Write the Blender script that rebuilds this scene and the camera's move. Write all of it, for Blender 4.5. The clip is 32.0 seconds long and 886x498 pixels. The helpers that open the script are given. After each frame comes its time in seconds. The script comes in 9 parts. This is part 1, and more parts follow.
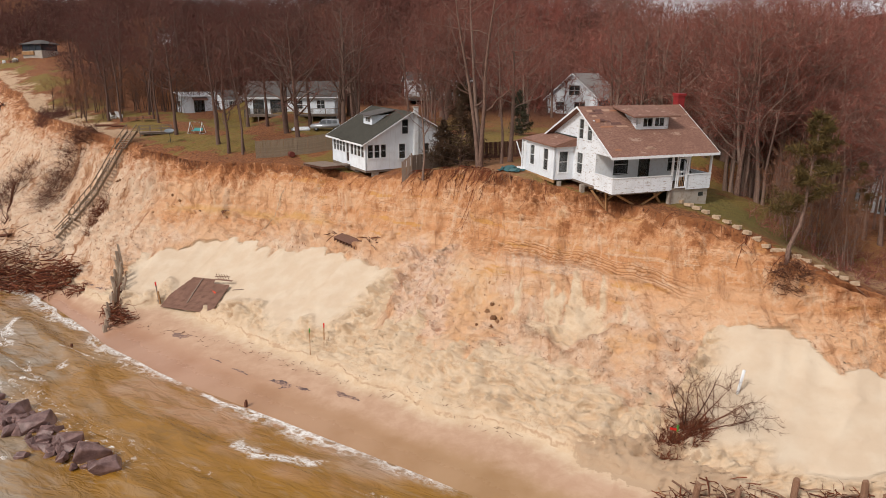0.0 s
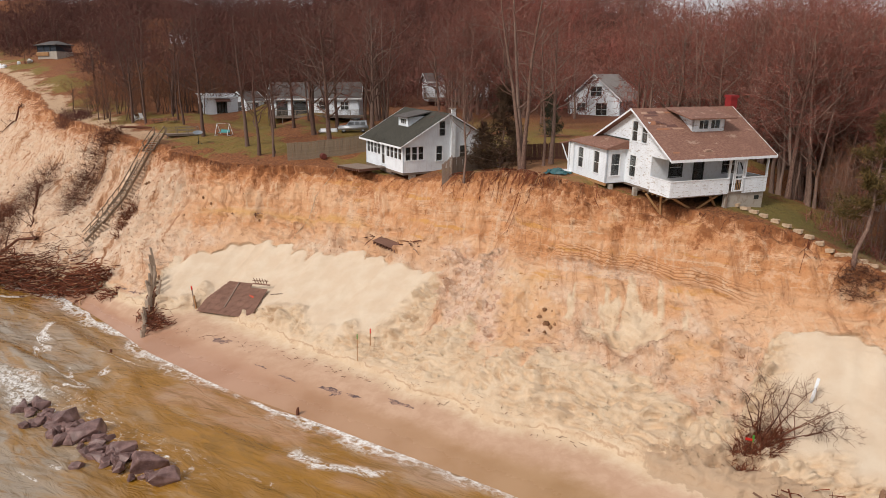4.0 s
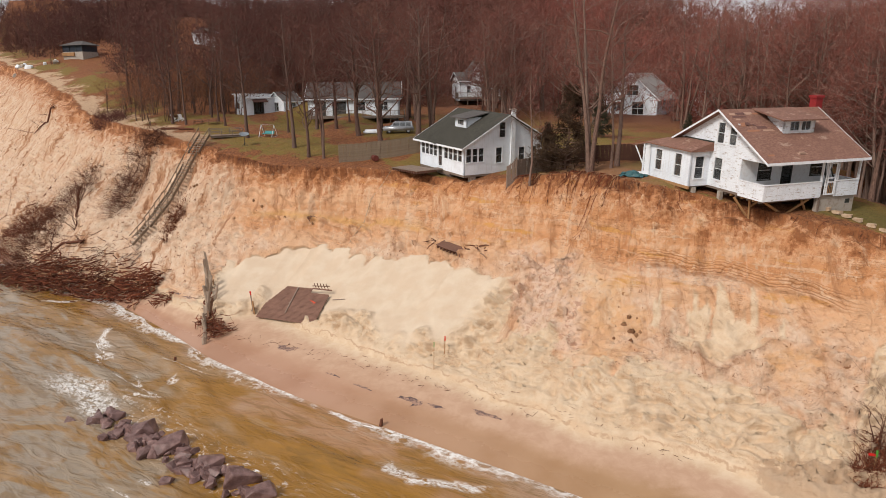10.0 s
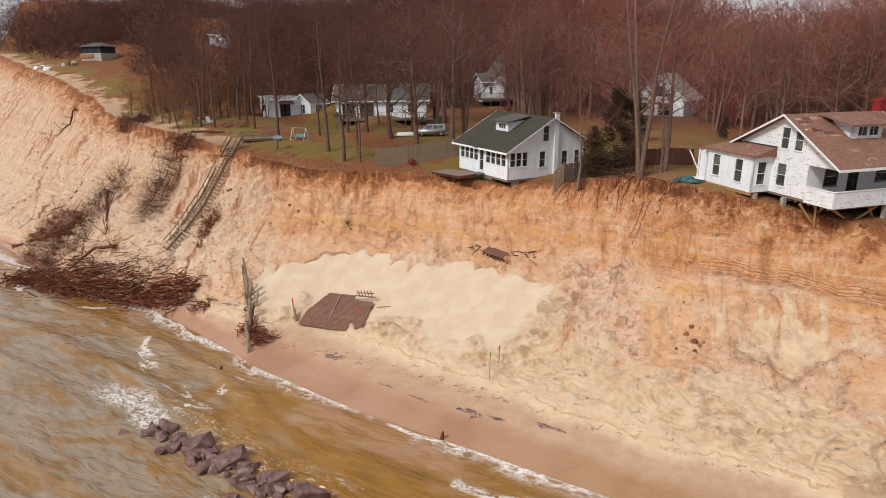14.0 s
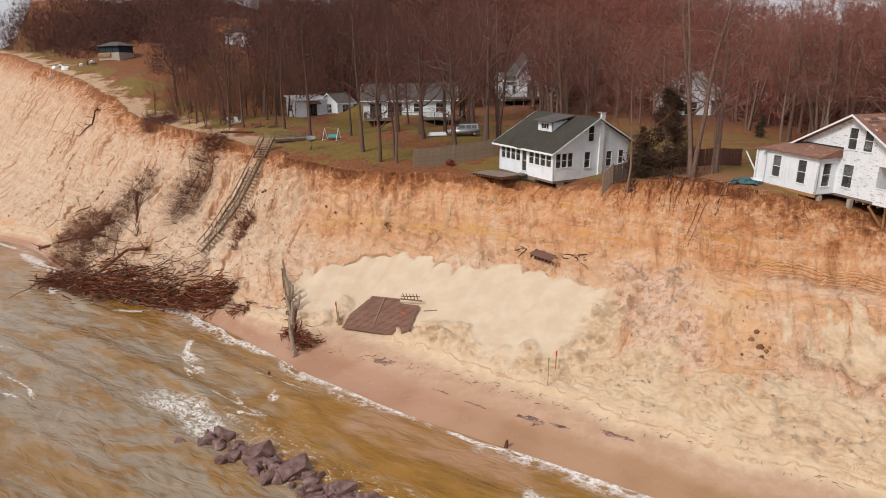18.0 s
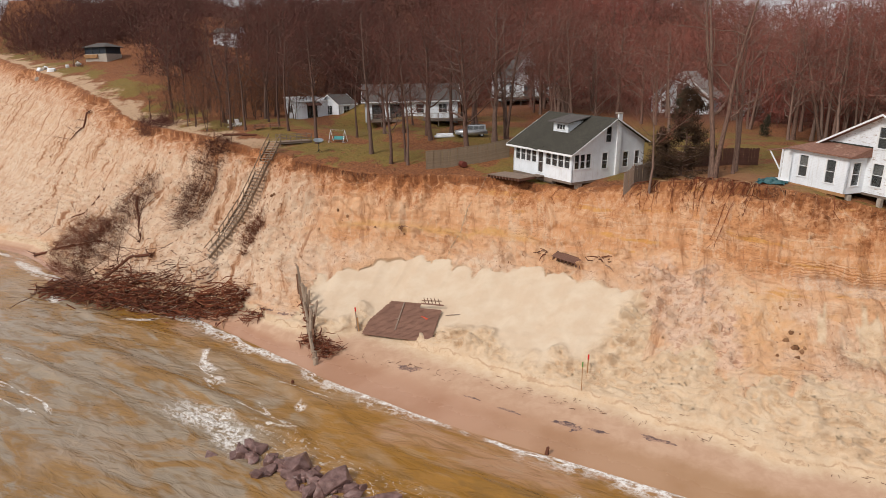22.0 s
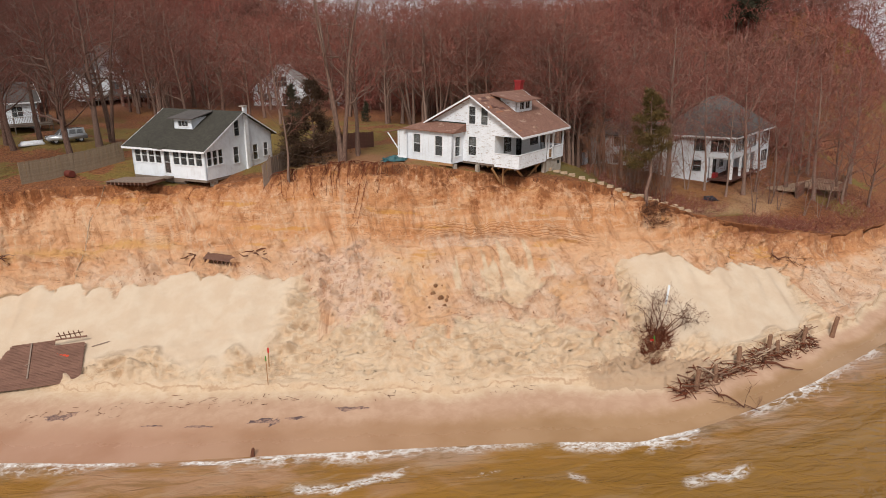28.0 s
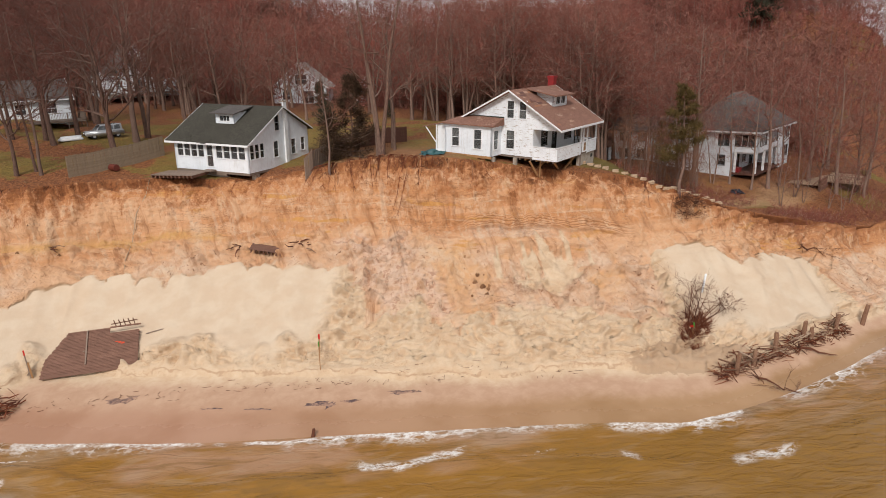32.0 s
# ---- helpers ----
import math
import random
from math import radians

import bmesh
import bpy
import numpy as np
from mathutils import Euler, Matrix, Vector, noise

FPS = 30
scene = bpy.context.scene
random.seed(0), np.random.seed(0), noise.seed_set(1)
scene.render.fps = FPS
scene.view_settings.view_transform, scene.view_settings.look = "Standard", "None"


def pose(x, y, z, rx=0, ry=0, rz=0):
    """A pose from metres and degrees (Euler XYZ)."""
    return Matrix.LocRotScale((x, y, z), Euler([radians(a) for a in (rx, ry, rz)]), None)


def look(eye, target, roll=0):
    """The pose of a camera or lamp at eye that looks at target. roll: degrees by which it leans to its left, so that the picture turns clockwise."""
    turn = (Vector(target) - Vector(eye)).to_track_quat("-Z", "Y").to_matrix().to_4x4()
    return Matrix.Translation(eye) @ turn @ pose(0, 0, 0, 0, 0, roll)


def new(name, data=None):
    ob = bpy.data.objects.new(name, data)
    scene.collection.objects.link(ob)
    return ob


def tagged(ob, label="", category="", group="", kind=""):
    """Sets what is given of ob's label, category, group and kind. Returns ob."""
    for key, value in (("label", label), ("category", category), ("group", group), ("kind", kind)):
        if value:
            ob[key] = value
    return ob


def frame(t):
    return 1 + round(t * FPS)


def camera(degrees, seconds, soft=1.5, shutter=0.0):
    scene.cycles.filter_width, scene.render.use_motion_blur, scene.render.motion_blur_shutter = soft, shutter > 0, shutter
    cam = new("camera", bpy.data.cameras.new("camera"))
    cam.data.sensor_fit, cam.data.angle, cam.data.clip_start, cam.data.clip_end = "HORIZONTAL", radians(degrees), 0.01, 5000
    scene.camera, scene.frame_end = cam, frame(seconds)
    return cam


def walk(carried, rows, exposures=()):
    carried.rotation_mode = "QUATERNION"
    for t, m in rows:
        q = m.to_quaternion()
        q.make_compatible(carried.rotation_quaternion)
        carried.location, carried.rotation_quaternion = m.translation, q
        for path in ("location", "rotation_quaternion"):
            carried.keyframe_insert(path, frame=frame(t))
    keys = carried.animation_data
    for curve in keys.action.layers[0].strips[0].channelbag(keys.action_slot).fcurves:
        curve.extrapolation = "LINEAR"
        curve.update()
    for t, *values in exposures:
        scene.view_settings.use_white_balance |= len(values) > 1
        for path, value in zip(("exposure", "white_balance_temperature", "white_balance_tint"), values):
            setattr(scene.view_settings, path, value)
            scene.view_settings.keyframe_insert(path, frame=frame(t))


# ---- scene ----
cam = camera(67.7, 32.0, soft=0.9)
PATH = [
    (0, (0.931, 0.248, 25.716), (0.9026, 2.1854, 25.2204), -0.27),
    (0.5, (0.348, 0.360, 25.699), (0.3207, 2.2976, 25.2047), -0.25),
    (1, (-0.210, 0.491, 25.720), (-0.2372, 2.4286, 25.2261), -0.25),
    (1.5, (-0.759, 0.625, 25.753), (-0.7869, 2.5626, 25.2583), -0.27),
    (2, (-1.303, 0.757, 25.785), (-1.3317, 2.6947, 25.2902), -0.28),
    (2.5, (-1.843, 0.887, 25.816), (-1.8715, 2.8244, 25.3212), -0.30),
    (3, (-2.383, 1.008, 25.832), (-2.4119, 2.9451, 25.3370), -0.30),
    (3.5, (-2.921, 1.122, 25.832), (-2.9501, 3.0600, 25.3372), -0.30),
    (5.5, (-5.166, 1.652, 25.684), (-5.1945, 3.5903, 25.1919), -0.29),
    (6, (-5.629, 1.775, 25.668), (-5.6615, 3.7135, 25.1759), -0.31),
    (6.5, (-6.125, 1.901, 25.679), (-6.1603, 3.8388, 25.1872), -0.34),
    (7, (-6.646, 2.024, 25.712), (-6.6830, 3.9624, 25.2193), -0.36),
    (7.5, (-7.186, 2.144, 25.763), (-7.2242, 4.0814, 25.2693), -0.38),
    (8, (-7.747, 2.259, 25.829), (-7.7849, 4.1965, 25.3344), -0.40),
    (8.5, (-8.317, 2.374, 25.900), (-8.3552, 4.3115, 25.4041), -0.42),
    (9, (-8.885, 2.496, 25.970), (-8.9237, 4.4328, 25.4731), -0.44),
    (9.5, (-9.448, 2.627, 26.037), (-9.4871, 4.5637, 25.5386), -0.47),
    (10, (-10.006, 2.775, 26.094), (-10.0462, 4.7114, 25.5951), -0.50),
    (10.5, (-10.560, 2.943, 26.144), (-10.6009, 4.8789, 25.6447), -0.54),
    (11, (-11.115, 3.121, 26.194), (-11.1576, 5.0569, 25.6938), -0.57),
    (11.5, (-11.681, 3.301, 26.238), (-11.7252, 5.2367, 25.7378), -0.60),
    (12, (-12.258, 3.472, 26.281), (-12.3027, 5.4081, 25.7810), -0.60),
    (12.5, (-12.836, 3.629, 26.335), (-12.8815, 5.5653, 25.8348), -0.61),
    (13, (-13.411, 3.768, 26.404), (-13.4574, 5.7041, 25.9034), -0.60),
    (13.5, (-13.981, 3.893, 26.486), (-14.0288, 5.8285, 25.9850), -0.61),
    (14, (-14.542, 4.011, 26.585), (-14.5907, 5.9464, 26.0833), -0.63),
    (14.5, (-15.101, 4.120, 26.699), (-15.1514, 6.0551, 26.1958), -0.64),
    (16.5, (-17.392, 4.721, 26.809), (-17.4456, 6.6556, 26.3047), -0.70),
    (17, (-17.983, 4.857, 26.791), (-18.0371, 6.7912, 26.2862), -0.70),
    (17.5, (-18.571, 4.984, 26.775), (-18.6256, 6.9179, 26.2693), -0.72),
    (18, (-19.155, 5.104, 26.769), (-19.2104, 7.0382, 26.2628), -0.74),
    (18.5, (-19.734, 5.223, 26.778), (-19.7903, 7.1567, 26.2707), -0.76),
    (19, (-20.302, 5.343, 26.808), (-20.3588, 7.2764, 26.3001), -0.79),
    (19.5, (-20.860, 5.464, 26.856), (-20.9180, 7.3975, 26.3472), -0.81),
    (20, (-21.413, 5.586, 26.912), (-21.4707, 7.5191, 26.4031), -0.82),
    (20.5, (-21.948, 5.708, 26.960), (-22.0033, 7.6413, 26.4503), -0.83),
    (21, (-22.508, 5.821, 27.026), (-22.5667, 7.7546, 26.5167), -0.80),
    (21.5, (-22.991, 5.942, 27.002), (-23.0470, 7.8752, 26.4934), -0.80),
    (22, (-23.375, 6.051, 26.986), (-23.3697, 7.9855, 26.4777), -1.00),
    (22.5, (-23.766, 6.170, 26.950), (-23.5993, 8.0963, 26.4390), -1.10),
    (23, (-24.172, 6.270, 26.920), (-23.8388, 8.1754, 26.4095), -1.20),
    (23.5, (-24.543, 6.350, 26.880), (-24.0549, 8.2208, 26.3678), -1.40),
    (24, (-24.922, 6.400, 26.880), (-24.2980, 8.2290, 26.3658), -1.50),
    (24.5, (-25.237, 6.430, 26.900), (-24.4641, 8.1979, 26.3741), -1.50),
    (25, (-25.443, 6.450, 26.940), (-24.5091, 8.1348, 26.4038), -1.80),
    (25.5, (-25.567, 6.470, 26.970), (-24.5231, 8.0869, 26.4260), -1.90),
    (27.5, (-27.224, 6.746, 26.928), (-26.1388, 8.3323, 26.3749), -1.90),
    (28, (-27.734, 6.790, 26.808), (-26.6472, 8.3761, 26.2581), -1.90),
    (28.5, (-28.276, 6.879, 26.760), (-27.1882, 8.4647, 26.2101), -1.90),
    (29, (-28.820, 6.975, 26.708), (-27.7318, 8.5601, 26.1585), -1.91),
    (29.5, (-29.368, 7.077, 26.659), (-28.2795, 8.6623, 26.1096), -1.93),
    (30, (-29.924, 7.185, 26.611), (-28.8346, 8.7704, 26.0619), -1.94),
    (30.5, (-30.482, 7.289, 26.566), (-29.3933, 8.8743, 26.0172), -1.95),
    (31, (-31.043, 7.386, 26.528), (-29.9542, 8.9715, 25.9793), -1.96),
    (31.5, (-31.606, 7.474, 26.501), (-30.5165, 9.0590, 25.9522), -1.95),
    (32, (-32.169, 7.548, 26.500), (-31.0797, 9.1330, 25.9505), -1.93),
]
EXPOSURES = [(0.0, -0.2, 6500, 13), (14.0, -0.24, 6500, 13), (22.0, -0.27, 6500, 13), (32.0, -0.27, 6500, 13)]
walk(cam, [(t, look(eye, target, roll)) for t, eye, target, roll in PATH], EXPOSURES)

# ---- overcast daylight ----
world = bpy.data.worlds.new("overcast_sky")
scene.world = world
world.use_nodes = True
wt = world.node_tree
wt.nodes.clear()
sky = wt.nodes.new("ShaderNodeTexSky")
sky.sky_type, sky.sun_disc = "NISHITA", False
sky.sun_elevation, sky.sun_rotation = radians(45), radians(223)
sky.air_density, sky.dust_density, sky.ozone_density = 1.0, 6.0, 0.6
cloud = wt.nodes.new("ShaderNodeMixRGB")
cloud.blend_type = "MIX"
cloud.inputs[0].default_value = 0.75
cloud.inputs[2].default_value = (9.2, 9.3, 9.6, 1)
bg = wt.nodes.new("ShaderNodeBackground")
bg.inputs[1].default_value = 0.092
out = wt.nodes.new("ShaderNodeOutputWorld")
wt.links.new(sky.outputs[0], cloud.inputs[1])
wt.links.new(cloud.outputs[0], bg.inputs[0])
wt.links.new(bg.outputs[0], out.inputs[0])
sun = new("sun", bpy.data.lights.new("sun", "SUN"))
sun.data.energy, sun.data.angle, sun.data.color = 3.1, radians(12), (1.0, 0.95, 0.88)
sun.matrix_world = look((-80, -25, 115), (0, 60, 10))


# ---- materials ----
class Mat:
    """A small writer of node materials."""

    def __init__(self, name, tone=0.76):
        self.tone = tone              # overall lightness of the pigment
        self.m = bpy.data.materials.new(name)
        self.m.use_nodes = True
        self.t = self.m.node_tree
        self.b = self.t.nodes["Principled BSDF"]
        self.co = self.t.nodes.new("ShaderNodeTexCoord")
        self.b.inputs["Roughness"].default_value = 0.8
        self.b.inputs["Specular IOR Level"].default_value = 0.3

    def link(self, a, b):
        self.t.links.new(a, b)

    def set(self, socket, v):
        if hasattr(v, "is_output") and v.is_output:
            self.link(v, socket)
        elif isinstance(v, tuple) and len(v) == 3 and socket.type == "RGBA":
            socket.default_value = (*v, 1)
        else:
            socket.default_value = v

    def coords(self, scale=(1, 1, 1), kind="Object", turn=(0, 0, 0)):
        n = self.t.nodes.new("ShaderNodeMapping")
        n.inputs["Scale"].default_value = scale
        n.inputs["Rotation"].default_value = turn
        self.link(self.co.outputs[kind], n.inputs["Vector"])
        return n.outputs[0]

    def noise(self, scale, detail=4.0, rough=0.55, vec=None, warp=0.0):
        n = self.t.nodes.new("ShaderNodeTexNoise")
        n.inputs["Scale"].default_value = scale
        n.inputs["Detail"].default_value = detail
        n.inputs["Roughness"].default_value = rough
        n.inputs["Distortion"].default_value = warp
        self.link(vec if vec is not None else self.co.outputs["Object"], n.inputs["Vector"])
        return n.outputs["Fac"]

    def cells(self, scale, vec=None, what="Distance"):
        n = self.t.nodes.new("ShaderNodeTexVoronoi")
        n.inputs["Scale"].default_value = scale
        self.link(vec if vec is not None else self.co.outputs["Object"], n.inputs["Vector"])
        return n.outputs[what]

    def wave(self, scale, axis="Z", warp=0.0, vec=None, profile="SIN", detail=2.0, dscale=1.0):
        n = self.t.nodes.new("ShaderNodeTexWave")
        n.bands_direction, n.wave_profile = axis, profile
        n.inputs["Scale"].default_value = scale
        n.inputs["Distortion"].default_value = warp
        n.inputs["Detail"].default_value = detail
        n.inputs["Detail Scale"].default_value = dscale
        self.link(vec if vec is not None else self.co.outputs["Object"], n.inputs["Vector"])
        return n.outputs["Fac"]

    def ramp(self, fac, lo, hi, a=0.0, b=1.0, smooth=True):
        n = self.t.nodes.new("ShaderNodeMapRange")
        n.interpolation_type = "SMOOTHSTEP" if smooth else "LINEAR"
        for k, v in zip(("From Min", "From Max", "To Min", "To Max"), (lo, hi, a, b)):
            self.set(n.inputs[k], v)
        self.set(n.inputs["Value"], fac)
        return n.outputs[0]

    def math(self, op, a, b=0.5):
        n = self.t.nodes.new("ShaderNodeMath")
        n.operation = op
        self.set(n.inputs[0], a)
        self.set(n.inputs[1], b)
        return n.outputs[0]

    def mix(self, fac, a, b, mode="MIX"):
        n = self.t.nodes.new("ShaderNodeMixRGB")
        n.blend_type = mode
        self.set(n.inputs[0], fac)
        self.set(n.inputs[1], a)
        self.set(n.inputs[2], b)
        return n.outputs[0]

    def axis(self, kind="Object"):
        n = self.t.nodes.new("ShaderNodeSeparateXYZ")
        self.link(self.co.outputs[kind], n.inputs[0])
        return n.outputs

    def vec(self, x, y, z=0.0):
        n = self.t.nodes.new("ShaderNodeCombineXYZ")
        for socket, v in zip(n.inputs, (x, y, z)):
            self.set(socket, v)
        return n.outputs[0]

    def place(self):
        """The place in the world."""
        n = self.t.nodes.new("ShaderNodeSeparateXYZ")
        self.link(self.t.nodes.new("ShaderNodeNewGeometry").outputs["Position"], n.inputs[0])
        return n.outputs

    def each(self):
        return self.t.nodes.new("ShaderNodeObjectInfo").outputs["Random"]

    def island(self):
        return self.t.nodes.new("ShaderNodeNewGeometry").outputs["Random Per Island"]

    def bump(self, height, strength=0.4, distance=0.02):
        n = self.t.nodes.new("ShaderNodeBump")
        n.inputs["Strength"].default_value = strength
        n.inputs["Distance"].default_value = distance
        self.link(height, n.inputs["Height"])
        self.link(n.outputs[0], self.b.inputs["Normal"])

    def done(self, colour, rough=None, metal=None):
        self.set(self.b.inputs["Base Color"], self.mix(1.0, colour, (self.tone, self.tone, self.tone), "MULTIPLY") if self.tone != 1.0 else colour)
        if rough is not None:
            self.set(self.b.inputs["Roughness"], rough)
        if metal is not None:
            self.set(self.b.inputs["Metallic"], metal)
        return self.m


def siding_material(name, paint, bare, wear):
    """Painted lap siding: board lines every 0.13 m, grime, and flaked patches that show bare wood."""
    m = Mat(name, 1.0)
    z = m.axis()[2]
    lap = m.math("FRACT", m.math("MULTIPLY", z, 1 / 0.13))
    grime = m.noise(0.9, 5)
    streak = m.noise(2.0, 4, vec=m.coords((3.0, 3.0, 0.25)))
    flake = m.noise(1.0, 7, 0.7, vec=m.coords((1.6, 1.6, 7.0)))
    colour = m.mix(m.ramp(grime, 0.4, 0.75, 0, 0.35), paint, tuple(c * 0.72 for c in paint))
    colour = m.mix(m.ramp(streak, 0.5, 0.8, 0, 0.3), colour, (0.42, 0.38, 0.33))
    colour = m.mix(m.ramp(flake, 0.62 - wear, 0.70 - wear, 0, 0.85), colour, bare)
    colour = m.mix(m.ramp(lap, 0.0, 0.12, 0.55, 0.0), colour, tuple(c * 0.5 for c in paint))
    m.bump(lap, 0.6, 0.015)
    return m.done(colour, m.ramp(grime, 0.3, 0.7, 0.45, 0.75))


def paint_material(name, paint, dirt=(0.3, 0.25, 0.2), rough=0.5, amount=0.35, scale=3.0):
    m = Mat(name, 1.0)
    a, b = m.noise(scale, 5), m.noise(scale * 9, 3)
    colour = m.mix(m.ramp(a, 0.45, 0.75, 0, amount), paint, dirt)
    colour = m.mix(m.ramp(b, 0.4, 0.7, 0, 0.2), colour, tuple(c * 0.7 for c in paint))
    m.bump(b, 0.2, 0.004)
    return m.done(colour, rough)


def wood_material(name, light, dark, grain=(1, 1, 1), rough=0.8, vary=0.35):
    m = Mat(name)
    g = m.noise(6.0, 5, 0.6, vec=m.coords(grain), warp=0.5)
    big = m.noise(0.8, 3)
    colour = m.mix(m.ramp(g, 0.3, 0.7), dark, light)
    colour = m.mix(m.ramp(big, 0.4, 0.7, 0, 0.4), colour, tuple(0.6 * c for c in dark))
    colour = m.mix(m.math("MULTIPLY", m.each(), vary), colour, dark)
    m.bump(g, 0.4, 0.01)
    return m.done(colour, rough)


def shingle_material(name, base, dark, patch=None):
    m = Mat(name)
    row = m.math("FRACT", m.math("MULTIPLY", m.axis()[2], 1 / 0.075))
    tab = m.noise(5.0, 2, vec=m.coords((1, 1, 3)))
    stain = m.noise(0.55, 5, 0.6, warp=0.6)
    fine = m.noise(30, 2)
    colour = m.mix(m.ramp(tab, 0.35, 0.65), dark, base)
    colour = m.mix(m.ramp(stain, 0.42, 0.72, 0, 0.65), colour, dark)
    if patch:
        torn = m.noise(0.9, 6, 0.65, vec=m.coords((1.0, 1.0, 2.2)))
        colour = m.mix(m.ramp(torn, 0.60, 0.66, 0, 0.8), colour, patch)
    colour = m.mix(m.ramp(row, 0.0, 0.2, 0.4, 0.0), colour, tuple(0.4 * c for c in dark))
    colour = m.mix(m.ramp(fine, 0.3, 0.7, 0, 0.25), colour, tuple(1.3 * c for c in base))
    m.bump(row, 0.35, 0.01)
    return m.done(colour, 0.9)


def plain_material(name, colour, rough=0.6, metal=0.0, spec=0.3):
    m = Mat(name)
    m.b.inputs["Specular IOR Level"].default_value = spec
    v = m.noise(4.0, 4)
    c = m.mix(m.ramp(v, 0.35, 0.75, 0, 0.35), colour, tuple(0.65 * k for k in colour))
    return m.done(c, rough, metal)


def glass_material():
    m = Mat("window_glass", 1.0)
    m.b.inputs["Transmission Weight"].default_value = 0.9
    m.b.inputs["IOR"].default_value = 1.45
    m.b.inputs["Specular IOR Level"].default_value = 0.2
    return m.done((0.30, 0.31, 0.31), 0.06)


M_white_new = siding_material("white_lap_siding", (0.79, 0.85, 0.90), (0.45, 0.40, 0.34), -0.06)
M_white_old = siding_material("flaking_white_siding", (0.79, 0.84, 0.88), (0.36, 0.30, 0.25), 0.07)
M_white_trim = paint_material("white_trim", (0.77, 0.80, 0.82), (0.5, 0.45, 0.4))
M_dark_trim = paint_material("dark_trim", (0.03, 0.035, 0.03), (0.06, 0.05, 0.04))
M_glass = glass_material()
M_curtain = plain_material("net_curtain", (0.55, 0.53, 0.5), 0.9)
# near-black colour stands in for unlit rooms, so the windows look dark
M_room = plain_material("interior_painted_dark", (0.05, 0.042, 0.038), 0.9)
M_green_roof = shingle_material("dark_green_shingles", (0.085, 0.080, 0.062), (0.042, 0.039, 0.031))
M_red_roof = shingle_material("worn_red_shingles", (0.33, 0.175, 0.125), (0.21, 0.105, 0.076), (0.47, 0.33, 0.25))
M_grey_roof = shingle_material("grey_shingles", (0.15, 0.135, 0.125), (0.09, 0.08, 0.075))
M_pale_roof = shingle_material("pale_weathered_shingles", (0.40, 0.36, 0.33), (0.27, 0.24, 0.22))
M_brick_red = paint_material("red_chimney_paint", (0.28, 0.025, 0.025), (0.08, 0.02, 0.02))
M_block = paint_material("concrete_block", (0.38, 0.34, 0.29), (0.22, 0.15, 0.1), 0.9, 0.6)
M_new_wood = wood_material("fresh_lumber", (0.55, 0.33, 0.16), (0.42, 0.22, 0.09), (8, 8, 1))
M_grey_wood = wood_material("weathered_grey_wood", (0.36, 0.29, 0.235), (0.20, 0.15, 0.115), (1, 1, 8))
M_tan_fence = wood_material("weathered_tan_fence_boards", (0.40, 0.31, 0.215), (0.22, 0.16, 0.105), (8, 8, 1))
M_stair = wood_material("weathered_stair_timber", (0.43, 0.32, 0.22), (0.22, 0.15, 0.10), (3, 3, 3))
M_pale_tread = wood_material("sun_bleached_treads", (0.56, 0.45, 0.34), (0.36, 0.27, 0.20), (8, 1, 1))
M_old_deck = wood_material("silvered_deck_wood", (0.40, 0.31, 0.245), (0.26, 0.185, 0.14), (8, 1, 1))
M_brown_deck = wood_material("brown_deck_boards", (0.33, 0.175, 0.122), (0.19, 0.098, 0.068), (1, 8, 1), 0.8, 0.6)
M_deck_tan = wood_material("pale_tan_deck_boards", (0.58, 0.41, 0.27), (0.40, 0.26, 0.165), (1, 8, 1), 0.8, 0.4)
M_red_fence = wood_material("reddish_fence_wood", (0.19, 0.085, 0.06), (0.11, 0.05, 0.037), (8, 8, 1))
M_drift = wood_material("driftwood", (0.46, 0.29, 0.185), (0.21, 0.095, 0.055), (3, 3, 3))


def stick_material(name, usual, dark, light, share=0.85, by_tree=0.0, dark_low_x=False):
    """Wood that differs from stick to stick: most of one colour, some dark, a few pale."""
    m = Mat(name)
    r = m.island()
    c = m.mix(m.ramp(r, 0.0, share, 1, 0, False), usual, dark)
    c = m.mix(m.ramp(r, share - 0.02, share + 0.02), c, light)
    c = m.mix(m.math("MULTIPLY", m.each(), by_tree), c, (0.22, 0.135, 0.10))
    if dark_low_x:          # darker twigs by the long house, redder ones by the lodge
        c = m.mix(m.ramp(m.place()[0], -30.0, 20.0, 0.85, 0, False), c, (0.125, 0.046, 0.034))
    c = m.mix(m.ramp(m.noise(5.0, 3), 0.4, 0.7, 0, 0.3), c, dark)
    return m.done(c, 0.92)


def bark_material():
    """Grey-brown bark with long ridges; stems and trees differ, a few are pale."""
    m = Mat("grey_brown_bark")
    ridge = m.noise(5.0, 5, 0.65, vec=m.coords((3.0, 3.0, 0.6)), warp=0.4)
    r = m.math("FRACT", m.math("ADD", m.island(), m.each()))
    c = m.mix(m.ramp(ridge, 0.32, 0.68), (0.095, 0.047, 0.035), (0.31, 0.19, 0.14))
    c = m.mix(m.ramp(r, 0.0, 1.0, 0.0, 0.6, False), c, (0.38, 0.275, 0.22))
    c = m.mix(m.ramp(m.place()[0], -40.0, 10.0, 0.6, 0, False), c, (0.07, 0.036, 0.028))      # darker bark towards low x, on the rise
    m.bump(ridge, 0.5, 0.03)
    return m.done(c, 0.95)


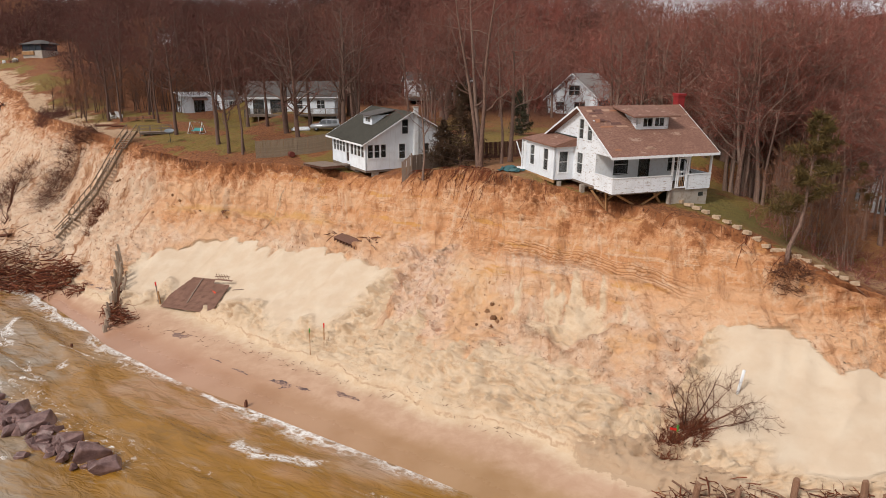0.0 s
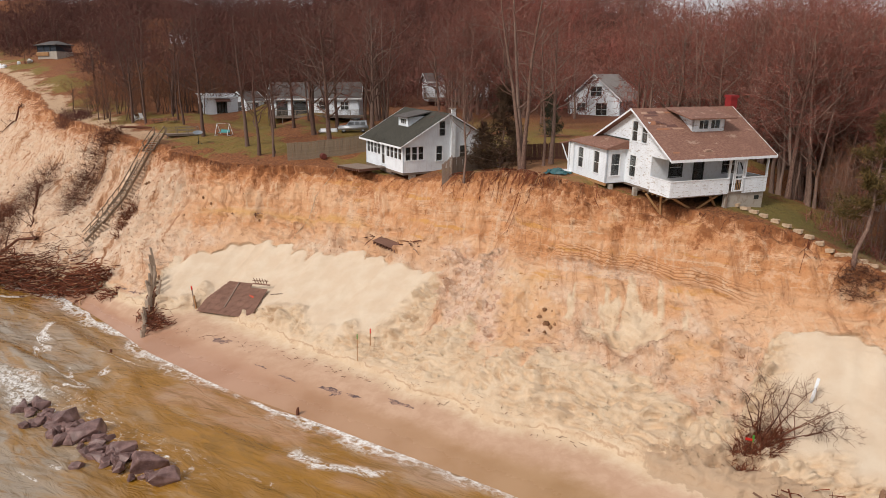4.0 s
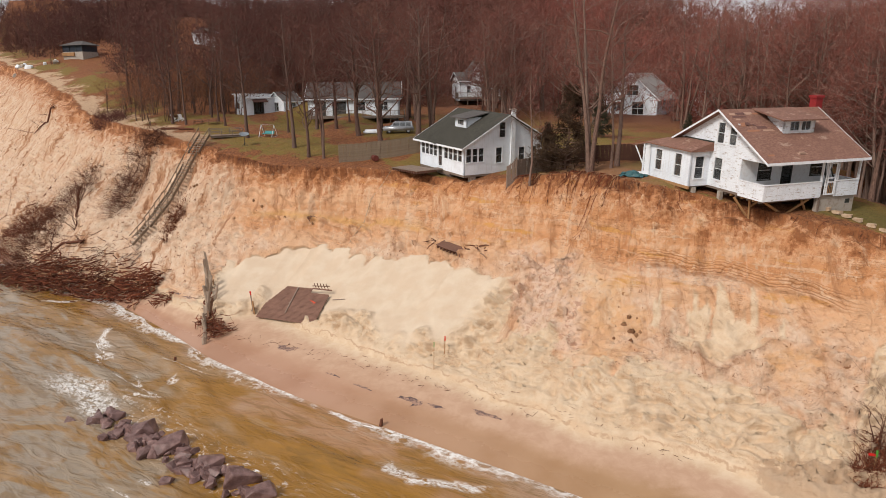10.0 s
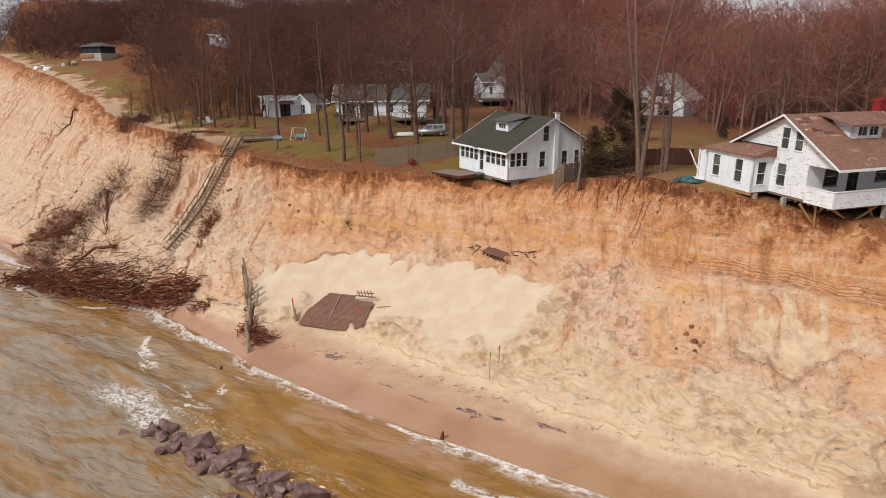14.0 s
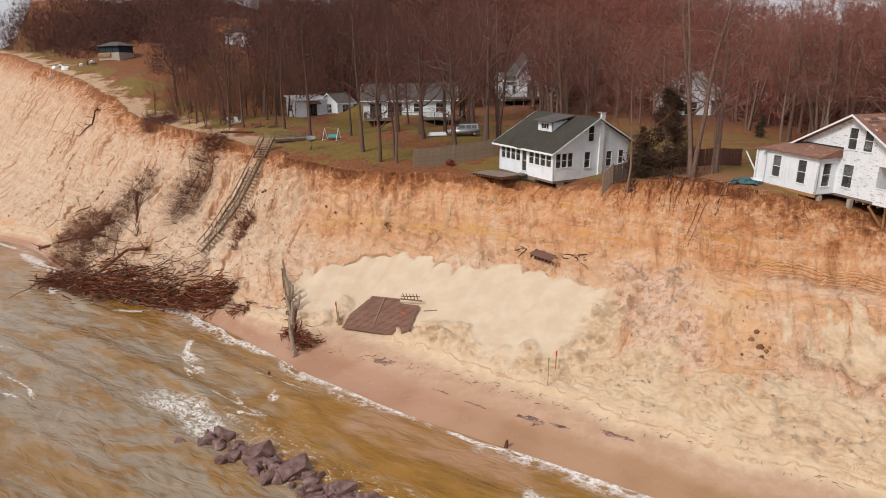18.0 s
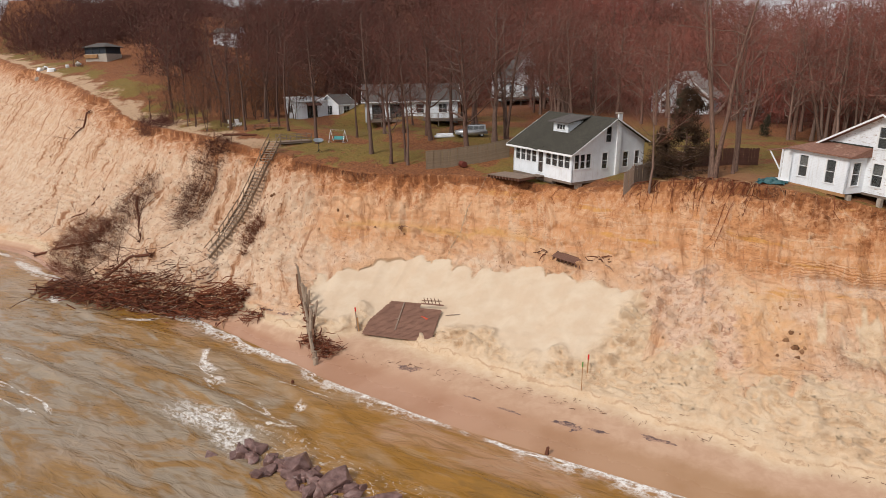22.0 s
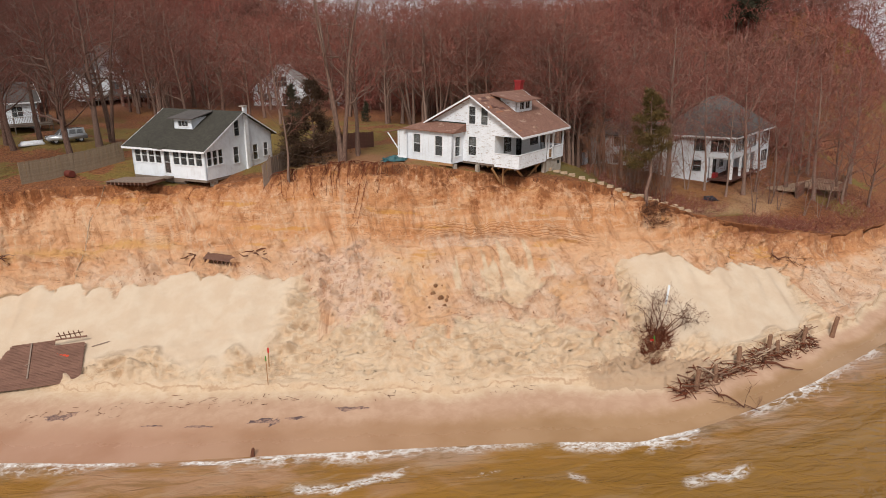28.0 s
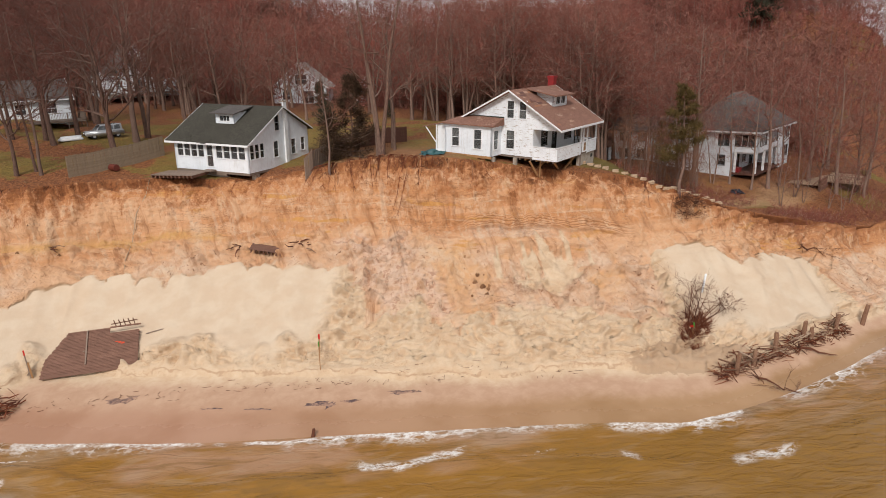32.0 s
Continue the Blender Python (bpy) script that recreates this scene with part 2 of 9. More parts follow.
M_bark = bark_material()
M_brush = stick_material("dead_brush", (0.21, 0.078, 0.042), (0.09, 0.034, 0.02), (0.34, 0.21, 0.14), 0.9)
M_root = stick_material("red_brown_roots", (0.29, 0.082, 0.034), (0.11, 0.032, 0.017), (0.50, 0.30, 0.16), 0.93)
M_log = stick_material("pale_driftwood", (0.42, 0.27, 0.175), (0.19, 0.095, 0.06), (0.56, 0.42, 0.30), 0.8)
M_twig = stick_material("reddish_twigs", (0.44, 0.135, 0.095), (0.15, 0.047, 0.035), (0.54, 0.32, 0.24), 0.88, 0.2, True)
M_sapling = stick_material("orange_brown_saplings", (0.36, 0.145, 0.068), (0.17, 0.065, 0.035), (0.44, 0.26, 0.16), 0.9)
# ---- the lie of the land: five lines along the shore, station by station ----
# edge of the bluff, foot of its scarp, top of the sand apron, toe of the apron, waterline
LINE_EDGE = [(-260, 345, 42), (-175, 240, 36), (-131, 185, 31), (-94, 145.5, 24.5), (-77, 127, 19.8), (-57, 104, 18.7), (-44, 95, 17), (-33.5, 87.5, 15.6),
             (-21, 85.1, 15.4), (-8.7, 78.3, 14.85), (1.5, 70.5, 16.6), (7.5, 62.5, 16.85), (14.6, 57.4, 15.5), (23, 52.8, 14.1), (30.5, 46.4, 10.9), (38, 43.6, 8.9), (52, 41.2, 6.1), (80, 45, 5.5), (190, 75, 6)]
LINE_SCARP = [(-266, 340, 34), (-180, 234, 28), (-136, 180, 24), (-99, 141, 18), (-80, 122, 14), (-60, 101, 13), (-47.5, 91.5, 12), (-35.5, 85, 10),
              (-22.3, 81.2, 10), (-10.5, 74.2, 10.3), (-0.2, 67.0, 11.2), (5.8, 59.6, 11.2), (13.0, 55.2, 10), (21.5, 50, 9.5), (29.8, 44.6, 8), (37.8, 41.8, 6.3), (52, 40, 4.5), (80, 43.5, 4.2), (190, 73, 5)]
LINE_APRON = [(-272, 333, 16), (-188, 224, 13), (-143, 172, 11), (-105, 135, 8), (-84, 118, 7), (-64.5, 95.5, 6.5), (-51, 88.5, 6), (-37.5, 79.8, 5.2),
              (-24.5, 77.5, 6.4), (-13.5, 69.0, 6.8), (-3.8, 62, 6.6), (3, 54.5, 6), (11, 50.2, 5.8), (19.5, 46, 6.8), (28, 40.8, 5), (37.2, 39, 4.4), (52, 38, 3), (80, 41, 2.6), (190, 70, 3)]
LINE_TOE = [(-283, 322, 1.2), (-200, 210, 1.2), (-153, 160, 1.2), (-113, 126, 1.2), (-90, 111.5, 1.1), (-67, 88.5, 1.2), (-53.5, 83, 1.4), (-38, 72, 1.3),
            (-29.5, 69.3, 1.3), (-19, 60.5, 1.3), (-11.3, 55.3, 1.1), (-1.5, 47.5, 1.1), (7, 41.6, 1.0), (14, 36.6, 1.2), (22, 34.6, 1.2), (35, 34.3, 1), (52, 35, 1), (80, 38, 1), (190, 66, 1)]
LINE_WATER = [(-287, 318, 0), (-203, 206, 0), (-156, 157, 0), (-115, 124, 0), (-91, 110, 0), (-68, 87, 0), (-53.5, 80, 0), (-40, 68.0, 0),
              (-33.5, 61.8, 0), (-24, 54.4, 0), (-16.8, 49.6, 0), (-6, 42.8, 0), (2, 37.6, 0), (8.5, 33.2, 0), (18.5, 31.2, 0), (33, 30.6, 0), (52, 31, 0), (80, 34, 0), (190, 62, 0)]
# rise of the land behind the edge, at 8, 30, 70, 160 and 420 m inland, station by station
RISE = [(1, 6, 9, 10, 12), (1, 6, 9, 12, 14), (1.5, 6, 9, 14, 18), (2, 7, 12, 18, 22), (1.5, 5, 10, 20, 26), (1.0, 4, 9, 18, 26), (1.1, 4, 9, 18, 26), (1.3, 3.8, 6, 12, 24),
        (1.2, 3.2, 4.6, 8, 22), (1.1, 2.8, 4.2, 6.5, 18), (0.2, 1.4, 2.6, 4.5, 14), (0.2, 0.8, 2.2, 4.5, 13), (0.6, 1.4, 3.0, 7, 18), (0.4, 0.6, 4, 13, 26), (0.0, 1.5, 7, 22, 34), (1.0, 3, 13, 30, 42), (3, 5.5, 17, 34, 44), (3, 6, 18, 34, 44), (3, 7, 18, 34, 44)]
INLAND = (8, 30, 70, 160, 420)


def hashed(ix, iy, seed):
    h = (ix.astype(np.int64) * 374761393 + iy.astype(np.int64) * 668265263 + seed * 974711) & 0x7FFFFFFF
    h = ((h ^ (h >> 13)) * 1274126177) & 0x7FFFFFFF
    return ((h ^ (h >> 16)) & 0xFFFF) / 65535.0


def value_noise(x, y, seed=0):
    ix, iy = np.floor(x), np.floor(y)
    fx, fy = x - ix, y - iy
    fx, fy = fx * fx * fx * (fx * (6 * fx - 15) + 10), fy * fy * fy * (fy * (6 * fy - 15) + 10)
    a, b = hashed(ix, iy, seed), hashed(ix + 1, iy, seed)
    c, d = hashed(ix, iy + 1, seed), hashed(ix + 1, iy + 1, seed)
    return (a + (b - a) * fx) * (1 - fy) + (c + (d - c) * fx) * fy - 0.5


def fbm(x, y, octaves=4, seed=0, gain=0.5):
    out, amp = 0.0, 1.0
    for k in range(octaves):
        out, amp = out + amp * value_noise(x * 2**k + 17.3 * k, y * 2**k - 9.1 * k, seed + k), amp * gain
    return out


def along(line, k):
    """A point of a line at the fractional station k (an array), on a smooth curve through its stations."""
    p = np.array(line, float)
    n = len(p)
    i = np.clip(np.floor(k).astype(int), 0, n - 2)
    f = (k - i)[:, None]
    a, b, c, d = p[np.maximum(i - 1, 0)], p[i], p[i + 1], p[np.minimum(i + 2, n - 1)]
    m0, m1 = (c - a) * 0.4, (d - b) * 0.4
    return (2 * f**3 - 3 * f**2 + 1) * b + (f**3 - 2 * f**2 + f) * m0 + (-2 * f**3 + 3 * f**2) * c + (f**3 - f**2) * m1


# stations at even steps on the ground: dense where the camera passes near
edge_xy = np.array(LINE_EDGE)[:, :2]
step_of = [14, 10, 5, 1.6, 0.7, 0.36, 0.24, 0.2, 0.19, 0.19, 0.19, 0.19, 0.19, 0.19, 0.22, 0.3, 1.0, 5]
stations = []
for i, step in enumerate(step_of):
    count = max(3, int(np.linalg.norm(edge_xy[i + 1] - edge_xy[i]) / step))
    stations += list(i + np.arange(count) / count)
stations = np.array(stations + [len(edge_xy) - 1.0])
E_, B_, A_, T_, W_ = (along(line, stations) for line in (LINE_EDGE, LINE_SCARP, LINE_APRON, LINE_TOE, LINE_WATER))
rise = along([tuple(r) for r in RISE], stations)
metres = np.r_[0, np.cumsum(np.linalg.norm(np.diff(0.5 * (E_ + T_)[:, :2], axis=0), axis=1))]
metres -= np.interp(9, stations, metres)          # 0 at the green-roofed cottage
tang = np.gradient(0.5 * (E_ + T_)[:, :2], axis=0)
tang = np.stack([np.convolve(np.pad(tang[:, c], 60, "edge"), np.ones(121) / 121, "valid") for c in (0, 1)], 1)
tang /= np.linalg.norm(tang, axis=1)[:, None]
inland = np.stack([-tang[:, 1], tang[:, 0]], 1)

# uneven edge: bites and points in plan, gullies down the face
bite = 1.5 * fbm(metres / 7, metres * 0, 4, 3) + 0.35 * fbm(metres / 1.1, metres * 0, 3, 5)
E_[:, :2] += inland * bite[:, None]
B_[:, :2] += inland * (0.8 * bite + 1.2 * fbm(metres / 5, metres * 0 + 3, 4, 8))[:, None]
A_[:, :2] += inland * (2.2 * fbm(metres / 6, metres * 0 + 5, 4, 9) + 0.9 * np.abs(fbm(metres / 2.2, metres * 0 + 5, 2, 19)))[:, None]
T_[:, :2] += inland * (1.6 * fbm(metres / 4, metres * 0 + 9, 4, 11))[:, None]

ROWS_OF = (("off", 4), ("beach", 24), ("apron", 74), ("face", 50), ("scarp", 52), ("lip", 12), ("yard", 26), ("lot", 12), ("wood", 18), ("hill", 16), ("far", 8))
low = W_.copy()
low[:, :2] -= inland * 12
low[:, 2] = -1.2
marks = [low, W_, T_, A_, B_, E_]
BACK = np.array([0.33, 0.944])                         # further inland all lines run side by side
for d, column in zip(INLAND, rise.T):
    q = E_.copy()
    q[:, :2] += inland * min(d, 30) + BACK * max(d - 30, 0)
    q[:, 2] += column
    marks.append(q)
q = marks[-1].copy()
q[:, :2] += BACK * 2500
marks.append(q)
# heights of the land behind: at the houses, on the wooded hills to either side, and 30 m behind the edge
LEVELS = [(-47.6, 121.5, 20.1), (-36, 117, 18.2), (-22, 117, 17.7), (-28, 129, 19.7), (-44, 128, 20.2), (-9, 153, 19.8), (1, 154, 19.6), (-3, 167, 22), (29.5, 143.5, 18.2), (38, 135, 17.8), (15, 116, 17.6), (0, 106, 17.6), (-12, 111, 17.4),
         (50, 52, 10.2), (58, 53, 10.2), (65, 56, 10.3), (46.5, 66, 10.3), (45, 77, 10.6), (58, 69, 10.6), (66, 66, 10.8), (51, 60, 10.3)]
HILLS = [(-62, 170, 35), (-100, 240, 47), (-30, 215, 49), (0, 260, 62), (40, 220, 46), (80, 160, 33), (78, 110, 17), (110, 110, 31), (130, 95, 35), (92, 76, 16), (104, 72, 20), (160, 130, 44), (120, 180, 42), (200, 200, 48), (-150, 330, 64), (60, 300, 48), (-200, 320, 62)]
at = np.searchsorted(stations, np.arange(len(LINE_EDGE) - 0.5))
CONTROL = np.concatenate([np.array(LEVELS + HILLS, float), marks[7][np.minimum(at, len(stations) - 1)], marks[6][np.minimum(at, len(stations) - 1)]])


def upland(x, y):
    """The height of the land behind the edge."""
    w = 1.0 / ((x[..., None] - CONTROL[:, 0]) ** 2 + (y[..., None] - CONTROL[:, 1]) ** 2 + 12.0) ** 1.6
    return (w * CONTROL[:, 2]).sum(-1) / w.sum(-1)


grid, vpar = [], []
for j, (zone, count) in enumerate(ROWS_OF):
    for i in range(count):
        f = i / count
        g = f
        if zone == "scarp":
            g = f**0.72               # steeper towards the edge
        p = marks[j] * (1 - g) + marks[j + 1] * g
        if zone == "apron":           # a small cut at the toe, then a fan that steepens
            p[:, 2] += 0.45 * min(1.0, f * 50) * (1 - f) - 0.25 * math.sin(math.pi * f)
        if zone == "scarp":
            p[:, 2] += 0.5 * math.sin(math.pi * f)
        grid.append(p)
        vpar.append(j + f)
grid.append(marks[-1])
vpar.append(float(len(ROWS_OF)))
grid, vpar = np.array(grid), np.array(vpar)             # rows x stations x 3
top = vpar > 6.0
part_up = np.clip((vpar[top] - 6.0) / 0.5, 0, 1)[:, None]
grid[top, :, 2] = grid[top, :, 2] * (1 - part_up) + upland(grid[top, :, 0], grid[top, :, 1]) * part_up
ss = np.broadcast_to(metres, grid.shape[:2])
vv = np.broadcast_to(vpar[:, None], grid.shape[:2])
cross = np.zeros(grid.shape[:2])                          # metres up the slope
cross[1:] = np.cumsum(np.linalg.norm(np.diff(grid, axis=0), axis=2), axis=0)

# dry pale sand lies on the apron up to a scalloped upper border: smooth fans by the cottage and by the bush, crumpled sand between
BORDER = ((-400, 1.7), (-27, 1.8), (-25.6, 2.6), (-24.8, 2.92), (-21, 3.04), (-16.5, 3.22), (-8, 3.0), (-2, 3.28), (4, 3.2), (9, 3.12), (10.6, 2.95), (12.5, 2.55), (15, 2.72), (17.5, 2.8), (19.3, 2.52), (22, 2.56), (25, 2.7), (28, 2.78), (31, 2.72),
          (34.5, 2.66), (36, 2.5), (38.5, 2.45), (39.8, 2.5), (40.6, 3.0), (41.5, 3.42), (45.5, 3.74), (47.7, 3.36), (54, 3.6), (58, 3.4), (60, 2.8), (61, 2.0), (63, 1.8), (900, 1.7))
border = np.interp(metres, *zip(*BORDER))
border += 0.17 * np.sqrt(np.abs(np.cos(np.pi * (metres / 3.3 + 1.3 * fbm(metres / 8, metres * 0 + 2, 2, 15))))) - 0.13 + 0.07 * fbm(metres / 0.9, metres * 0 + 4, 2, 16)
wig = 0.10 * fbm(ss / 1.3, cross / 1.3, 3, 17)
pale = np.clip((border[None] + wig - vv) / 0.035, 0, 1)
ws = ss + 3.2 * fbm(ss / 5 + 3, cross / 3, 4, 44)
wv = vv + 0.30 * fbm(ss / 3, cross / 4 + 7, 4, 46)
# a bowl slumped out of the slope: pale tongues run down into it, a dark crust lies along its lower rim
bowl_r = np.sqrt(((0.6 * ss + 0.4 * ws - 30.6) / 4.4) ** 2 + ((0.5 * vv + 0.5 * wv - 3.28) / 0.40) ** 2)
bowl = np.clip((1.05 - bowl_r) / 0.25, 0, 1)
tongue = np.clip((1.0 - bowl_r + np.where(vv > 3.12, 1.5 * fbm(ss / 0.75, cross / 6, 3, 18) - 0.25 * np.clip((vv - 3.12) / 0.4, 0, 1), 0)) / 0.15, 0, 1)
crust = np.clip(1 - np.abs(bowl_r - 1.07 + 0.22 * fbm(ss / 1.5, cross / 1.5, 2, 20)) / 0.11, 0, 1) * np.clip((3.2 - vv) / 0.08, 0, 1)
slid = np.clip((1 - ((ws - 21.4 + 4 * (vv - 2.9)) / 4.2) ** 2 - ((wv - 2.98) / 0.46) ** 2 + 1.3 * fbm(ss / 2.5, cross / 2.5, 4, 22)) / 0.8, 0, 1)       # the orange slide
slid = np.maximum(slid, np.clip((1 - ((ws - 36.2) / 1.4) ** 2 - ((wv - 3.15) / 0.46) ** 2 + 1.3 * fbm(ss / 2, cross / 3, 4, 24)) / 0.8, 0, 1))
in_fan = np.clip((ss + 26) / 2, 0, 1) * np.clip((9.5 - ss) / 2, 0, 1) + np.clip((ss - 41) / 1.5, 0, 1) * np.clip((59.5 - ss) / 2, 0, 1)
fan = pale * np.clip(in_fan, 0, 1) * np.clip((vv - 2.2 + 0.5 * fbm(ss / 4, cross / 4, 3, 26) * 0.6) / 0.12, 0, 1)
crumpled = pale * (1 - fan) * np.clip((vv - 2.0) / 0.1, 0, 1)
on_face = np.clip((vv - 2.0) / 0.15, 0, 1) * np.clip((5.0 - vv) / 0.12, 0, 1)
on_scarp = np.clip((vv - 3.2) / 0.7, 0, 1) * np.clip((5.0 - vv) / 0.08, 0, 1)
on_top = np.clip((vv - 5.0) / 0.3, 0, 1)
warp_s, warp_c = ss + 1.4 * fbm(ss / 4, cross / 4, 3, 12), cross + 1.4 * fbm(ss / 4, cross / 4, 3, 14)
lumps = 1.0 * fbm(ss / 6, cross / 6, 3, 21)
rough = np.clip(1.2 * fbm(ss / 8, cross / 5, 3, 25) + 0.75, 0.15, 1.3)          # some of the slope is smooth, some broken
billow = (np.abs(fbm(warp_s / 1.7, warp_c / 1.3, 3, 23)) - 0.18) * 0.95 * rough
clods = np.maximum(0, fbm(warp_s / 0.8, warp_c / 0.8, 3, 31) - 0.14) * 1.7 * rough
steps = np.floor(cross * 0.55 + 1.6 * fbm(ss / 5, cross / 5, 3, 91)) - (cross * 0.55 + 1.6 * fbm(ss / 5, cross / 5, 3, 91))
slide = 0.6 * steps * np.clip(3 * fbm(ss / 7, cross / 6, 2, 93) - 0.1, 0, 1)     # little slump scarps
rills = -1.35 * np.abs(fbm(warp_s / 1.5, cross / 8, 3, 41)) * np.clip(0.7 + 1.6 * fbm(ss / 10, cross * 0, 2, 43), 0.1, 1.5) + 0.15
bed = grid[:, :, 2] * 2.2 + 0.5 * fbm(ss / 10, cross / 10, 2, 51)
ledge = 0.22 * (np.mod(bed, 1.0)) ** 3 * np.clip(4 * fbm(ss / 9, cross / 4, 2, 53) - 0.3, 0, 1)
crease = (0.12 - np.abs(fbm(warp_s / 0.85, warp_c / 0.6, 2, 33))) * 0.8
clumped = np.clip((1 - ((ws - 14.8 - 5 * (3.1 - vv)) / 4.6) ** 2 - ((wv - 3.08) / 0.6) ** 2 + 0.8 * fbm(ss / 3, cross / 3, 3, 28)) / 0.4, 0, 1)      # clods of pinkish soil
clods = clods * (1 + 1.6 * clumped) + 0.5 * clumped * np.abs(fbm(warp_s / 0.7, warp_c / 0.5, 3, 34))
# thin beds that stand out under the red-roofed house, over a pale shelf
bed_z = grid[:, :, 2] - (10.6 - 0.0065 * (ss - 24) ** 2) + 0.25 * fbm(ss / 3, ss * 0, 2, 36)
in_beds = np.clip((ss - 21.5) / 2.5, 0, 1) * np.clip((40.5 - ss) / 2.5, 0, 1)
strata = in_beds * np.clip((bed_z + 0.35) / 0.1, 0, 1) * np.clip((1.0 - bed_z) / 0.3, 0, 1)
shelf = in_beds * np.clip((bed_z + 1.1) / 0.15, 0, 1) * np.clip((-0.2 - bed_z) / 0.15, 0, 1) * np.clip((34.5 - ss) / 3, 0, 1)
push = -0.55 * bowl + 0.35 * crust + 0.34 * strata * (0.6 + 0.4 * np.floor(np.mod(bed_z * 3.2, 2.0))) - 0.2 * shelf
push += on_face * (1 - 0.92 * fan) * (lumps + billow * (1 - 0.5 * slid) + clods * np.clip((4.1 - vv), 0, 1) + slide + crease * (0.45 * rough + 1.5 * crumpled)) + on_scarp * (rills + ledge)
push -= 0.75 * np.exp(-(((vv - 4.76) / 0.13) ** 2)) * np.clip(0.6 + 1.4 * fbm(ss / 3.5, cross * 0, 2, 97), 0, 1.3)          # hollow under the turf
yellow = np.clip((ss + 26) / 3, 0, 1) * np.clip((-1.5 - ss) / 3, 0, 1) * np.clip(1 - np.abs(grid[:, :, 2] - 9.75 + 0.35 * fbm(ss / 4, ss * 0, 3, 38)) / 0.5 + 0.8 * fbm(ss / 1.5, cross / 0.6, 3, 39), 0, 1)
push += 0.10 * fan * fbm(ss / 1.6, cross / 3.5, 3, 61) + 0.22 * np.clip((border[None] + wig - vv) / 0.06, 0, 1) * np.clip((vv - 2.1) / 0.2, 0, 1) + 0.2 * tongue - 0.1 * crust
slope_out = np.dstack([np.broadcast_to(-inland[:, 0] * 0.7, grid.shape[:2]), np.broadcast_to(-inland[:, 1] * 0.7, grid.shape[:2]), np.full(grid.shape[:2], 0.7)])
grid = grid + slope_out * push[:, :, None]
grid[:, :, 2] += 0.05 * fbm(ss / 3, cross / 3, 3, 71) * np.clip(vv - 1, 0, 1) + on_top * (0.5 * fbm(ss / 9, cross / 9, 4, 73)) + np.clip((vv - 7.5) / 2, 0, 1) * 2.5 * fbm(ss / 60, cross / 60, 3, 75)


def sheet(name, points, material, uv=None, smooth=True, fields=()):
    """A mesh of a grid of points (rows x columns x 3), with an optional map (rows x columns x 2)."""
    r, c = points.shape[:2]
    mesh = bpy.data.meshes.new(name)
    idx = np.arange(r * c).reshape(r, c)
    faces = np.stack([idx[:-1, :-1], idx[:-1, 1:], idx[1:, 1:], idx[1:, :-1]], -1).reshape(-1, 4)
    mesh.vertices.add(r * c)
    mesh.vertices.foreach_set("co", points.reshape(-1).astype(np.float32))
    mesh.loops.add(faces.size)
    mesh.loops.foreach_set("vertex_index", faces.reshape(-1).astype(np.int32))
    mesh.polygons.add(len(faces))
    mesh.polygons.foreach_set("loop_start", np.arange(0, faces.size, 4, dtype=np.int32))
    mesh.polygons.foreach_set("use_smooth", np.full(len(faces), smooth))
    mesh.update(calc_edges=True)
    if uv is not None:
        layer = mesh.uv_layers.new(name="lie")
        layer.data.foreach_set("uv", uv.reshape(-1, 2)[faces.reshape(-1)].reshape(-1).astype(np.float32))
    for key, values in fields:
        mesh.attributes.new(key, "FLOAT", "POINT").data.foreach_set("value", values.reshape(-1).astype(np.float32))
    mesh.materials.append(material)
    mesh.validate()
    return new(name, mesh)


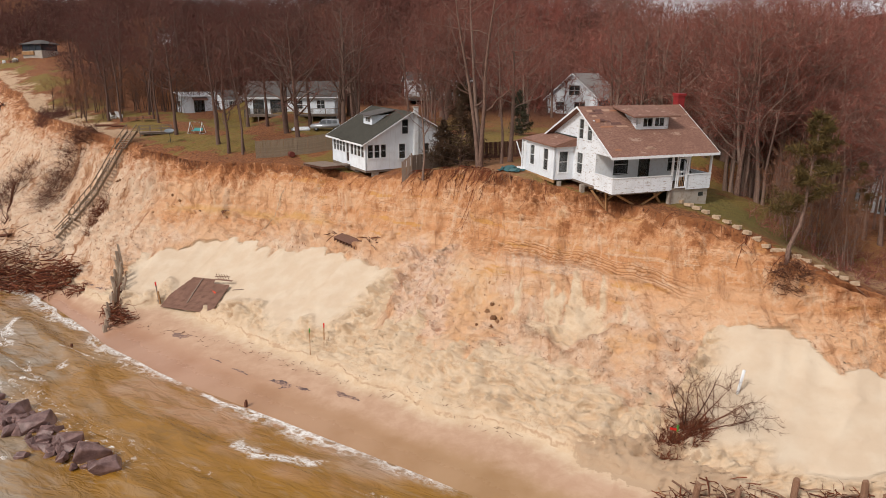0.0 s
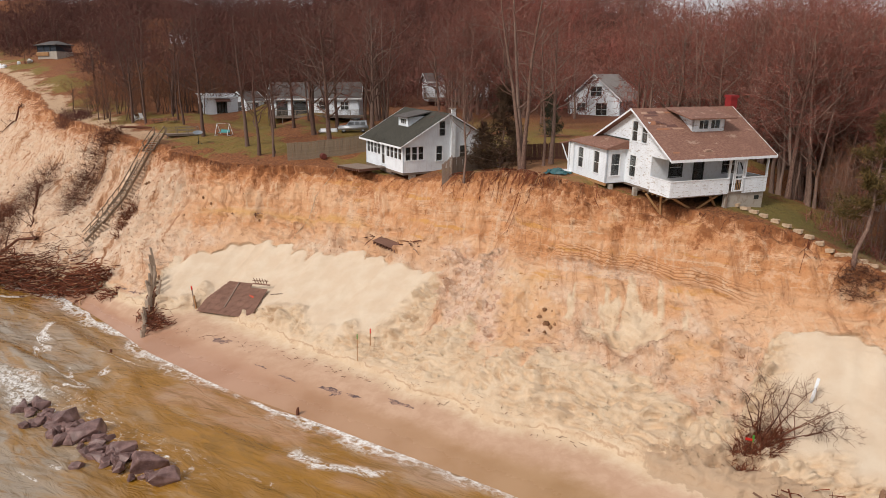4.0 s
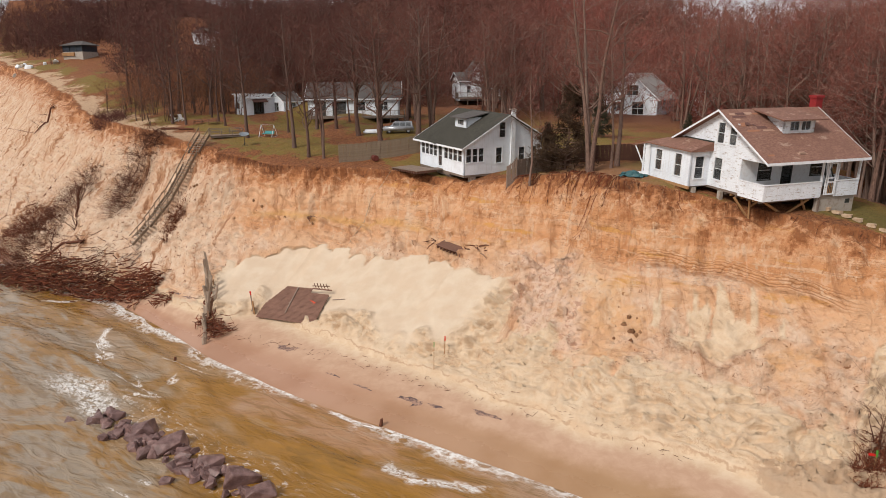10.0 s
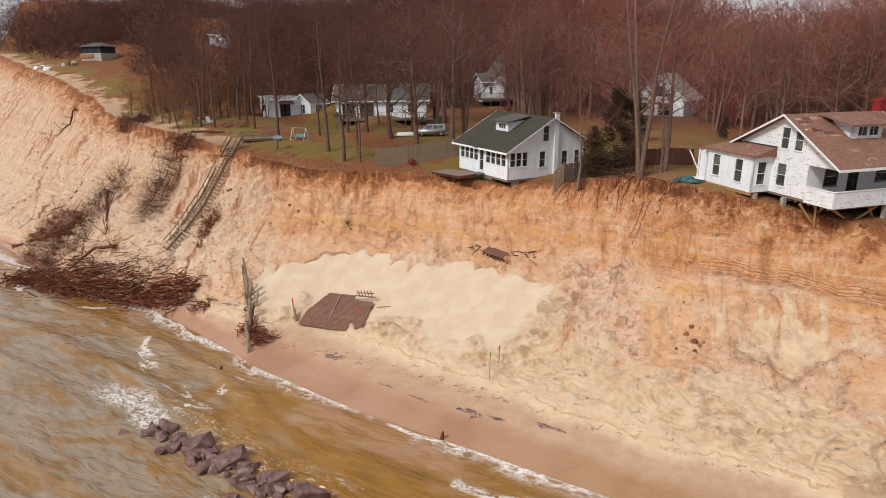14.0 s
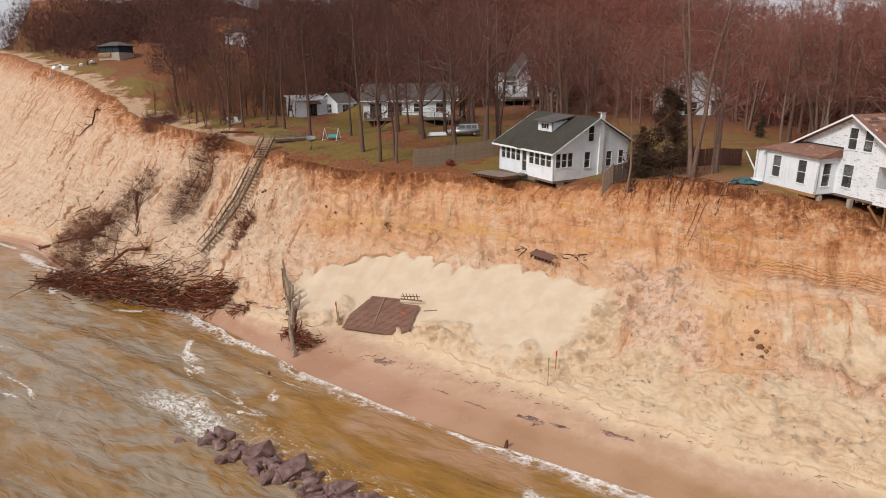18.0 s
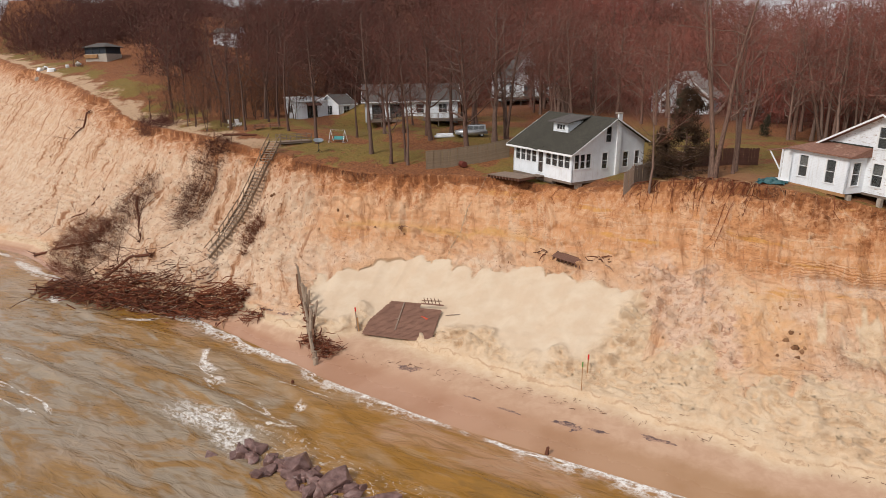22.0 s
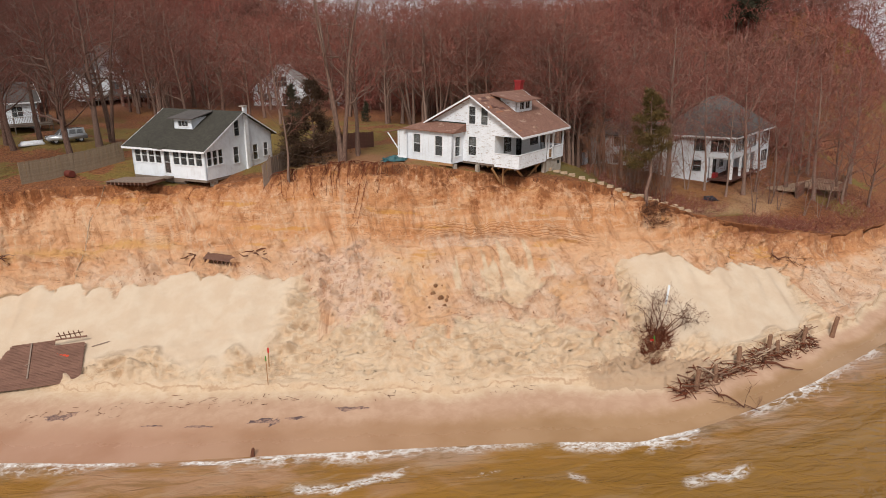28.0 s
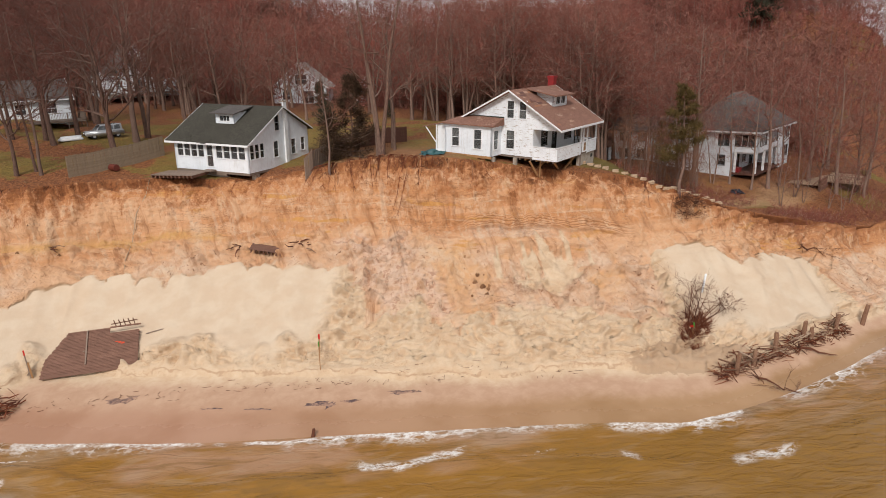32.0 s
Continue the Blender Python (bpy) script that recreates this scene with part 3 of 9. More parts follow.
def ground_material():
    m = Mat("bluff_and_ground")
    uv = m.axis("UV")
    s, v = uv[0], uv[1]

    def field(key):
        n = m.t.nodes.new("ShaderNodeAttribute")
        n.attribute_name = key
        return n.outputs["Fac"]

    big, mid, fine = m.noise(0.12, 5, 0.6), m.noise(0.7, 6, 0.7, warp=0.4), m.noise(4.0, 6, 0.75, warp=0.4)
    grain = m.noise(24.0, 3)
    spots = m.noise(2.2, 3, 0.6, warp=0.6)
    chips = m.cells(3.2, m.coords((1, 1, 1.6)))
    v_ = m.math("ADD", v, m.ramp(m.noise(0.30, 5, 0.7), 0.25, 0.75, -0.32, 0.32, False))
    v_fine = m.math("ADD", v, m.ramp(m.noise(1.1, 6, 0.7), 0.2, 0.8, -0.10, 0.10, False))
    pale, fan, slid, crust, clumped, strata, shelf, yellow = (field(k) for k in ("pale", "fan", "slid", "crust", "clumped", "strata", "shelf", "yellow"))
    # sands
    broken = m.ramp(m.noise(0.16, 4, 0.6), 0.46, 0.58)                   # where the slope is broken up, where smooth
    worn = m.ramp(m.noise(0.33, 4, 0.6, warp=0.6), 0.48, 0.60)
    rift = m.noise(0.75, 4, 0.6, vec=m.coords((1, 1, 1.5)), warp=0.9)
    rifts = m.math("MULTIPLY", m.ramp(m.math("ABSOLUTE", m.math("SUBTRACT", rift, 0.5)), 0.005, 0.017, 1, 0), worn)
    specks = m.math("MULTIPLY", m.ramp(fine, 0.58, 0.64), worn)
    dry = m.mix(m.ramp(mid, 0.35, 0.65), (0.70, 0.51, 0.335), (0.78, 0.61, 0.425))
    fan_sand = m.mix(m.ramp(m.noise(0.5, 4), 0.35, 0.7), (0.72, 0.56, 0.40), (0.78, 0.64, 0.475))
    rumpled = m.mix(m.math("MULTIPLY", specks, 0.3), dry, (0.60, 0.39, 0.22))
    rumpled = m.mix(m.math("MULTIPLY", rifts, 0.5), rumpled, (0.48, 0.28, 0.15))
    loose = m.mix(m.ramp(mid, 0.38, 0.62), (0.70, 0.445, 0.28), (0.79, 0.565, 0.40))
    loose = m.mix(m.ramp(big, 0.47, 0.58, 0, 0.7), loose, (0.78, 0.46, 0.255))
    loose = m.mix(m.ramp(m.noise(0.22, 4, 0.6), 0.54, 0.62, 0, 0.6), loose, (0.80, 0.62, 0.445))
    loose = m.mix(m.math("MULTIPLY", specks, 0.45), loose, (0.55, 0.30, 0.155))
    loose = m.mix(m.math("MULTIPLY", rifts, 0.65), loose, (0.42, 0.20, 0.095))
    loose = m.mix(m.ramp(spots, 0.655, 0.68, 0, 0.9), loose, (0.24, 0.10, 0.042))
    zed = m.coords((0.05, 0.05, 1.0))
    beds = m.noise(3.2, 6, 0.75, vec=zed)
    hair = m.noise(1.5, 5, 0.7, vec=m.coords((0.10, 0.10, 1.0)), warp=0.3)
    broad = m.noise(0.55, 3, 0.6, vec=zed)
    streak = m.noise(1.0, 6, 0.7, vec=m.coords((1.3, 1.3, 0.13)))
    drip = m.noise(1.0, 5, 0.7, vec=m.coords((0.55, 0.55, 0.06)))
    threads = m.ramp(m.math("ABSOLUTE", m.math("SUBTRACT", m.noise(1.0, 3, 0.6, vec=m.coords((1.0, 1.0, 0.16)), warp=0.4), 0.5)), 0.006, 0.022, 1, 0)
    scarp = m.mix(m.ramp(broad, 0.38, 0.62), (0.67, 0.325, 0.145), (0.77, 0.455, 0.255))
    scarp = m.mix(m.ramp(mid, 0.52, 0.60, 0, 0.6), scarp, (0.80, 0.52, 0.325))
    scarp = m.mix(m.math("MULTIPLY", m.ramp(beds, 0.60, 0.65, 0, 0.5), broken), scarp, (0.52, 0.245, 0.105))
    scarp = m.mix(m.ramp(beds, 0.37, 0.41, 0.6, 0), scarp, (0.79, 0.56, 0.37))
    cracked = m.ramp(m.noise(0.14, 3), 0.53, 0.60)
    lines = m.ramp(m.math("ABSOLUTE", m.math("SUBTRACT", m.math("FRACT", m.math("MULTIPLY", hair, 8.0)), 0.5)), 0.03, 0.10, 0.6, 0)
    scarp = m.mix(m.math("MULTIPLY", lines, cracked), scarp, (0.26, 0.105, 0.042))
    scarp = m.mix(m.math("MULTIPLY", m.ramp(streak, 0.60, 0.66, 0, 0.7), broken), scarp, (0.42, 0.18, 0.072))
    scarp = m.mix(m.ramp(streak, 0.36, 0.41, 0.55, 0), scarp, (0.77, 0.55, 0.36))
    scarp = m.mix(m.math("MULTIPLY", specks, 0.4), scarp, (0.44, 0.20, 0.085))
    scarp = m.mix(m.math("MULTIPLY", m.math("MULTIPLY", threads, m.ramp(v, 3.7, 4.4)), m.ramp(drip, 0.50, 0.60, 0, 0.6)), scarp, (0.28, 0.11, 0.045))
    scarp = m.mix(m.math("MULTIPLY", m.ramp(m.noise(0.16, 3), 0.5, 0.6), m.ramp(m.noise(1.3, 4, vec=m.coords((0.1, 0.1, 1.0))), 0.55, 0.62, 0, 0.7)), scarp, (0.70, 0.35, 0.08))
    soil = m.mix(m.ramp(fine, 0.40, 0.60), (0.08, 0.026, 0.011), (0.30, 0.105, 0.038))
    soil = m.mix(m.ramp(streak, 0.45, 0.6, 0, 0.7), soil, (0.38, 0.145, 0.052))
    # beach
    wet = m.mix(m.ramp(big, 0.4, 0.6), (0.47, 0.255, 0.155), (0.54, 0.315, 0.205))
    wet = m.mix(m.ramp(s, 0.0, 32.0, 0, 0.85, False), wet, m.mix(m.ramp(big, 0.4, 0.6), (0.40, 0.235, 0.105), (0.47, 0.29, 0.145)))
    damp = m.mix(m.ramp(mid, 0.35, 0.65), (0.57, 0.36, 0.235), (0.65, 0.435, 0.295))
    # sheets of sand and soil washed down the face
    run = m.noise(1.0, 6, 0.68, vec=m.vec(m.math("MULTIPLY", m.math("ADD", s, m.math("MULTIPLY", v, 2.2)), 0.8), m.math("MULTIPLY", v, 0.9)), warp=0.25)
    leftward = m.ramp(s, -34.0, -24.0, 1, 0)
    # top
    litter = m.mix(m.ramp(fine, 0.38, 0.62), (0.12, 0.040, 0.016), (0.40, 0.155, 0.06))
    litter = m.mix(m.ramp(mid, 0.45, 0.7, 0, 0.6), litter, (0.30, 0.13, 0.052))
    grass = m.mix(m.ramp(fine, 0.35, 0.65), (0.15, 0.108, 0.022), (0.30, 0.205, 0.052))
    grass = m.mix(m.ramp(mid, 0.45, 0.62, 0, 0.55), grass, (0.28, 0.145, 0.045))
    lawn = m.math("ADD", m.ramp(m.noise(0.10, 6, 0.65), 0.38, 0.62, -0.5, 0.5, False), m.ramp(v, 5.15, 5.7, 0.25, 0.55))
    lawn = m.math("SUBTRACT", lawn, m.ramp(s, 50.0, 62.0, 0, 0.35))
    lawn = m.math("SUBTRACT", lawn, m.math("MULTIPLY", m.ramp(s, -64.0, -58.0, 1, 0), m.ramp(v, 5.9, 6.5, 0.0, 0.7)))
    top = m.mix(m.ramp(lawn, 0.38, 0.58), litter, grass)
    top = m.mix(m.ramp(v, 7.0, 7.9), top, m.mix(m.ramp(v, 7.6, 8.4), litter, (0.15, 0.062, 0.042)))
    bare = m.math("MULTIPLY", m.ramp(m.math("ABSOLUTE", m.math("SUBTRACT", s, 15.0)), 4, 11, 1, 0), m.ramp(v, 5.6, 6.4, 1, 0))
    top = m.mix(m.math("MULTIPLY", bare, m.ramp(mid, 0.3, 0.6, 0.5, 1)), top, (0.36, 0.18, 0.082))
    worn_edge = m.math("MULTIPLY", m.ramp(s, -52.0, -40.0, 1, 0), m.ramp(m.math("ADD", v, m.ramp(m.noise(0.15, 5, 0.7), 0.3, 0.7, -0.5, 0.5, False)), 5.15, 5.5, 1, 0))
    top = m.mix(m.math("MULTIPLY", worn_edge, m.ramp(fine, 0.3, 0.6, 0.6, 0.95)), top, (0.66, 0.46, 0.29))
    by_lodge = m.math("MULTIPLY", m.ramp(s, 46.0, 54.0), m.math("MULTIPLY", m.ramp(v, 5.5, 5.8), m.math("MULTIPLY", m.ramp(s, 72.0, 80.0, 1, 0), m.ramp(v, 6.3, 6.8, 1, 0))))
    top = m.mix(m.math("MULTIPLY", by_lodge, m.ramp(mid, 0.35, 0.6, 0.1, 0.55)), top, (0.36, 0.18, 0.062))
    moss = m.math("MULTIPLY", m.ramp(m.math("ABSOLUTE", m.math("SUBTRACT", s, 43.0)), 5, 9, 1, 0), m.math("MULTIPLY", m.ramp(v, 5.15, 5.3), m.ramp(v, 5.7, 6.1, 1, 0)))
    top = m.mix(m.math("MULTIPLY", moss, m.ramp(fine, 0.35, 0.6, 0.3, 0.85)), top, (0.15, 0.13, 0.035))
    track = m.math("MULTIPLY", m.ramp(m.math("ABSOLUTE", m.math("SUBTRACT", m.math("ADD", v, m.math("MULTIPLY", m.math("SUBTRACT", s, 52.0), -0.022)), 5.5)), 0.10, 0.28, 1, 0), m.math("MULTIPLY", m.ramp(s, 44.0, 49.0), m.ramp(s, 72.0, 84.0, 1, 0)))
    top = m.mix(m.math("MULTIPLY", track, m.ramp(fine, 0.35, 0.6, 0.25, 0.75)), top, (0.58, 0.36, 0.20))
    # laid over one another, from the water upwards
    c = m.mix(m.ramp(v_fine, 1.30, 1.62), wet, damp)
    c = m.mix(m.ramp(v_fine, 1.72, 2.0), c, dry)
    c = m.mix(m.ramp(v_fine, 2.02, 2.10), c, loose)
    c = m.mix(m.ramp(v_, 3.25, 3.75), c, scarp)
    c = m.mix(m.math("MULTIPLY", m.ramp(v, 2.1, 2.3), m.math("MULTIPLY", leftward, m.ramp(v, 4.3, 4.8, 0.75, 0.1))), c, m.mix(m.ramp(mid, 0.4, 0.6), (0.69, 0.475, 0.325), (0.79, 0.62, 0.46)))
    on_slope = m.math("MULTIPLY", m.ramp(v, 2.1, 2.4), m.ramp(leftward, 0, 1, 0.55, 1))
    c = m.mix(m.math("MULTIPLY", on_slope, m.ramp(run, 0.54, 0.61, 0, 0.75)), c, (0.50, 0.245, 0.115))
    c = m.mix(m.math("MULTIPLY", on_slope, m.ramp(run, 0.60, 0.66, 0, 0.75)), c, (0.27, 0.11, 0.05))
    c = m.mix(m.math("MULTIPLY", on_slope, m.ramp(run, 0.38, 0.44, 0.6, 0)), c, (0.79, 0.61, 0.44))
    c = m.mix(m.math("MULTIPLY", m.math("MULTIPLY", leftward, m.ramp(v, 2.2, 2.4)), m.ramp(spots, 0.62, 0.645, 0, 0.9)), c, (0.24, 0.10, 0.048))
    c = m.mix(m.math("MULTIPLY", slid, m.ramp(m.noise(0.9, 6, 0.7, warp=0.5), 0.36, 0.62, 1.0, 0.25)), c, (0.77, 0.45, 0.225))
    c = m.mix(m.math("MULTIPLY", clumped, m.ramp(mid, 0.40, 0.56, 0.1, 0.6)), c, (0.82, 0.60, 0.46))
    c = m.mix(m.math("MULTIPLY", clumped, m.ramp(m.noise(1.5, 5, 0.7, warp=0.5), 0.54, 0.62, 0, 0.75)), c, (0.50, 0.27, 0.17))
    band = m.math("FRACT", m.math("MULTIPLY", m.math("ADD", field("bed"), m.ramp(mid, 0.3, 0.7, -0.06, 0.06, False)), 4.2))
    c = m.mix(m.math("MULTIPLY", strata, m.ramp(m.math("ABSOLUTE", m.math("SUBTRACT", band, 0.5)), 0.05, 0.17, 0.75, 0)), c, (0.33, 0.145, 0.06))
    c = m.mix(m.math("MULTIPLY", strata, m.ramp(m.math("ABSOLUTE", m.math("SUBTRACT", band, 0.0)), 0.04, 0.2, 0.5, 0)), c, (0.85, 0.60, 0.40))
    c = m.mix(m.math("MULTIPLY", shelf, m.ramp(fine, 0.35, 0.6, 0.15, 0.6)), c, (0.78, 0.62, 0.48))
    c = m.mix(m.math("MULTIPLY", yellow, m.ramp(fine, 0.35, 0.6, 0.95, 0.5)), c, (0.70, 0.40, 0.14))
    c = m.mix(m.math("MULTIPLY", pale, m.ramp(v, 1.95, 2.02)), c, m.mix(fan, rumpled, fan_sand))
    c = m.mix(m.math("MULTIPLY", crust, m.ramp(fine, 0.42, 0.58, 0.15, 0.8)), c, (0.36, 0.175, 0.085))
    # broken dark line along the toe: the small ledge's shade, put into the colour
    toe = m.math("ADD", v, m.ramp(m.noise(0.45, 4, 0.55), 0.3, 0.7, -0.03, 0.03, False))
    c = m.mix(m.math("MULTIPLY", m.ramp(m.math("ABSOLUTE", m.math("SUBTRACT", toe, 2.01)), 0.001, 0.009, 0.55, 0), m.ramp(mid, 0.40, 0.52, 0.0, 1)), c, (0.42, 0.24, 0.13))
    # soil under the turf, its dark colour spread wider for the shade there
    reach = m.math("ADD", m.math("ADD", v, m.ramp(drip, 0.3, 0.7, -0.45, 0.45, False)), m.math("ADD", m.ramp(streak, 0.3, 0.7, -0.35, 0.35, False), m.ramp(fine, 0.3, 0.7, -0.28, 0.28, False)))
    c = m.mix(m.math("MULTIPLY", m.ramp(reach, 4.1, 4.7, 0, 0.7), m.ramp(v, 3.9, 4.4)), c, (0.52, 0.205, 0.076))
    c = m.mix(m.ramp(reach, 4.52, 4.95, 0, 0.95), c, soil)
    reach = m.math("ADD", reach, m.ramp(s, 42.0, 54.0, 0, 0.45))
    c = m.mix(m.math("MULTIPLY", m.ramp(s, 42.0, 54.0), m.ramp(reach, 4.2, 4.9, 0, 0.75)), c, (0.40, 0.165, 0.07))
    seep = m.ramp(m.math("ADD", m.math("POWER", m.math("MULTIPLY", m.math("SUBTRACT", s, 40.0), 0.16), 2.0), m.math("POWER", m.math("MULTIPLY", m.math("SUBTRACT", v_fine, 2.06), 6.0), 2.0)), 0.75, 1.0, 0.8, 0)
    c = m.mix(seep, c, (0.50, 0.345, 0.22))
    c = m.mix(m.ramp(v_fine, 5.0, 5.06), c, top)
    c = m.mix(m.math("MULTIPLY", m.ramp(grain, 0.45, 0.75, 0, 0.14), m.ramp(v, 1.95, 2.1)), c, (0.22, 0.11, 0.05))
    rough = m.mix(m.ramp(v_fine, 1.15, 1.5), (0.22, 0.22, 0.22), (0.92, 0.92, 0.92))
    h = m.math("ADD", m.math("ADD", m.math("MULTIPLY", fine, 0.35), m.math("MULTIPLY", grain, 0.05)), m.math("MULTIPLY", m.noise(1.3, 4, 0.55, warp=0.7), 1.5))
    h = m.math("ADD", h, m.math("MULTIPLY", m.ramp(chips, 0.1, 0.5, 0.25, 0), m.ramp(spots, 0.48, 0.58)))
    h = m.math("MULTIPLY", h, m.math("MULTIPLY", m.ramp(v, 1.85, 2.1, 0.0, 1.0), m.math("SUBTRACT", 1.0, m.math("MAXIMUM", m.math("MULTIPLY", fan, 0.92), m.math("MULTIPLY", pale, 0.5)))))
    m.bump(h, 1.0, 0.22)
    return m.done(c, rough)


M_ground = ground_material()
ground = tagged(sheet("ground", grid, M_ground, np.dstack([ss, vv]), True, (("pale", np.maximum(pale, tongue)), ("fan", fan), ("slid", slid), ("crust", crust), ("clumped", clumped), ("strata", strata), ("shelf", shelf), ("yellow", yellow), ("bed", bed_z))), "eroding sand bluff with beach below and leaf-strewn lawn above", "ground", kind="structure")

from mathutils.bvhtree import BVHTree
ground_tree = BVHTree.FromPolygons([tuple(p) for p in grid.reshape(-1, 3)], [tuple(f.vertices) for f in ground.data.polygons])


def lie(x, y, default=0.0):
    """The ground's height at a place."""
    hit = ground_tree.ray_cast(Vector((x, y, 200)), Vector((0, 0, -1)))
    return hit[0].z if hit[0] else default


# ---- the lake ----
def water_material():
    m = Mat("muddy_lake_water")
    uv = m.axis("UV")
    s_, off = uv[0], uv[1]
    def lay(sx, sy, z=1.0):
        n = m.t.nodes.new("ShaderNodeMapping")
        n.inputs["Scale"].default_value = (sx, sy, z)
        m.link(m.coords(turn=(0, 0, radians(30))), n.inputs["Vector"])
        return n.outputs[0]

    swirl = m.noise(1.0, 5, 0.6, vec=lay(0.07, 0.22), warp=1.2)
    comb = m.noise(1.0, 3, 0.5, vec=lay(0.22, 0.8), warp=1.0)
    patch = m.noise(1.0, 4, vec=m.coords((0.07, 0.17, 1), "UV"), warp=0.8)
    out_ = m.math("ADD", off, m.ramp(m.noise(1.0, 4, 0.6, vec=m.coords((0.045, 0.06, 3.1), "UV")), 0.3, 0.7, -7, 7, False))
    c = m.mix(m.ramp(out_, 0, 3.5), (0.45, 0.25, 0.13), (0.36, 0.175, 0.03))
    c = m.mix(m.ramp(m.math("SUBTRACT", out_, m.ramp(s_, -30, 25, -3, 9, False)), 5, 13), c, (0.345, 0.27, 0.185))
    c = m.mix(m.ramp(swirl, 0.47, 0.58, 0, 0.8), c, (0.32, 0.15, 0.016))
    c = m.mix(m.ramp(patch, 0.5, 0.66, 0, 0.5), c, (0.40, 0.30, 0.21))
    c = m.mix(m.ramp(comb, 0.52, 0.66, 0, 0.5), c, (0.22, 0.115, 0.026))
    c = m.mix(m.ramp(comb, 0.34, 0.46, 0.3, 0), c, (0.46, 0.33, 0.205))
    c = m.mix(m.math("MULTIPLY", m.ramp(s_, 5, 40, 0, 0.6, False), m.ramp(out_, 2, 6)), c, (0.27, 0.135, 0.012))
    fleck = m.noise(1.0, 8, 0.8, vec=m.coords((1.1, 2.0, 1), "UV"), warp=0.7)
    lace = m.ramp(fleck, 0.47, 0.53)
    # small breaking crests
    crest = m.noise(1.0, 3, 0.5, vec=m.coords((0.035, 0.15, 1), "UV"), warp=0.5)
    line = m.ramp(m.math("ABSOLUTE", m.math("SUBTRACT", crest, 0.5)), 0.004, 0.016, 1, 0)
    where = m.ramp(m.noise(1.0, 2, vec=m.coords((0.06, 0.09, 1), "UV")), 0.57, 0.61)
    foam = m.math("MULTIPLY", m.math("MULTIPLY", line, where), lace)
    # the first breaker, in short stretches, and the thin edge of the swash
    bend = m.ramp(m.noise(1.0, 4, 0.5, vec=m.coords((0.06, 0.0, 1), "UV")), 0.25, 0.75, -5.5, 5.5, False)
    breaker = m.ramp(m.math("ABSOLUTE", m.math("SUBTRACT", m.math("ADD", off, bend), 4.5)), 0.15, 0.8, 1, 0)
    some = m.ramp(m.noise(1.0, 3, vec=m.coords((0.085, 0.0, 2.7), "UV")), 0.53, 0.58)
    foam = m.math("MAXIMUM", foam, m.math("MULTIPLY", m.math("MULTIPLY", breaker, some), m.ramp(fleck, 0.42, 0.50)))
    edge = m.math("ADD", off, m.math("MULTIPLY", bend, 0.30))
    where_s = m.ramp(m.noise(1.0, 3, vec=m.coords((0.10, 0, 1), "UV")), 0.44, 0.50)
    swash = m.ramp(m.math("ABSOLUTE", m.math("SUBTRACT", edge, 0.3)), 0.12, m.ramp(m.noise(1.0, 2, vec=m.coords((0.05, 0, 7.7), "UV")), 0.45, 0.65, 0.35, 1.6), 1.0, 0)
    foam = m.math("MAXIMUM", foam, m.math("MULTIPLY", m.math("MULTIPLY", swash, m.ramp(fleck, 0.36, 0.46)), where_s))
    web = m.ramp(m.cells(1.0, m.vec(m.math("MULTIPLY", s_, 1.1), m.math("MULTIPLY", off, 1.6))), 0.40, 0.60)
    band = m.math("MULTIPLY", m.ramp(edge, 0.0, 0.1), m.ramp(edge, 0.5, 2.2, 1, 0))
    foam = m.math("MAXIMUM", foam, m.math("MULTIPLY", m.math("MULTIPLY", band, m.ramp(m.noise(1.0, 3, vec=m.coords((0.07, 0.02, 5.2), "UV")), 0.46, 0.53)), m.math("MAXIMUM", web, m.ramp(fleck, 0.52, 0.60))))
    # white water round the rocks, and one wave breaking beyond them
    rocks_s = m.ramp(m.math("ABSOLUTE", m.math("ADD", s_, 2.0)), 11, 17, 1, 0)
    rocks_o = m.ramp(m.math("ABSOLUTE", m.math("SUBTRACT", off, 10.5)), 0.6, 3.2, 1, 0)
    foam = m.math("MAXIMUM", foam, m.math("MULTIPLY", m.math("MULTIPLY", rocks_s, rocks_o), m.ramp(fleck, 0.55, 0.60)))
    surge = m.math("MULTIPLY", m.ramp(m.math("ABSOLUTE", m.math("ADD", s_, 19.0)), 3, 7, 1, 0), m.ramp(m.math("ABSOLUTE", m.math("SUBTRACT", m.math("ADD", off, m.math("MULTIPLY", bend, 0.5)), 12.0)), 0.4, 2.2, 1, 0))
    foam = m.math("MAXIMUM", foam, m.math("MULTIPLY", surge, m.ramp(fleck, 0.44, 0.54)))
    foam = m.math("MULTIPLY", foam, m.ramp(off, 30, 44, 1, 0.2))
    net = m.ramp(m.cells(1.0, m.vec(m.math("MULTIPLY", s_, 2.6), m.math("MULTIPLY", off, 3.6))), 0.30, 0.62, 0.45, 1.0)
    foam = m.math("MULTIPLY", foam, m.math("MULTIPLY", net, m.ramp(m.noise(1.0, 5, 0.8, vec=m.coords((2.4, 3.6, 1), "UV"), warp=0.6), 0.38, 0.52, 0.25, 1.0)))
    c = m.mix(foam, c, (0.99, 0.97, 0.93))
    ripple = m.noise(1.0, 4, 0.5, vec=lay(0.42, 1.15), warp=0.9)
    small = m.noise(1.0, 4, 0.6, vec=lay(2.2, 4.2), warp=0.5)
    m.bump(m.math("ADD", ripple, m.math("MULTIPLY", small, 0.035)), 0.8, 0.3)
    m.b.inputs["Specular IOR Level"].default_value = 0.36
    return m.done(c, m.mix(foam, (0.13, 0.13, 0.13), (0.8, 0.8, 0.8)))


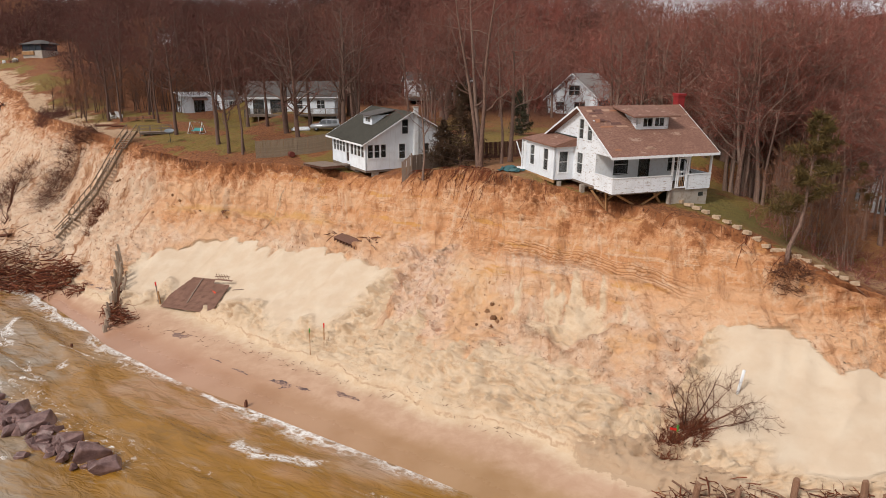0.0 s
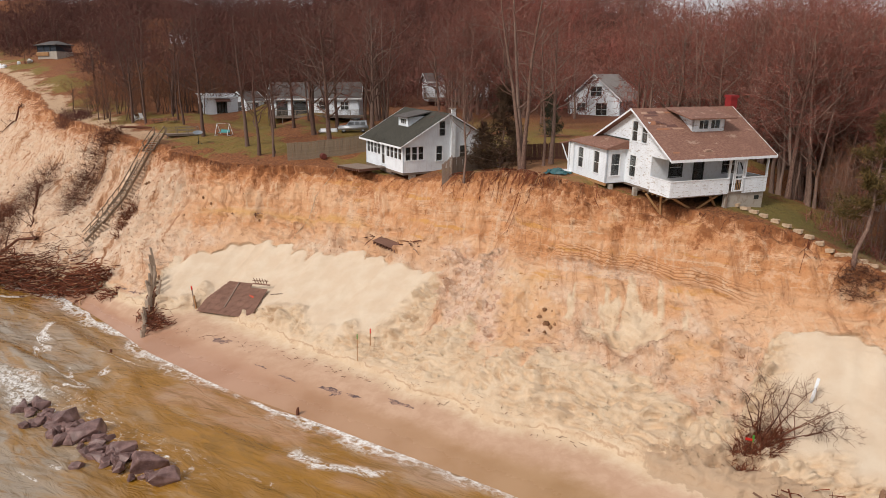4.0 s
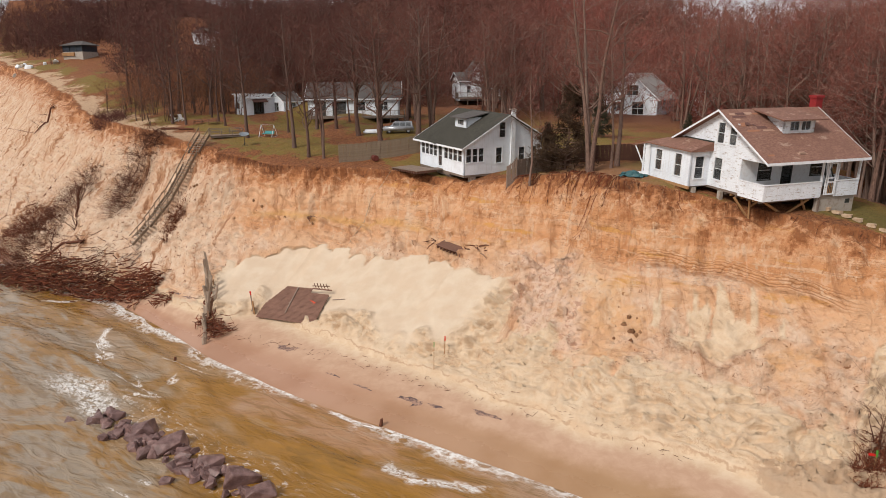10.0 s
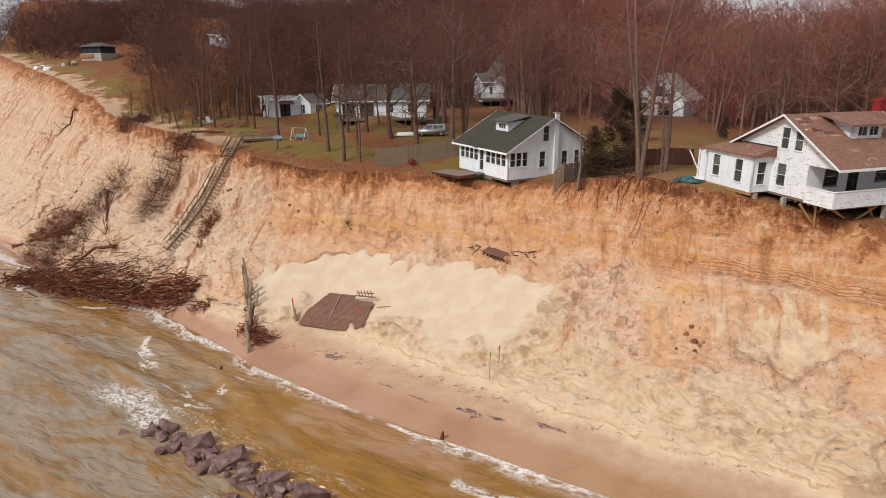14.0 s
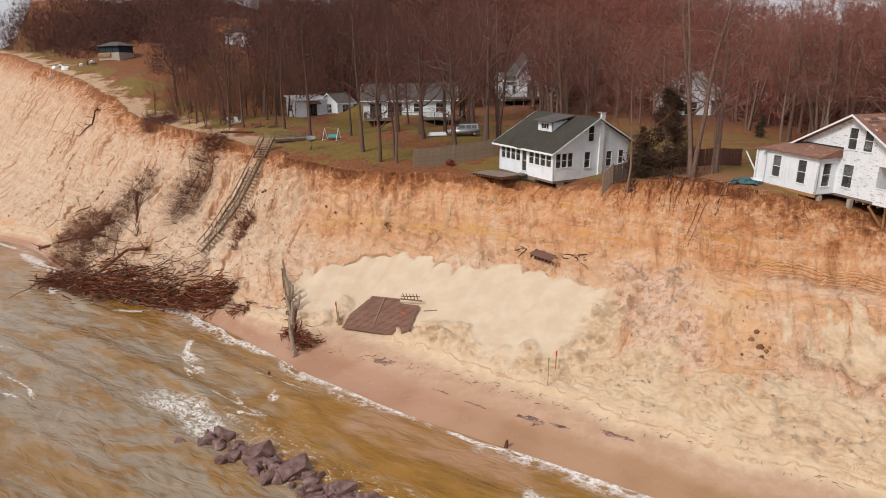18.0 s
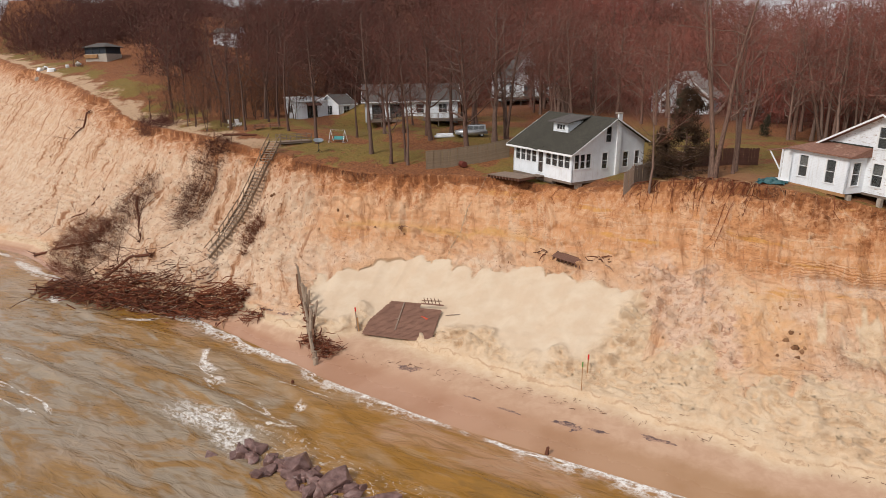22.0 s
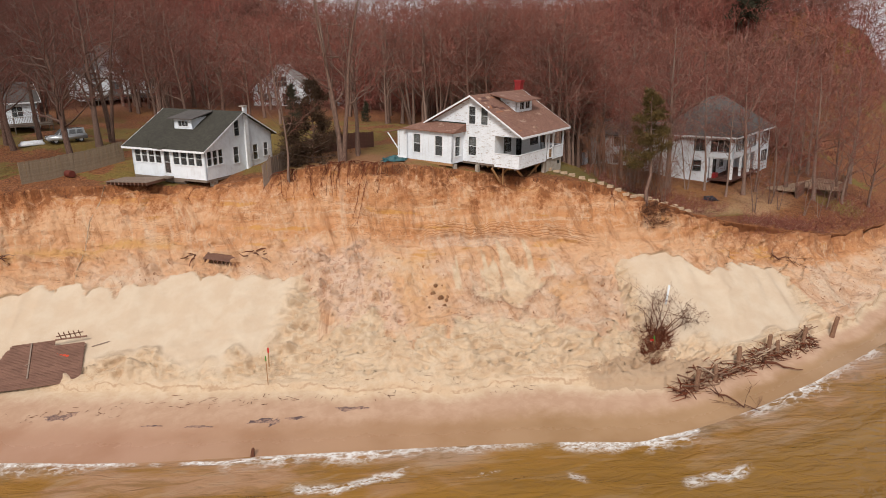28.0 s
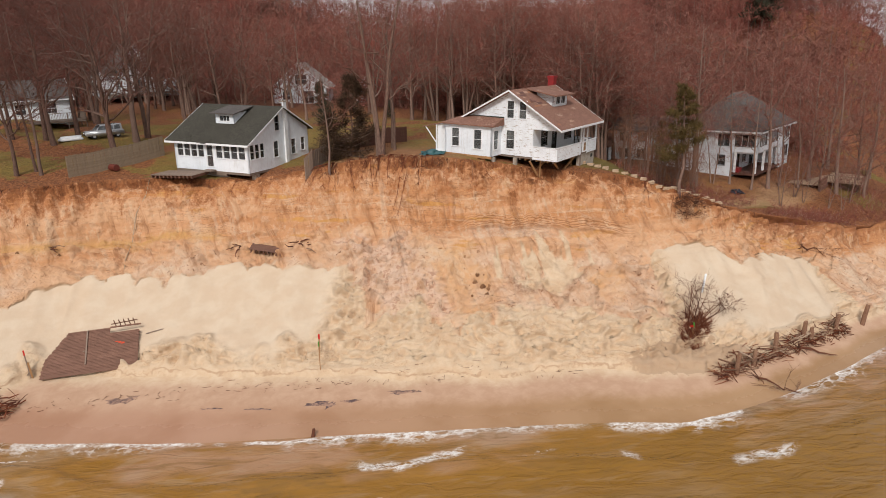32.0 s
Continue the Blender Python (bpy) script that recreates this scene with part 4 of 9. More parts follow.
offs = np.r_[np.linspace(-3.5, 50, 215), 56, 64, 76, 95, 130, 200, 400, 1200, 3000]
keep_cols = np.arange(0, len(stations), 2)
if keep_cols[-1] != len(stations) - 1:
    keep_cols = np.r_[keep_cols, len(stations) - 1]
wbase = np.stack([np.convolve(np.pad(W_[:, c], 40, "edge"), np.ones(81) / 81, "valid") for c in (0, 1)], 1)[keep_cols]
wdir, ws = inland[keep_cols], metres[keep_cols]
lake = np.zeros((len(offs), len(keep_cols), 3))
lake[:, :, :2] = wbase[None] - wdir[None] * offs[:, None, None]
lo, ls = np.broadcast_to(offs[:, None], lake.shape[:2]), np.broadcast_to(ws[None], lake.shape[:2])
phase = (lo + 3.2 * fbm(ls / 16, lo / 12, 3, 81)) / 5.2
swell = (0.5 + 0.5 * np.cos(2 * np.pi * phase)) ** 3 * (0.6 + 1.3 * fbm(ls / 13, lo / 9, 2, 83))
lake[:, :, 2] = np.clip(lo / 4, 0, 1) * (0.30 * swell + 0.13 * fbm(ls / 3.2, lo / 1.3, 2, 85)) - 0.02
lake[:, :, 2] *= np.clip((60 - lo) / 20, 0, 1)
water = tagged(sheet("water", lake, water_material(), np.dstack([ls, lo])), "murky brown lake water with breaking foam", "lake", kind="structure")
# ---- kit ----
def part(name, bm, material, parent=None, label="", smooth=False):
    """Links a bmesh as one mesh object under a thing or a part."""
    mesh = bpy.data.meshes.new(name)
    bmesh.ops.recalc_face_normals(bm, faces=bm.faces)
    if smooth:
        for f in bm.faces:
            f.smooth = True
    bm.to_mesh(mesh)
    bm.free()
    mesh.materials.append(material)
    ob = new(name, mesh)
    if parent is not None:
        ob.parent = parent
    if label:
        ob["label"] = label
    return ob


def again(ob, parent=None, m=None):
    """Another object on the same mesh."""
    o = ob.copy()
    scene.collection.objects.link(o)
    if parent is not None:
        o.parent = parent
    if m is not None:
        o.matrix_basis = m
    return o


def thing(name, m, label, category, group="", kind=""):
    ob = new(name)
    ob.empty_display_size = 0.3
    ob.matrix_world = m
    return tagged(ob, label, category, group, kind)


def hexa(bm, c):
    """A six-sided block on eight corners: four below, four above, in the same order."""
    v = [bm.verts.new(p) for p in c]
    for f in ((0, 3, 2, 1), (4, 5, 6, 7), (0, 1, 5, 4), (1, 2, 6, 5), (2, 3, 7, 6), (3, 0, 4, 7)):
        bm.faces.new([v[i] for i in f])


def block(bm, x0, x1, y0, y1, z0, z1):
    hexa(bm, [(x0, y0, z0), (x1, y0, z0), (x1, y1, z0), (x0, y1, z0), (x0, y0, z1), (x1, y0, z1), (x1, y1, z1), (x0, y1, z1)])


def beam(bm, a, b, w, h, up=(0, 0, 1)):
    """A squared timber from a to b."""
    a, b = Vector(a), Vector(b)
    d = (b - a).normalized()
    side = d.cross(Vector(up))
    side = side.normalized() if side.length > 1e-4 else Vector((1, 0, 0))
    top = side.cross(d).normalized()
    s, t = side * w / 2, top * h / 2
    hexa(bm, [a - s - t, b - s - t, b + s - t, a + s - t, a - s + t, b - s + t, b + s + t, a + s + t])


def tube(bm, points, radii, sides=6, cap=True):
    """A round limb along points, tapering as radii."""
    rings = []
    for i, p in enumerate(points):
        p = Vector(p)
        a, b = Vector(points[max(i - 1, 0)]), Vector(points[min(i + 1, len(points) - 1)])
        d = (b - a).normalized()
        u = d.orthogonal().normalized()
        w = d.cross(u)
        rings.append([bm.verts.new(p + radii[i] * (math.cos(t) * u + math.sin(t) * w)) for t in (2 * math.pi * k / sides for k in range(sides))])
    for r, q in zip(rings, rings[1:]):
        for k in range(sides):
            bm.faces.new((r[k], r[(k + 1) % sides], q[(k + 1) % sides], q[k]))
    if cap:
        bm.faces.new(rings[0][::-1])
        bm.faces.new(rings[-1])


def made(fn, *a, **k):
    bm = bmesh.new()
    fn(bm, *a, **k)
    return bm


def bar(name, material, parent, *box, label=""):
    return part(name, made(block, *box), material, parent, label)


class Wall:
    """A wall of a house: from o along the unit way, outwards to its right; u runs along it, d outwards, z up."""

    def __init__(self, house, o, way, length, base, thick=0.16):
        self.house, self.o, self.way, self.length, self.base, self.thick = house, Vector((*o, 0)), Vector((*way, 0)), length, base, thick
        self.out = Vector((way[1], -way[0], 0))
        self.openings = []

    def at(self, u, d, z):
        return self.o + self.way * u + self.out * d + Vector((0, 0, z))

    def box(self, bm, u0, u1, d0, d1, z0, z1):
        hexa(bm, [self.at(u0, d0, z0), self.at(u1, d0, z0), self.at(u1, d1, z0), self.at(u0, d1, z0), self.at(u0, d0, z1), self.at(u1, d0, z1), self.at(u1, d1, z1), self.at(u0, d1, z1)])

    def build(self, material, top, breaks=(), label=""):
        """top: the wall's upper line, a function of u."""
        bm = bmesh.new()
        us = sorted({0, self.length, *breaks, *[v for o in self.openings for v in o[:2]]})
        us = [u for u in us if 0 <= u <= self.length]
        for a, b in zip(us, us[1:]):
            if b - a < 1e-4:
                continue
            mid, low = (a + b) / 2, self.base
            spans = []
            for u0, u1, z0, z1 in sorted(self.openings, key=lambda o: o[2]):
                if u0 - 1e-5 <= mid <= u1 + 1e-5:
                    spans.append((low, z0, z0))
                    low = z1
            spans.append((low, top(a + 1e-5), top(b - 1e-5)))
            for z0, za, zb in spans:
                if max(za, zb) - z0 > 0.01:
                    t = self.thick
                    hexa(bm, [self.at(a, -t, z0), self.at(b, -t, z0), self.at(b, 0, z0), self.at(a, 0, z0), self.at(a, -t, za), self.at(b, -t, zb), self.at(b, 0, zb), self.at(a, 0, za)])
        bmesh.ops.remove_doubles(bm, verts=bm.verts[:], dist=0.001)
        self.mesh = part("wall", bm, material, self.house, label)
        return self.mesh

    def window(self, u0, u1, z0, z1, trim=None, across=1, down=2, name="window", frame=0.09, label="", curtain=0.0, proud=0.03):
        """A window or glazed door in its opening: outer frame > sash bars, pane, sill."""
        self.openings.append((u0, u1, z0, z1))
        trim = trim or M_white_trim
        bm = bmesh.new()
        f = frame
        self.box(bm, u0 - f, u0 + 0.03, -0.07, proud, z0, z1)
        self.box(bm, u1 - 0.03, u1 + f, -0.07, proud, z0, z1)
        self.box(bm, u0 - f, u1 + f, -0.07, proud + 0.004, z1, z1 + f)
        w = part(name, bm, trim, self.house, label)
        bm = bmesh.new()
        self.box(bm, u0 - f - 0.02, u1 + f + 0.02, -0.07, proud + 0.04, z0 - 0.06, z0)
        part("sill", bm, trim, w)
        bm = bmesh.new()
        for k in range(across + 1):
            x = u0 + (u1 - u0) * k / across
            x0, x1 = max(u0 + 0.03, x - 0.022), min(u1 - 0.03, x + 0.022)
            self.box(bm, x0, x1, -0.06, -0.03, z0 + 0.001, z1 - 0.001)
        for k in range(down + 1):
            z = z0 + (z1 - z0) * k / down
            self.box(bm, u0 + 0.031, u1 - 0.031, -0.058, -0.028, max(z0 + 0.001, z - 0.022), min(z1 - 0.001, z + 0.022))
        part("sash", bm, M_white_trim if name == "window" else trim, w)
        bm = bmesh.new()
        self.box(bm, u0 + 0.03, u1 - 0.03, -0.048, -0.042, z0 + 0.01, z1 - 0.01)
        pane = part("pane", bm, M_glass, w)
        pane.visible_shadow = False
        if curtain:
            bm = bmesh.new()
            self.box(bm, u0 + 0.03, u1 - 0.03, -0.15, -0.14, z1 - (z1 - z0) * curtain, z1)
            part("curtain", bm, M_curtain, w, "pale net curtain")
        return w


def slab(bm, corners, thick):
    """A roof slope: four corners of its upper face, and its thickness straight down."""
    hexa(bm, [Vector(c) - Vector((0, 0, thick)) for c in corners] + [Vector(c) for c in corners])
# ---- bare trees ----
def raw_mesh(name, verts, faces, material, smooth=False):
    """A mesh from arrays of corners and of four-cornered faces."""
    mesh = bpy.data.meshes.new(name)
    v, f = np.asarray(verts, np.float32), np.asarray(faces, np.int32)
    mesh.vertices.add(len(v))
    mesh.vertices.foreach_set("co", v.reshape(-1))
    mesh.loops.add(f.size)
    mesh.loops.foreach_set("vertex_index", f.reshape(-1))
    mesh.polygons.add(len(f))
    mesh.polygons.foreach_set("loop_start", np.arange(0, f.size, 4, dtype=np.int32))
    if smooth:
        mesh.polygons.foreach_set("use_smooth", np.full(len(f), True))
    mesh.update(calc_edges=True)
    mesh.materials.append(material)
    return mesh


def limb(store, points, radii, sides):
    """Adds a tapered limb to a store of corners and faces."""
    verts, faces = store
    base = len(verts)
    n = len(points)
    for i in range(n):
        p = points[i]
        d = points[min(i + 1, n - 1)] - points[max(i - 1, 0)]
        d = d / (np.linalg.norm(d) + 1e-9)
        u = np.cross(d, (0.31, 0.95, 0.05) if abs(d[1]) < 0.9 else (1, 0, 0))
        u /= np.linalg.norm(u) + 1e-9
        w = np.cross(d, u)
        for k in range(sides):
            a = 2 * math.pi * k / sides
            verts.append(p + radii[i] * (math.cos(a) * u + math.sin(a) * w))
    for i in range(n - 1):
        for k in range(sides):
            a, b = base + i * sides + k, base + i * sides + (k + 1) % sides
            faces.append((a, b, b + sides, a + sides))


def sliver(store, a, b, w, rng):
    """A thin twig."""
    verts, faces = store
    d = b - a
    u = np.cross(d, rng.normal(size=3))
    u *= w / (np.linalg.norm(u) + 1e-9)
    base = len(verts)
    verts += [a - u, a + u, b + u * 0.3, b - u * 0.3]
    faces.append((base, base + 1, base + 2, base + 3))


def grow(seed, height, clear=0.45, spread=0.32, limbs=16, twigs=5, fine=6, trunk_r=0.2, forks=1, lean=0.03, wid=0.014, lite=False):
    """A leafless tree: trunk (or several) and crown as two stores of corners and faces."""
    rng = np.random.default_rng(seed)
    wood, crown = ([], []), ([], [])
    for f in range(forks):
        ang = rng.uniform(0, 6.28)
        drift = np.array([math.cos(ang), math.sin(ang), 0]) * (lean if forks == 1 else 0.13 + 0.05 * f)
        h = height * rng.uniform(0.86, 1.0) if f else height
        n = 5 if lite else 9
        pts = [np.array([0, 0, -0.4]) + (np.array([math.cos(ang), math.sin(ang), 0]) * 0.15 * (forks > 1))]
        wob = rng.normal(size=3) * 0.0
        for i in range(1, n + 1):
            wob = wob * 0.6 + rng.normal(size=3) * (0.02 * h / n * 2)
            pts.append(pts[-1] + np.array([drift[0], drift[1], 1]) * h / n + wob * (1, 1, 0))
        rad = [trunk_r * (1.25 if i == 0 else 1) * (1 - 0.88 * (i / n) ** 0.9) * (0.75 if forks > 1 else 1) for i in range(n + 1)]
        limb(wood, pts, rad, 4 if lite else 6)
        m = max(4, limbs // forks)
        for j in range(m):
            t = clear + (0.985 - clear) * (j + rng.uniform(0, 0.9)) / m
            k = min(int(t * n), n - 1)
            p = pts[k] + (pts[k + 1] - pts[k]) * (t * n - k)
            a = 2.4 * j + rng.uniform(-0.6, 0.6)
            out = np.array([math.cos(a), math.sin(a), rng.uniform(0.1, 1.05)])
            out /= np.linalg.norm(out)
            g_ = (t - clear) / (1 - clear)
            ln = h * spread * rng.uniform(0.65, 1.25) * max(0.30, math.sqrt(max(0.0, 1 - (1.25 * g_ - 0.35) ** 2)))
            q, r0 = [p], max(rad[k] * 0.5, 0.0012 if lite else 0.03)
            d = out.copy()
            seg = 2 if lite else 6
            for i in range(seg):
                d = d + rng.normal(size=3) * (0.16 if lite else 0.24) + np.array([0, 0, 0.06])
                d /= np.linalg.norm(d)
                q.append(q[-1] + d * ln / seg)
            limb(crown if lite else wood, q, [r0 * (1 - 0.85 * i / seg) for i in range(seg + 1)], 3)
            for b in range(twigs):
                u = rng.uniform(0.25, 1.0)
                k2 = min(int(u * seg), seg - 1)
                s = q[k2] + (q[k2 + 1] - q[k2]) * (u * seg - k2)
                dd = d * 0.6 + rng.normal(size=3) * 0.6 + np.array([0, 0, 0.15])
                dd /= np.linalg.norm(dd)
                l2 = ln * rng.uniform(0.25, 0.55)
                e = s + dd * l2
                if lite:
                    sliver(crown, s, e, wid * 2.2, rng)
                else:
                    limb(wood if b % 2 else crown, [s, (s + e) / 2 + rng.normal(size=3) * 0.09 * l2, e], [r0 * 0.30, r0 * 0.2, 0.007], 3)
                for c in range(fine):
                    g = s + (e - s) * rng.uniform(0.2, 1.0)
                    d3 = dd * 0.55 + rng.normal(size=3) * 0.65 + np.array([0, 0, 0.12])
                    d3 /= np.linalg.norm(d3)
                    sliver(crown, g, g + d3 * l2 * rng.uniform(0.3, 0.75), wid * (1.6 if lite else 1.0), rng)
    return wood, crown


# ---- green-roofed cottage ----
# own axes: x into the depth along the gable, y along the porch front, z from its floor sill
def green_cottage():
    ang = 31.6
    h = thing("cottage", pose(-9.15, 76.95, 15.5, 1.9, 0, ang), "small white cottage with dark green roof overhanging the bluff edge", "house")
    L, D, EV, RX, RZ, EB = 10.2, 11.0, 3.37, 6.0, 6.65, 4.0
    line = lambda x: (EV + (RZ - EV) * x / RX if x <= RX else EB + (RZ - EB) * (D - x) / (D - RX)) - 0.12
    # porch front (faces -x): runs from the far end to the corner so that out is -x
    front = Wall(h, (0, L), (0, -1), L, 0.0)
    for k in range(4):
        a = 0.42 + k * 0.98
        front.window(a, a + 0.84, 1.45, 2.95, across=1, down=2, frame=0.06)
    d0 = 4.55
    front.window(d0, d0 + 0.86, 0.45, 2.8, M_white_trim, across=1, down=2, name="door", label="white porch door with glass above red panel")
    for k in range(4):
        a = 5.85 + k * 1.02
        front.window(a, a + 0.88, 1.45, 2.95, across=1, down=2, frame=0.06)
    front.build(M_white_new, lambda u: EV - 0.12)
    bm = bmesh.new()
    front.box(bm, d0 + 0.06, d0 + 0.80, -0.10, -0.062, 0.5, 1.5)
    part("door_panel", bm, M_red_fence, h, "brown-red lower door panel")
    # gable end (faces -y)
    side = Wall(h, (0, 0), (1, 0), D, 0.0)
    for k in range(3):
        a = 0.28 + k * 0.84
        side.window(a, a + 0.70, 1.42, 2.95, across=1, down=2, frame=0.06)
    side.window(4.35, 5.2, 1.15, 2.9)
    side.window(4.75, 5.6, 4.05, 5.75)
    side.window(7.6, 8.45, 1.1, 2.8)
    side.window(9.5, 10.25, 1.3, 2.8)
    side.build(M_white_new, line, (RX,))
    back = Wall(h, (D, 0), (0, 1), L, 0.0)
    back.window(2, 3, 1, 2.3)
    back.build(M_white_new, lambda u: EB - 0.12)
    far = Wall(h, (D, L), (-1, 0), D, 0.0)
    far.window(5.2, 6.2, 1, 2.4)
    far.build(M_white_new, lambda u: line(D - u), (D - RX,))
    part("floor", made(block, 0.02, D - 0.02, 0.02, L - 0.02, -0.25, -0.02), M_grey_wood, h)
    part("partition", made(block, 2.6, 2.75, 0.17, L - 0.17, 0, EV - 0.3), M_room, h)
    # roof
    o, r = 0.55, 0.45
    s1, s2 = (RZ - EV) / RX, (RZ - EB) / (D - RX)
    R = 0.85                               # overhang at the far end
    part("roof", made(slab, [(-o, -r, EV - o * s1), (RX, -r, RZ), (RX, L + R, RZ), (-o, L + R, EV - o * s1)], 0.16), M_green_roof, h, "dark green asphalt shingle slope")
    part("roof", made(slab, [(RX + 0.01, -r, RZ), (D + 0.5, -r, EB - 0.5 * s2), (D + 0.5, L + R, EB - 0.5 * s2), (RX + 0.01, L + R, RZ)], 0.16), M_green_roof, h)
    for y in (-r - 0.03, L + R):
        part("bargeboard", made(slab, [(-o, y, EV - o * s1 + 0.02), (RX, y, RZ + 0.02), (RX, y + 0.03, RZ + 0.02), (-o, y + 0.03, EV - o * s1 + 0.02)], 0.15), M_white_trim, h)
        part("bargeboard", made(slab, [(RX, y, RZ + 0.02), (D + 0.5, y, EB - 0.5 * s2 + 0.02), (D + 0.5, y + 0.03, EB - 0.5 * s2 + 0.02), (RX, y + 0.03, RZ + 0.02)], 0.15), M_white_trim, h)
    part("fascia", made(block, -o - 0.03, -o, -r, L + R, EV - o * s1 - 0.2, EV - o * s1 + 0.015), M_white_trim, h)
    # loose, lifted shingles at the eave
    rng = random.Random(4)
    for k in range(7):
        y = 6.0 + rng.uniform(-1.5, 2.2)
        x = rng.uniform(-0.75, 0.4)
        z = EV + x * s1 + 0.02
        part("loose_shingle", made(slab, [(x, y, z), (x + 0.35, y + 0.1, z + 0.12 + 0.3 * s1), (x + 0.3, y + 0.6, z + 0.10 + 0.3 * s1), (x - 0.05, y + 0.5, z + 0.03)], 0.03), M_green_roof, h)
    # dormer
    dy0, dy1, dx, dz0 = 3.8, 6.4, 2.7, EV + 2.7 * s1
    face = Wall(h, (dx, dy1), (0, -1), dy1 - dy0, dz0 - 0.1)
    face.window(0.6, 2.0, dz0 + 0.28, dz0 + 0.85, M_white_trim, across=3, down=1, frame=0.05)
    face.build(M_white_new, lambda u: dz0 + 1.05)
    for y in (dy0, dy1 - 0.1):
        hx = [(dx, y, dz0 - 0.1), (dx + 2.2, y, dz0 + 2.2 * s1 - 0.1), (dx + 2.2, y + 0.1, dz0 + 2.2 * s1 - 0.1), (dx, y + 0.1, dz0 - 0.1)]
        part("dormer_cheek", made(hexa, hx + [(dx, y, dz0 + 1.05), (dx + 2.2, y, dz0 + 2.2 * s1 + 0.05), (dx + 2.2, y + 0.1, dz0 + 2.2 * s1 + 0.05), (dx, y + 0.1, dz0 + 1.05)]), M_white_new, h)
    part("dormer_roof", made(slab, [(dx - 0.45, dy0 - 0.4, dz0 + 1.16), (dx + 2.9, dy0 - 0.4, dz0 + 1.78), (dx + 2.9, dy1 + 0.4, dz0 + 1.78), (dx - 0.45, dy1 + 0.4, dz0 + 1.16)], 0.12), M_grey_roof, h, "bleached torn dormer roof")
    # chimney against the gable
    part("chimney", made(block, RX + 0.3, RX + 0.85, -0.24, -0.02, -0.3, RZ + 0.45), M_white_trim, h, "white painted block chimney")
    part("chimney_cap", made(block, RX + 0.22, RX + 0.93, -0.3, 0.3, RZ + 0.45, RZ + 0.55), M_block, h)
    # foundation: what is left of it
    part("foundation", made(block, 3.0, D - 0.05, 0.05, 0.4, -1.6, -0.26), M_block, h, "concrete block foundation")
    part("foundation", made(block, 0.9, 1.7, 0.1, 0.5, -1.7, -0.26), M_block, h, "cracked block pier")
    part("foundation", made(block, 0.4, 0.8, 3.4, L - 0.2, -1.6, -0.26), M_block, h)
    part("sill_beam", made(block, 0.05, 0.3, 3.2, L, -0.45, -0.25), M_grey_wood, h)
    part("step", made(block, -0.9, -0.05, 4.5, 5.7, 0.02, 0.16), M_grey_wood, h)
    return h


green_cottage()


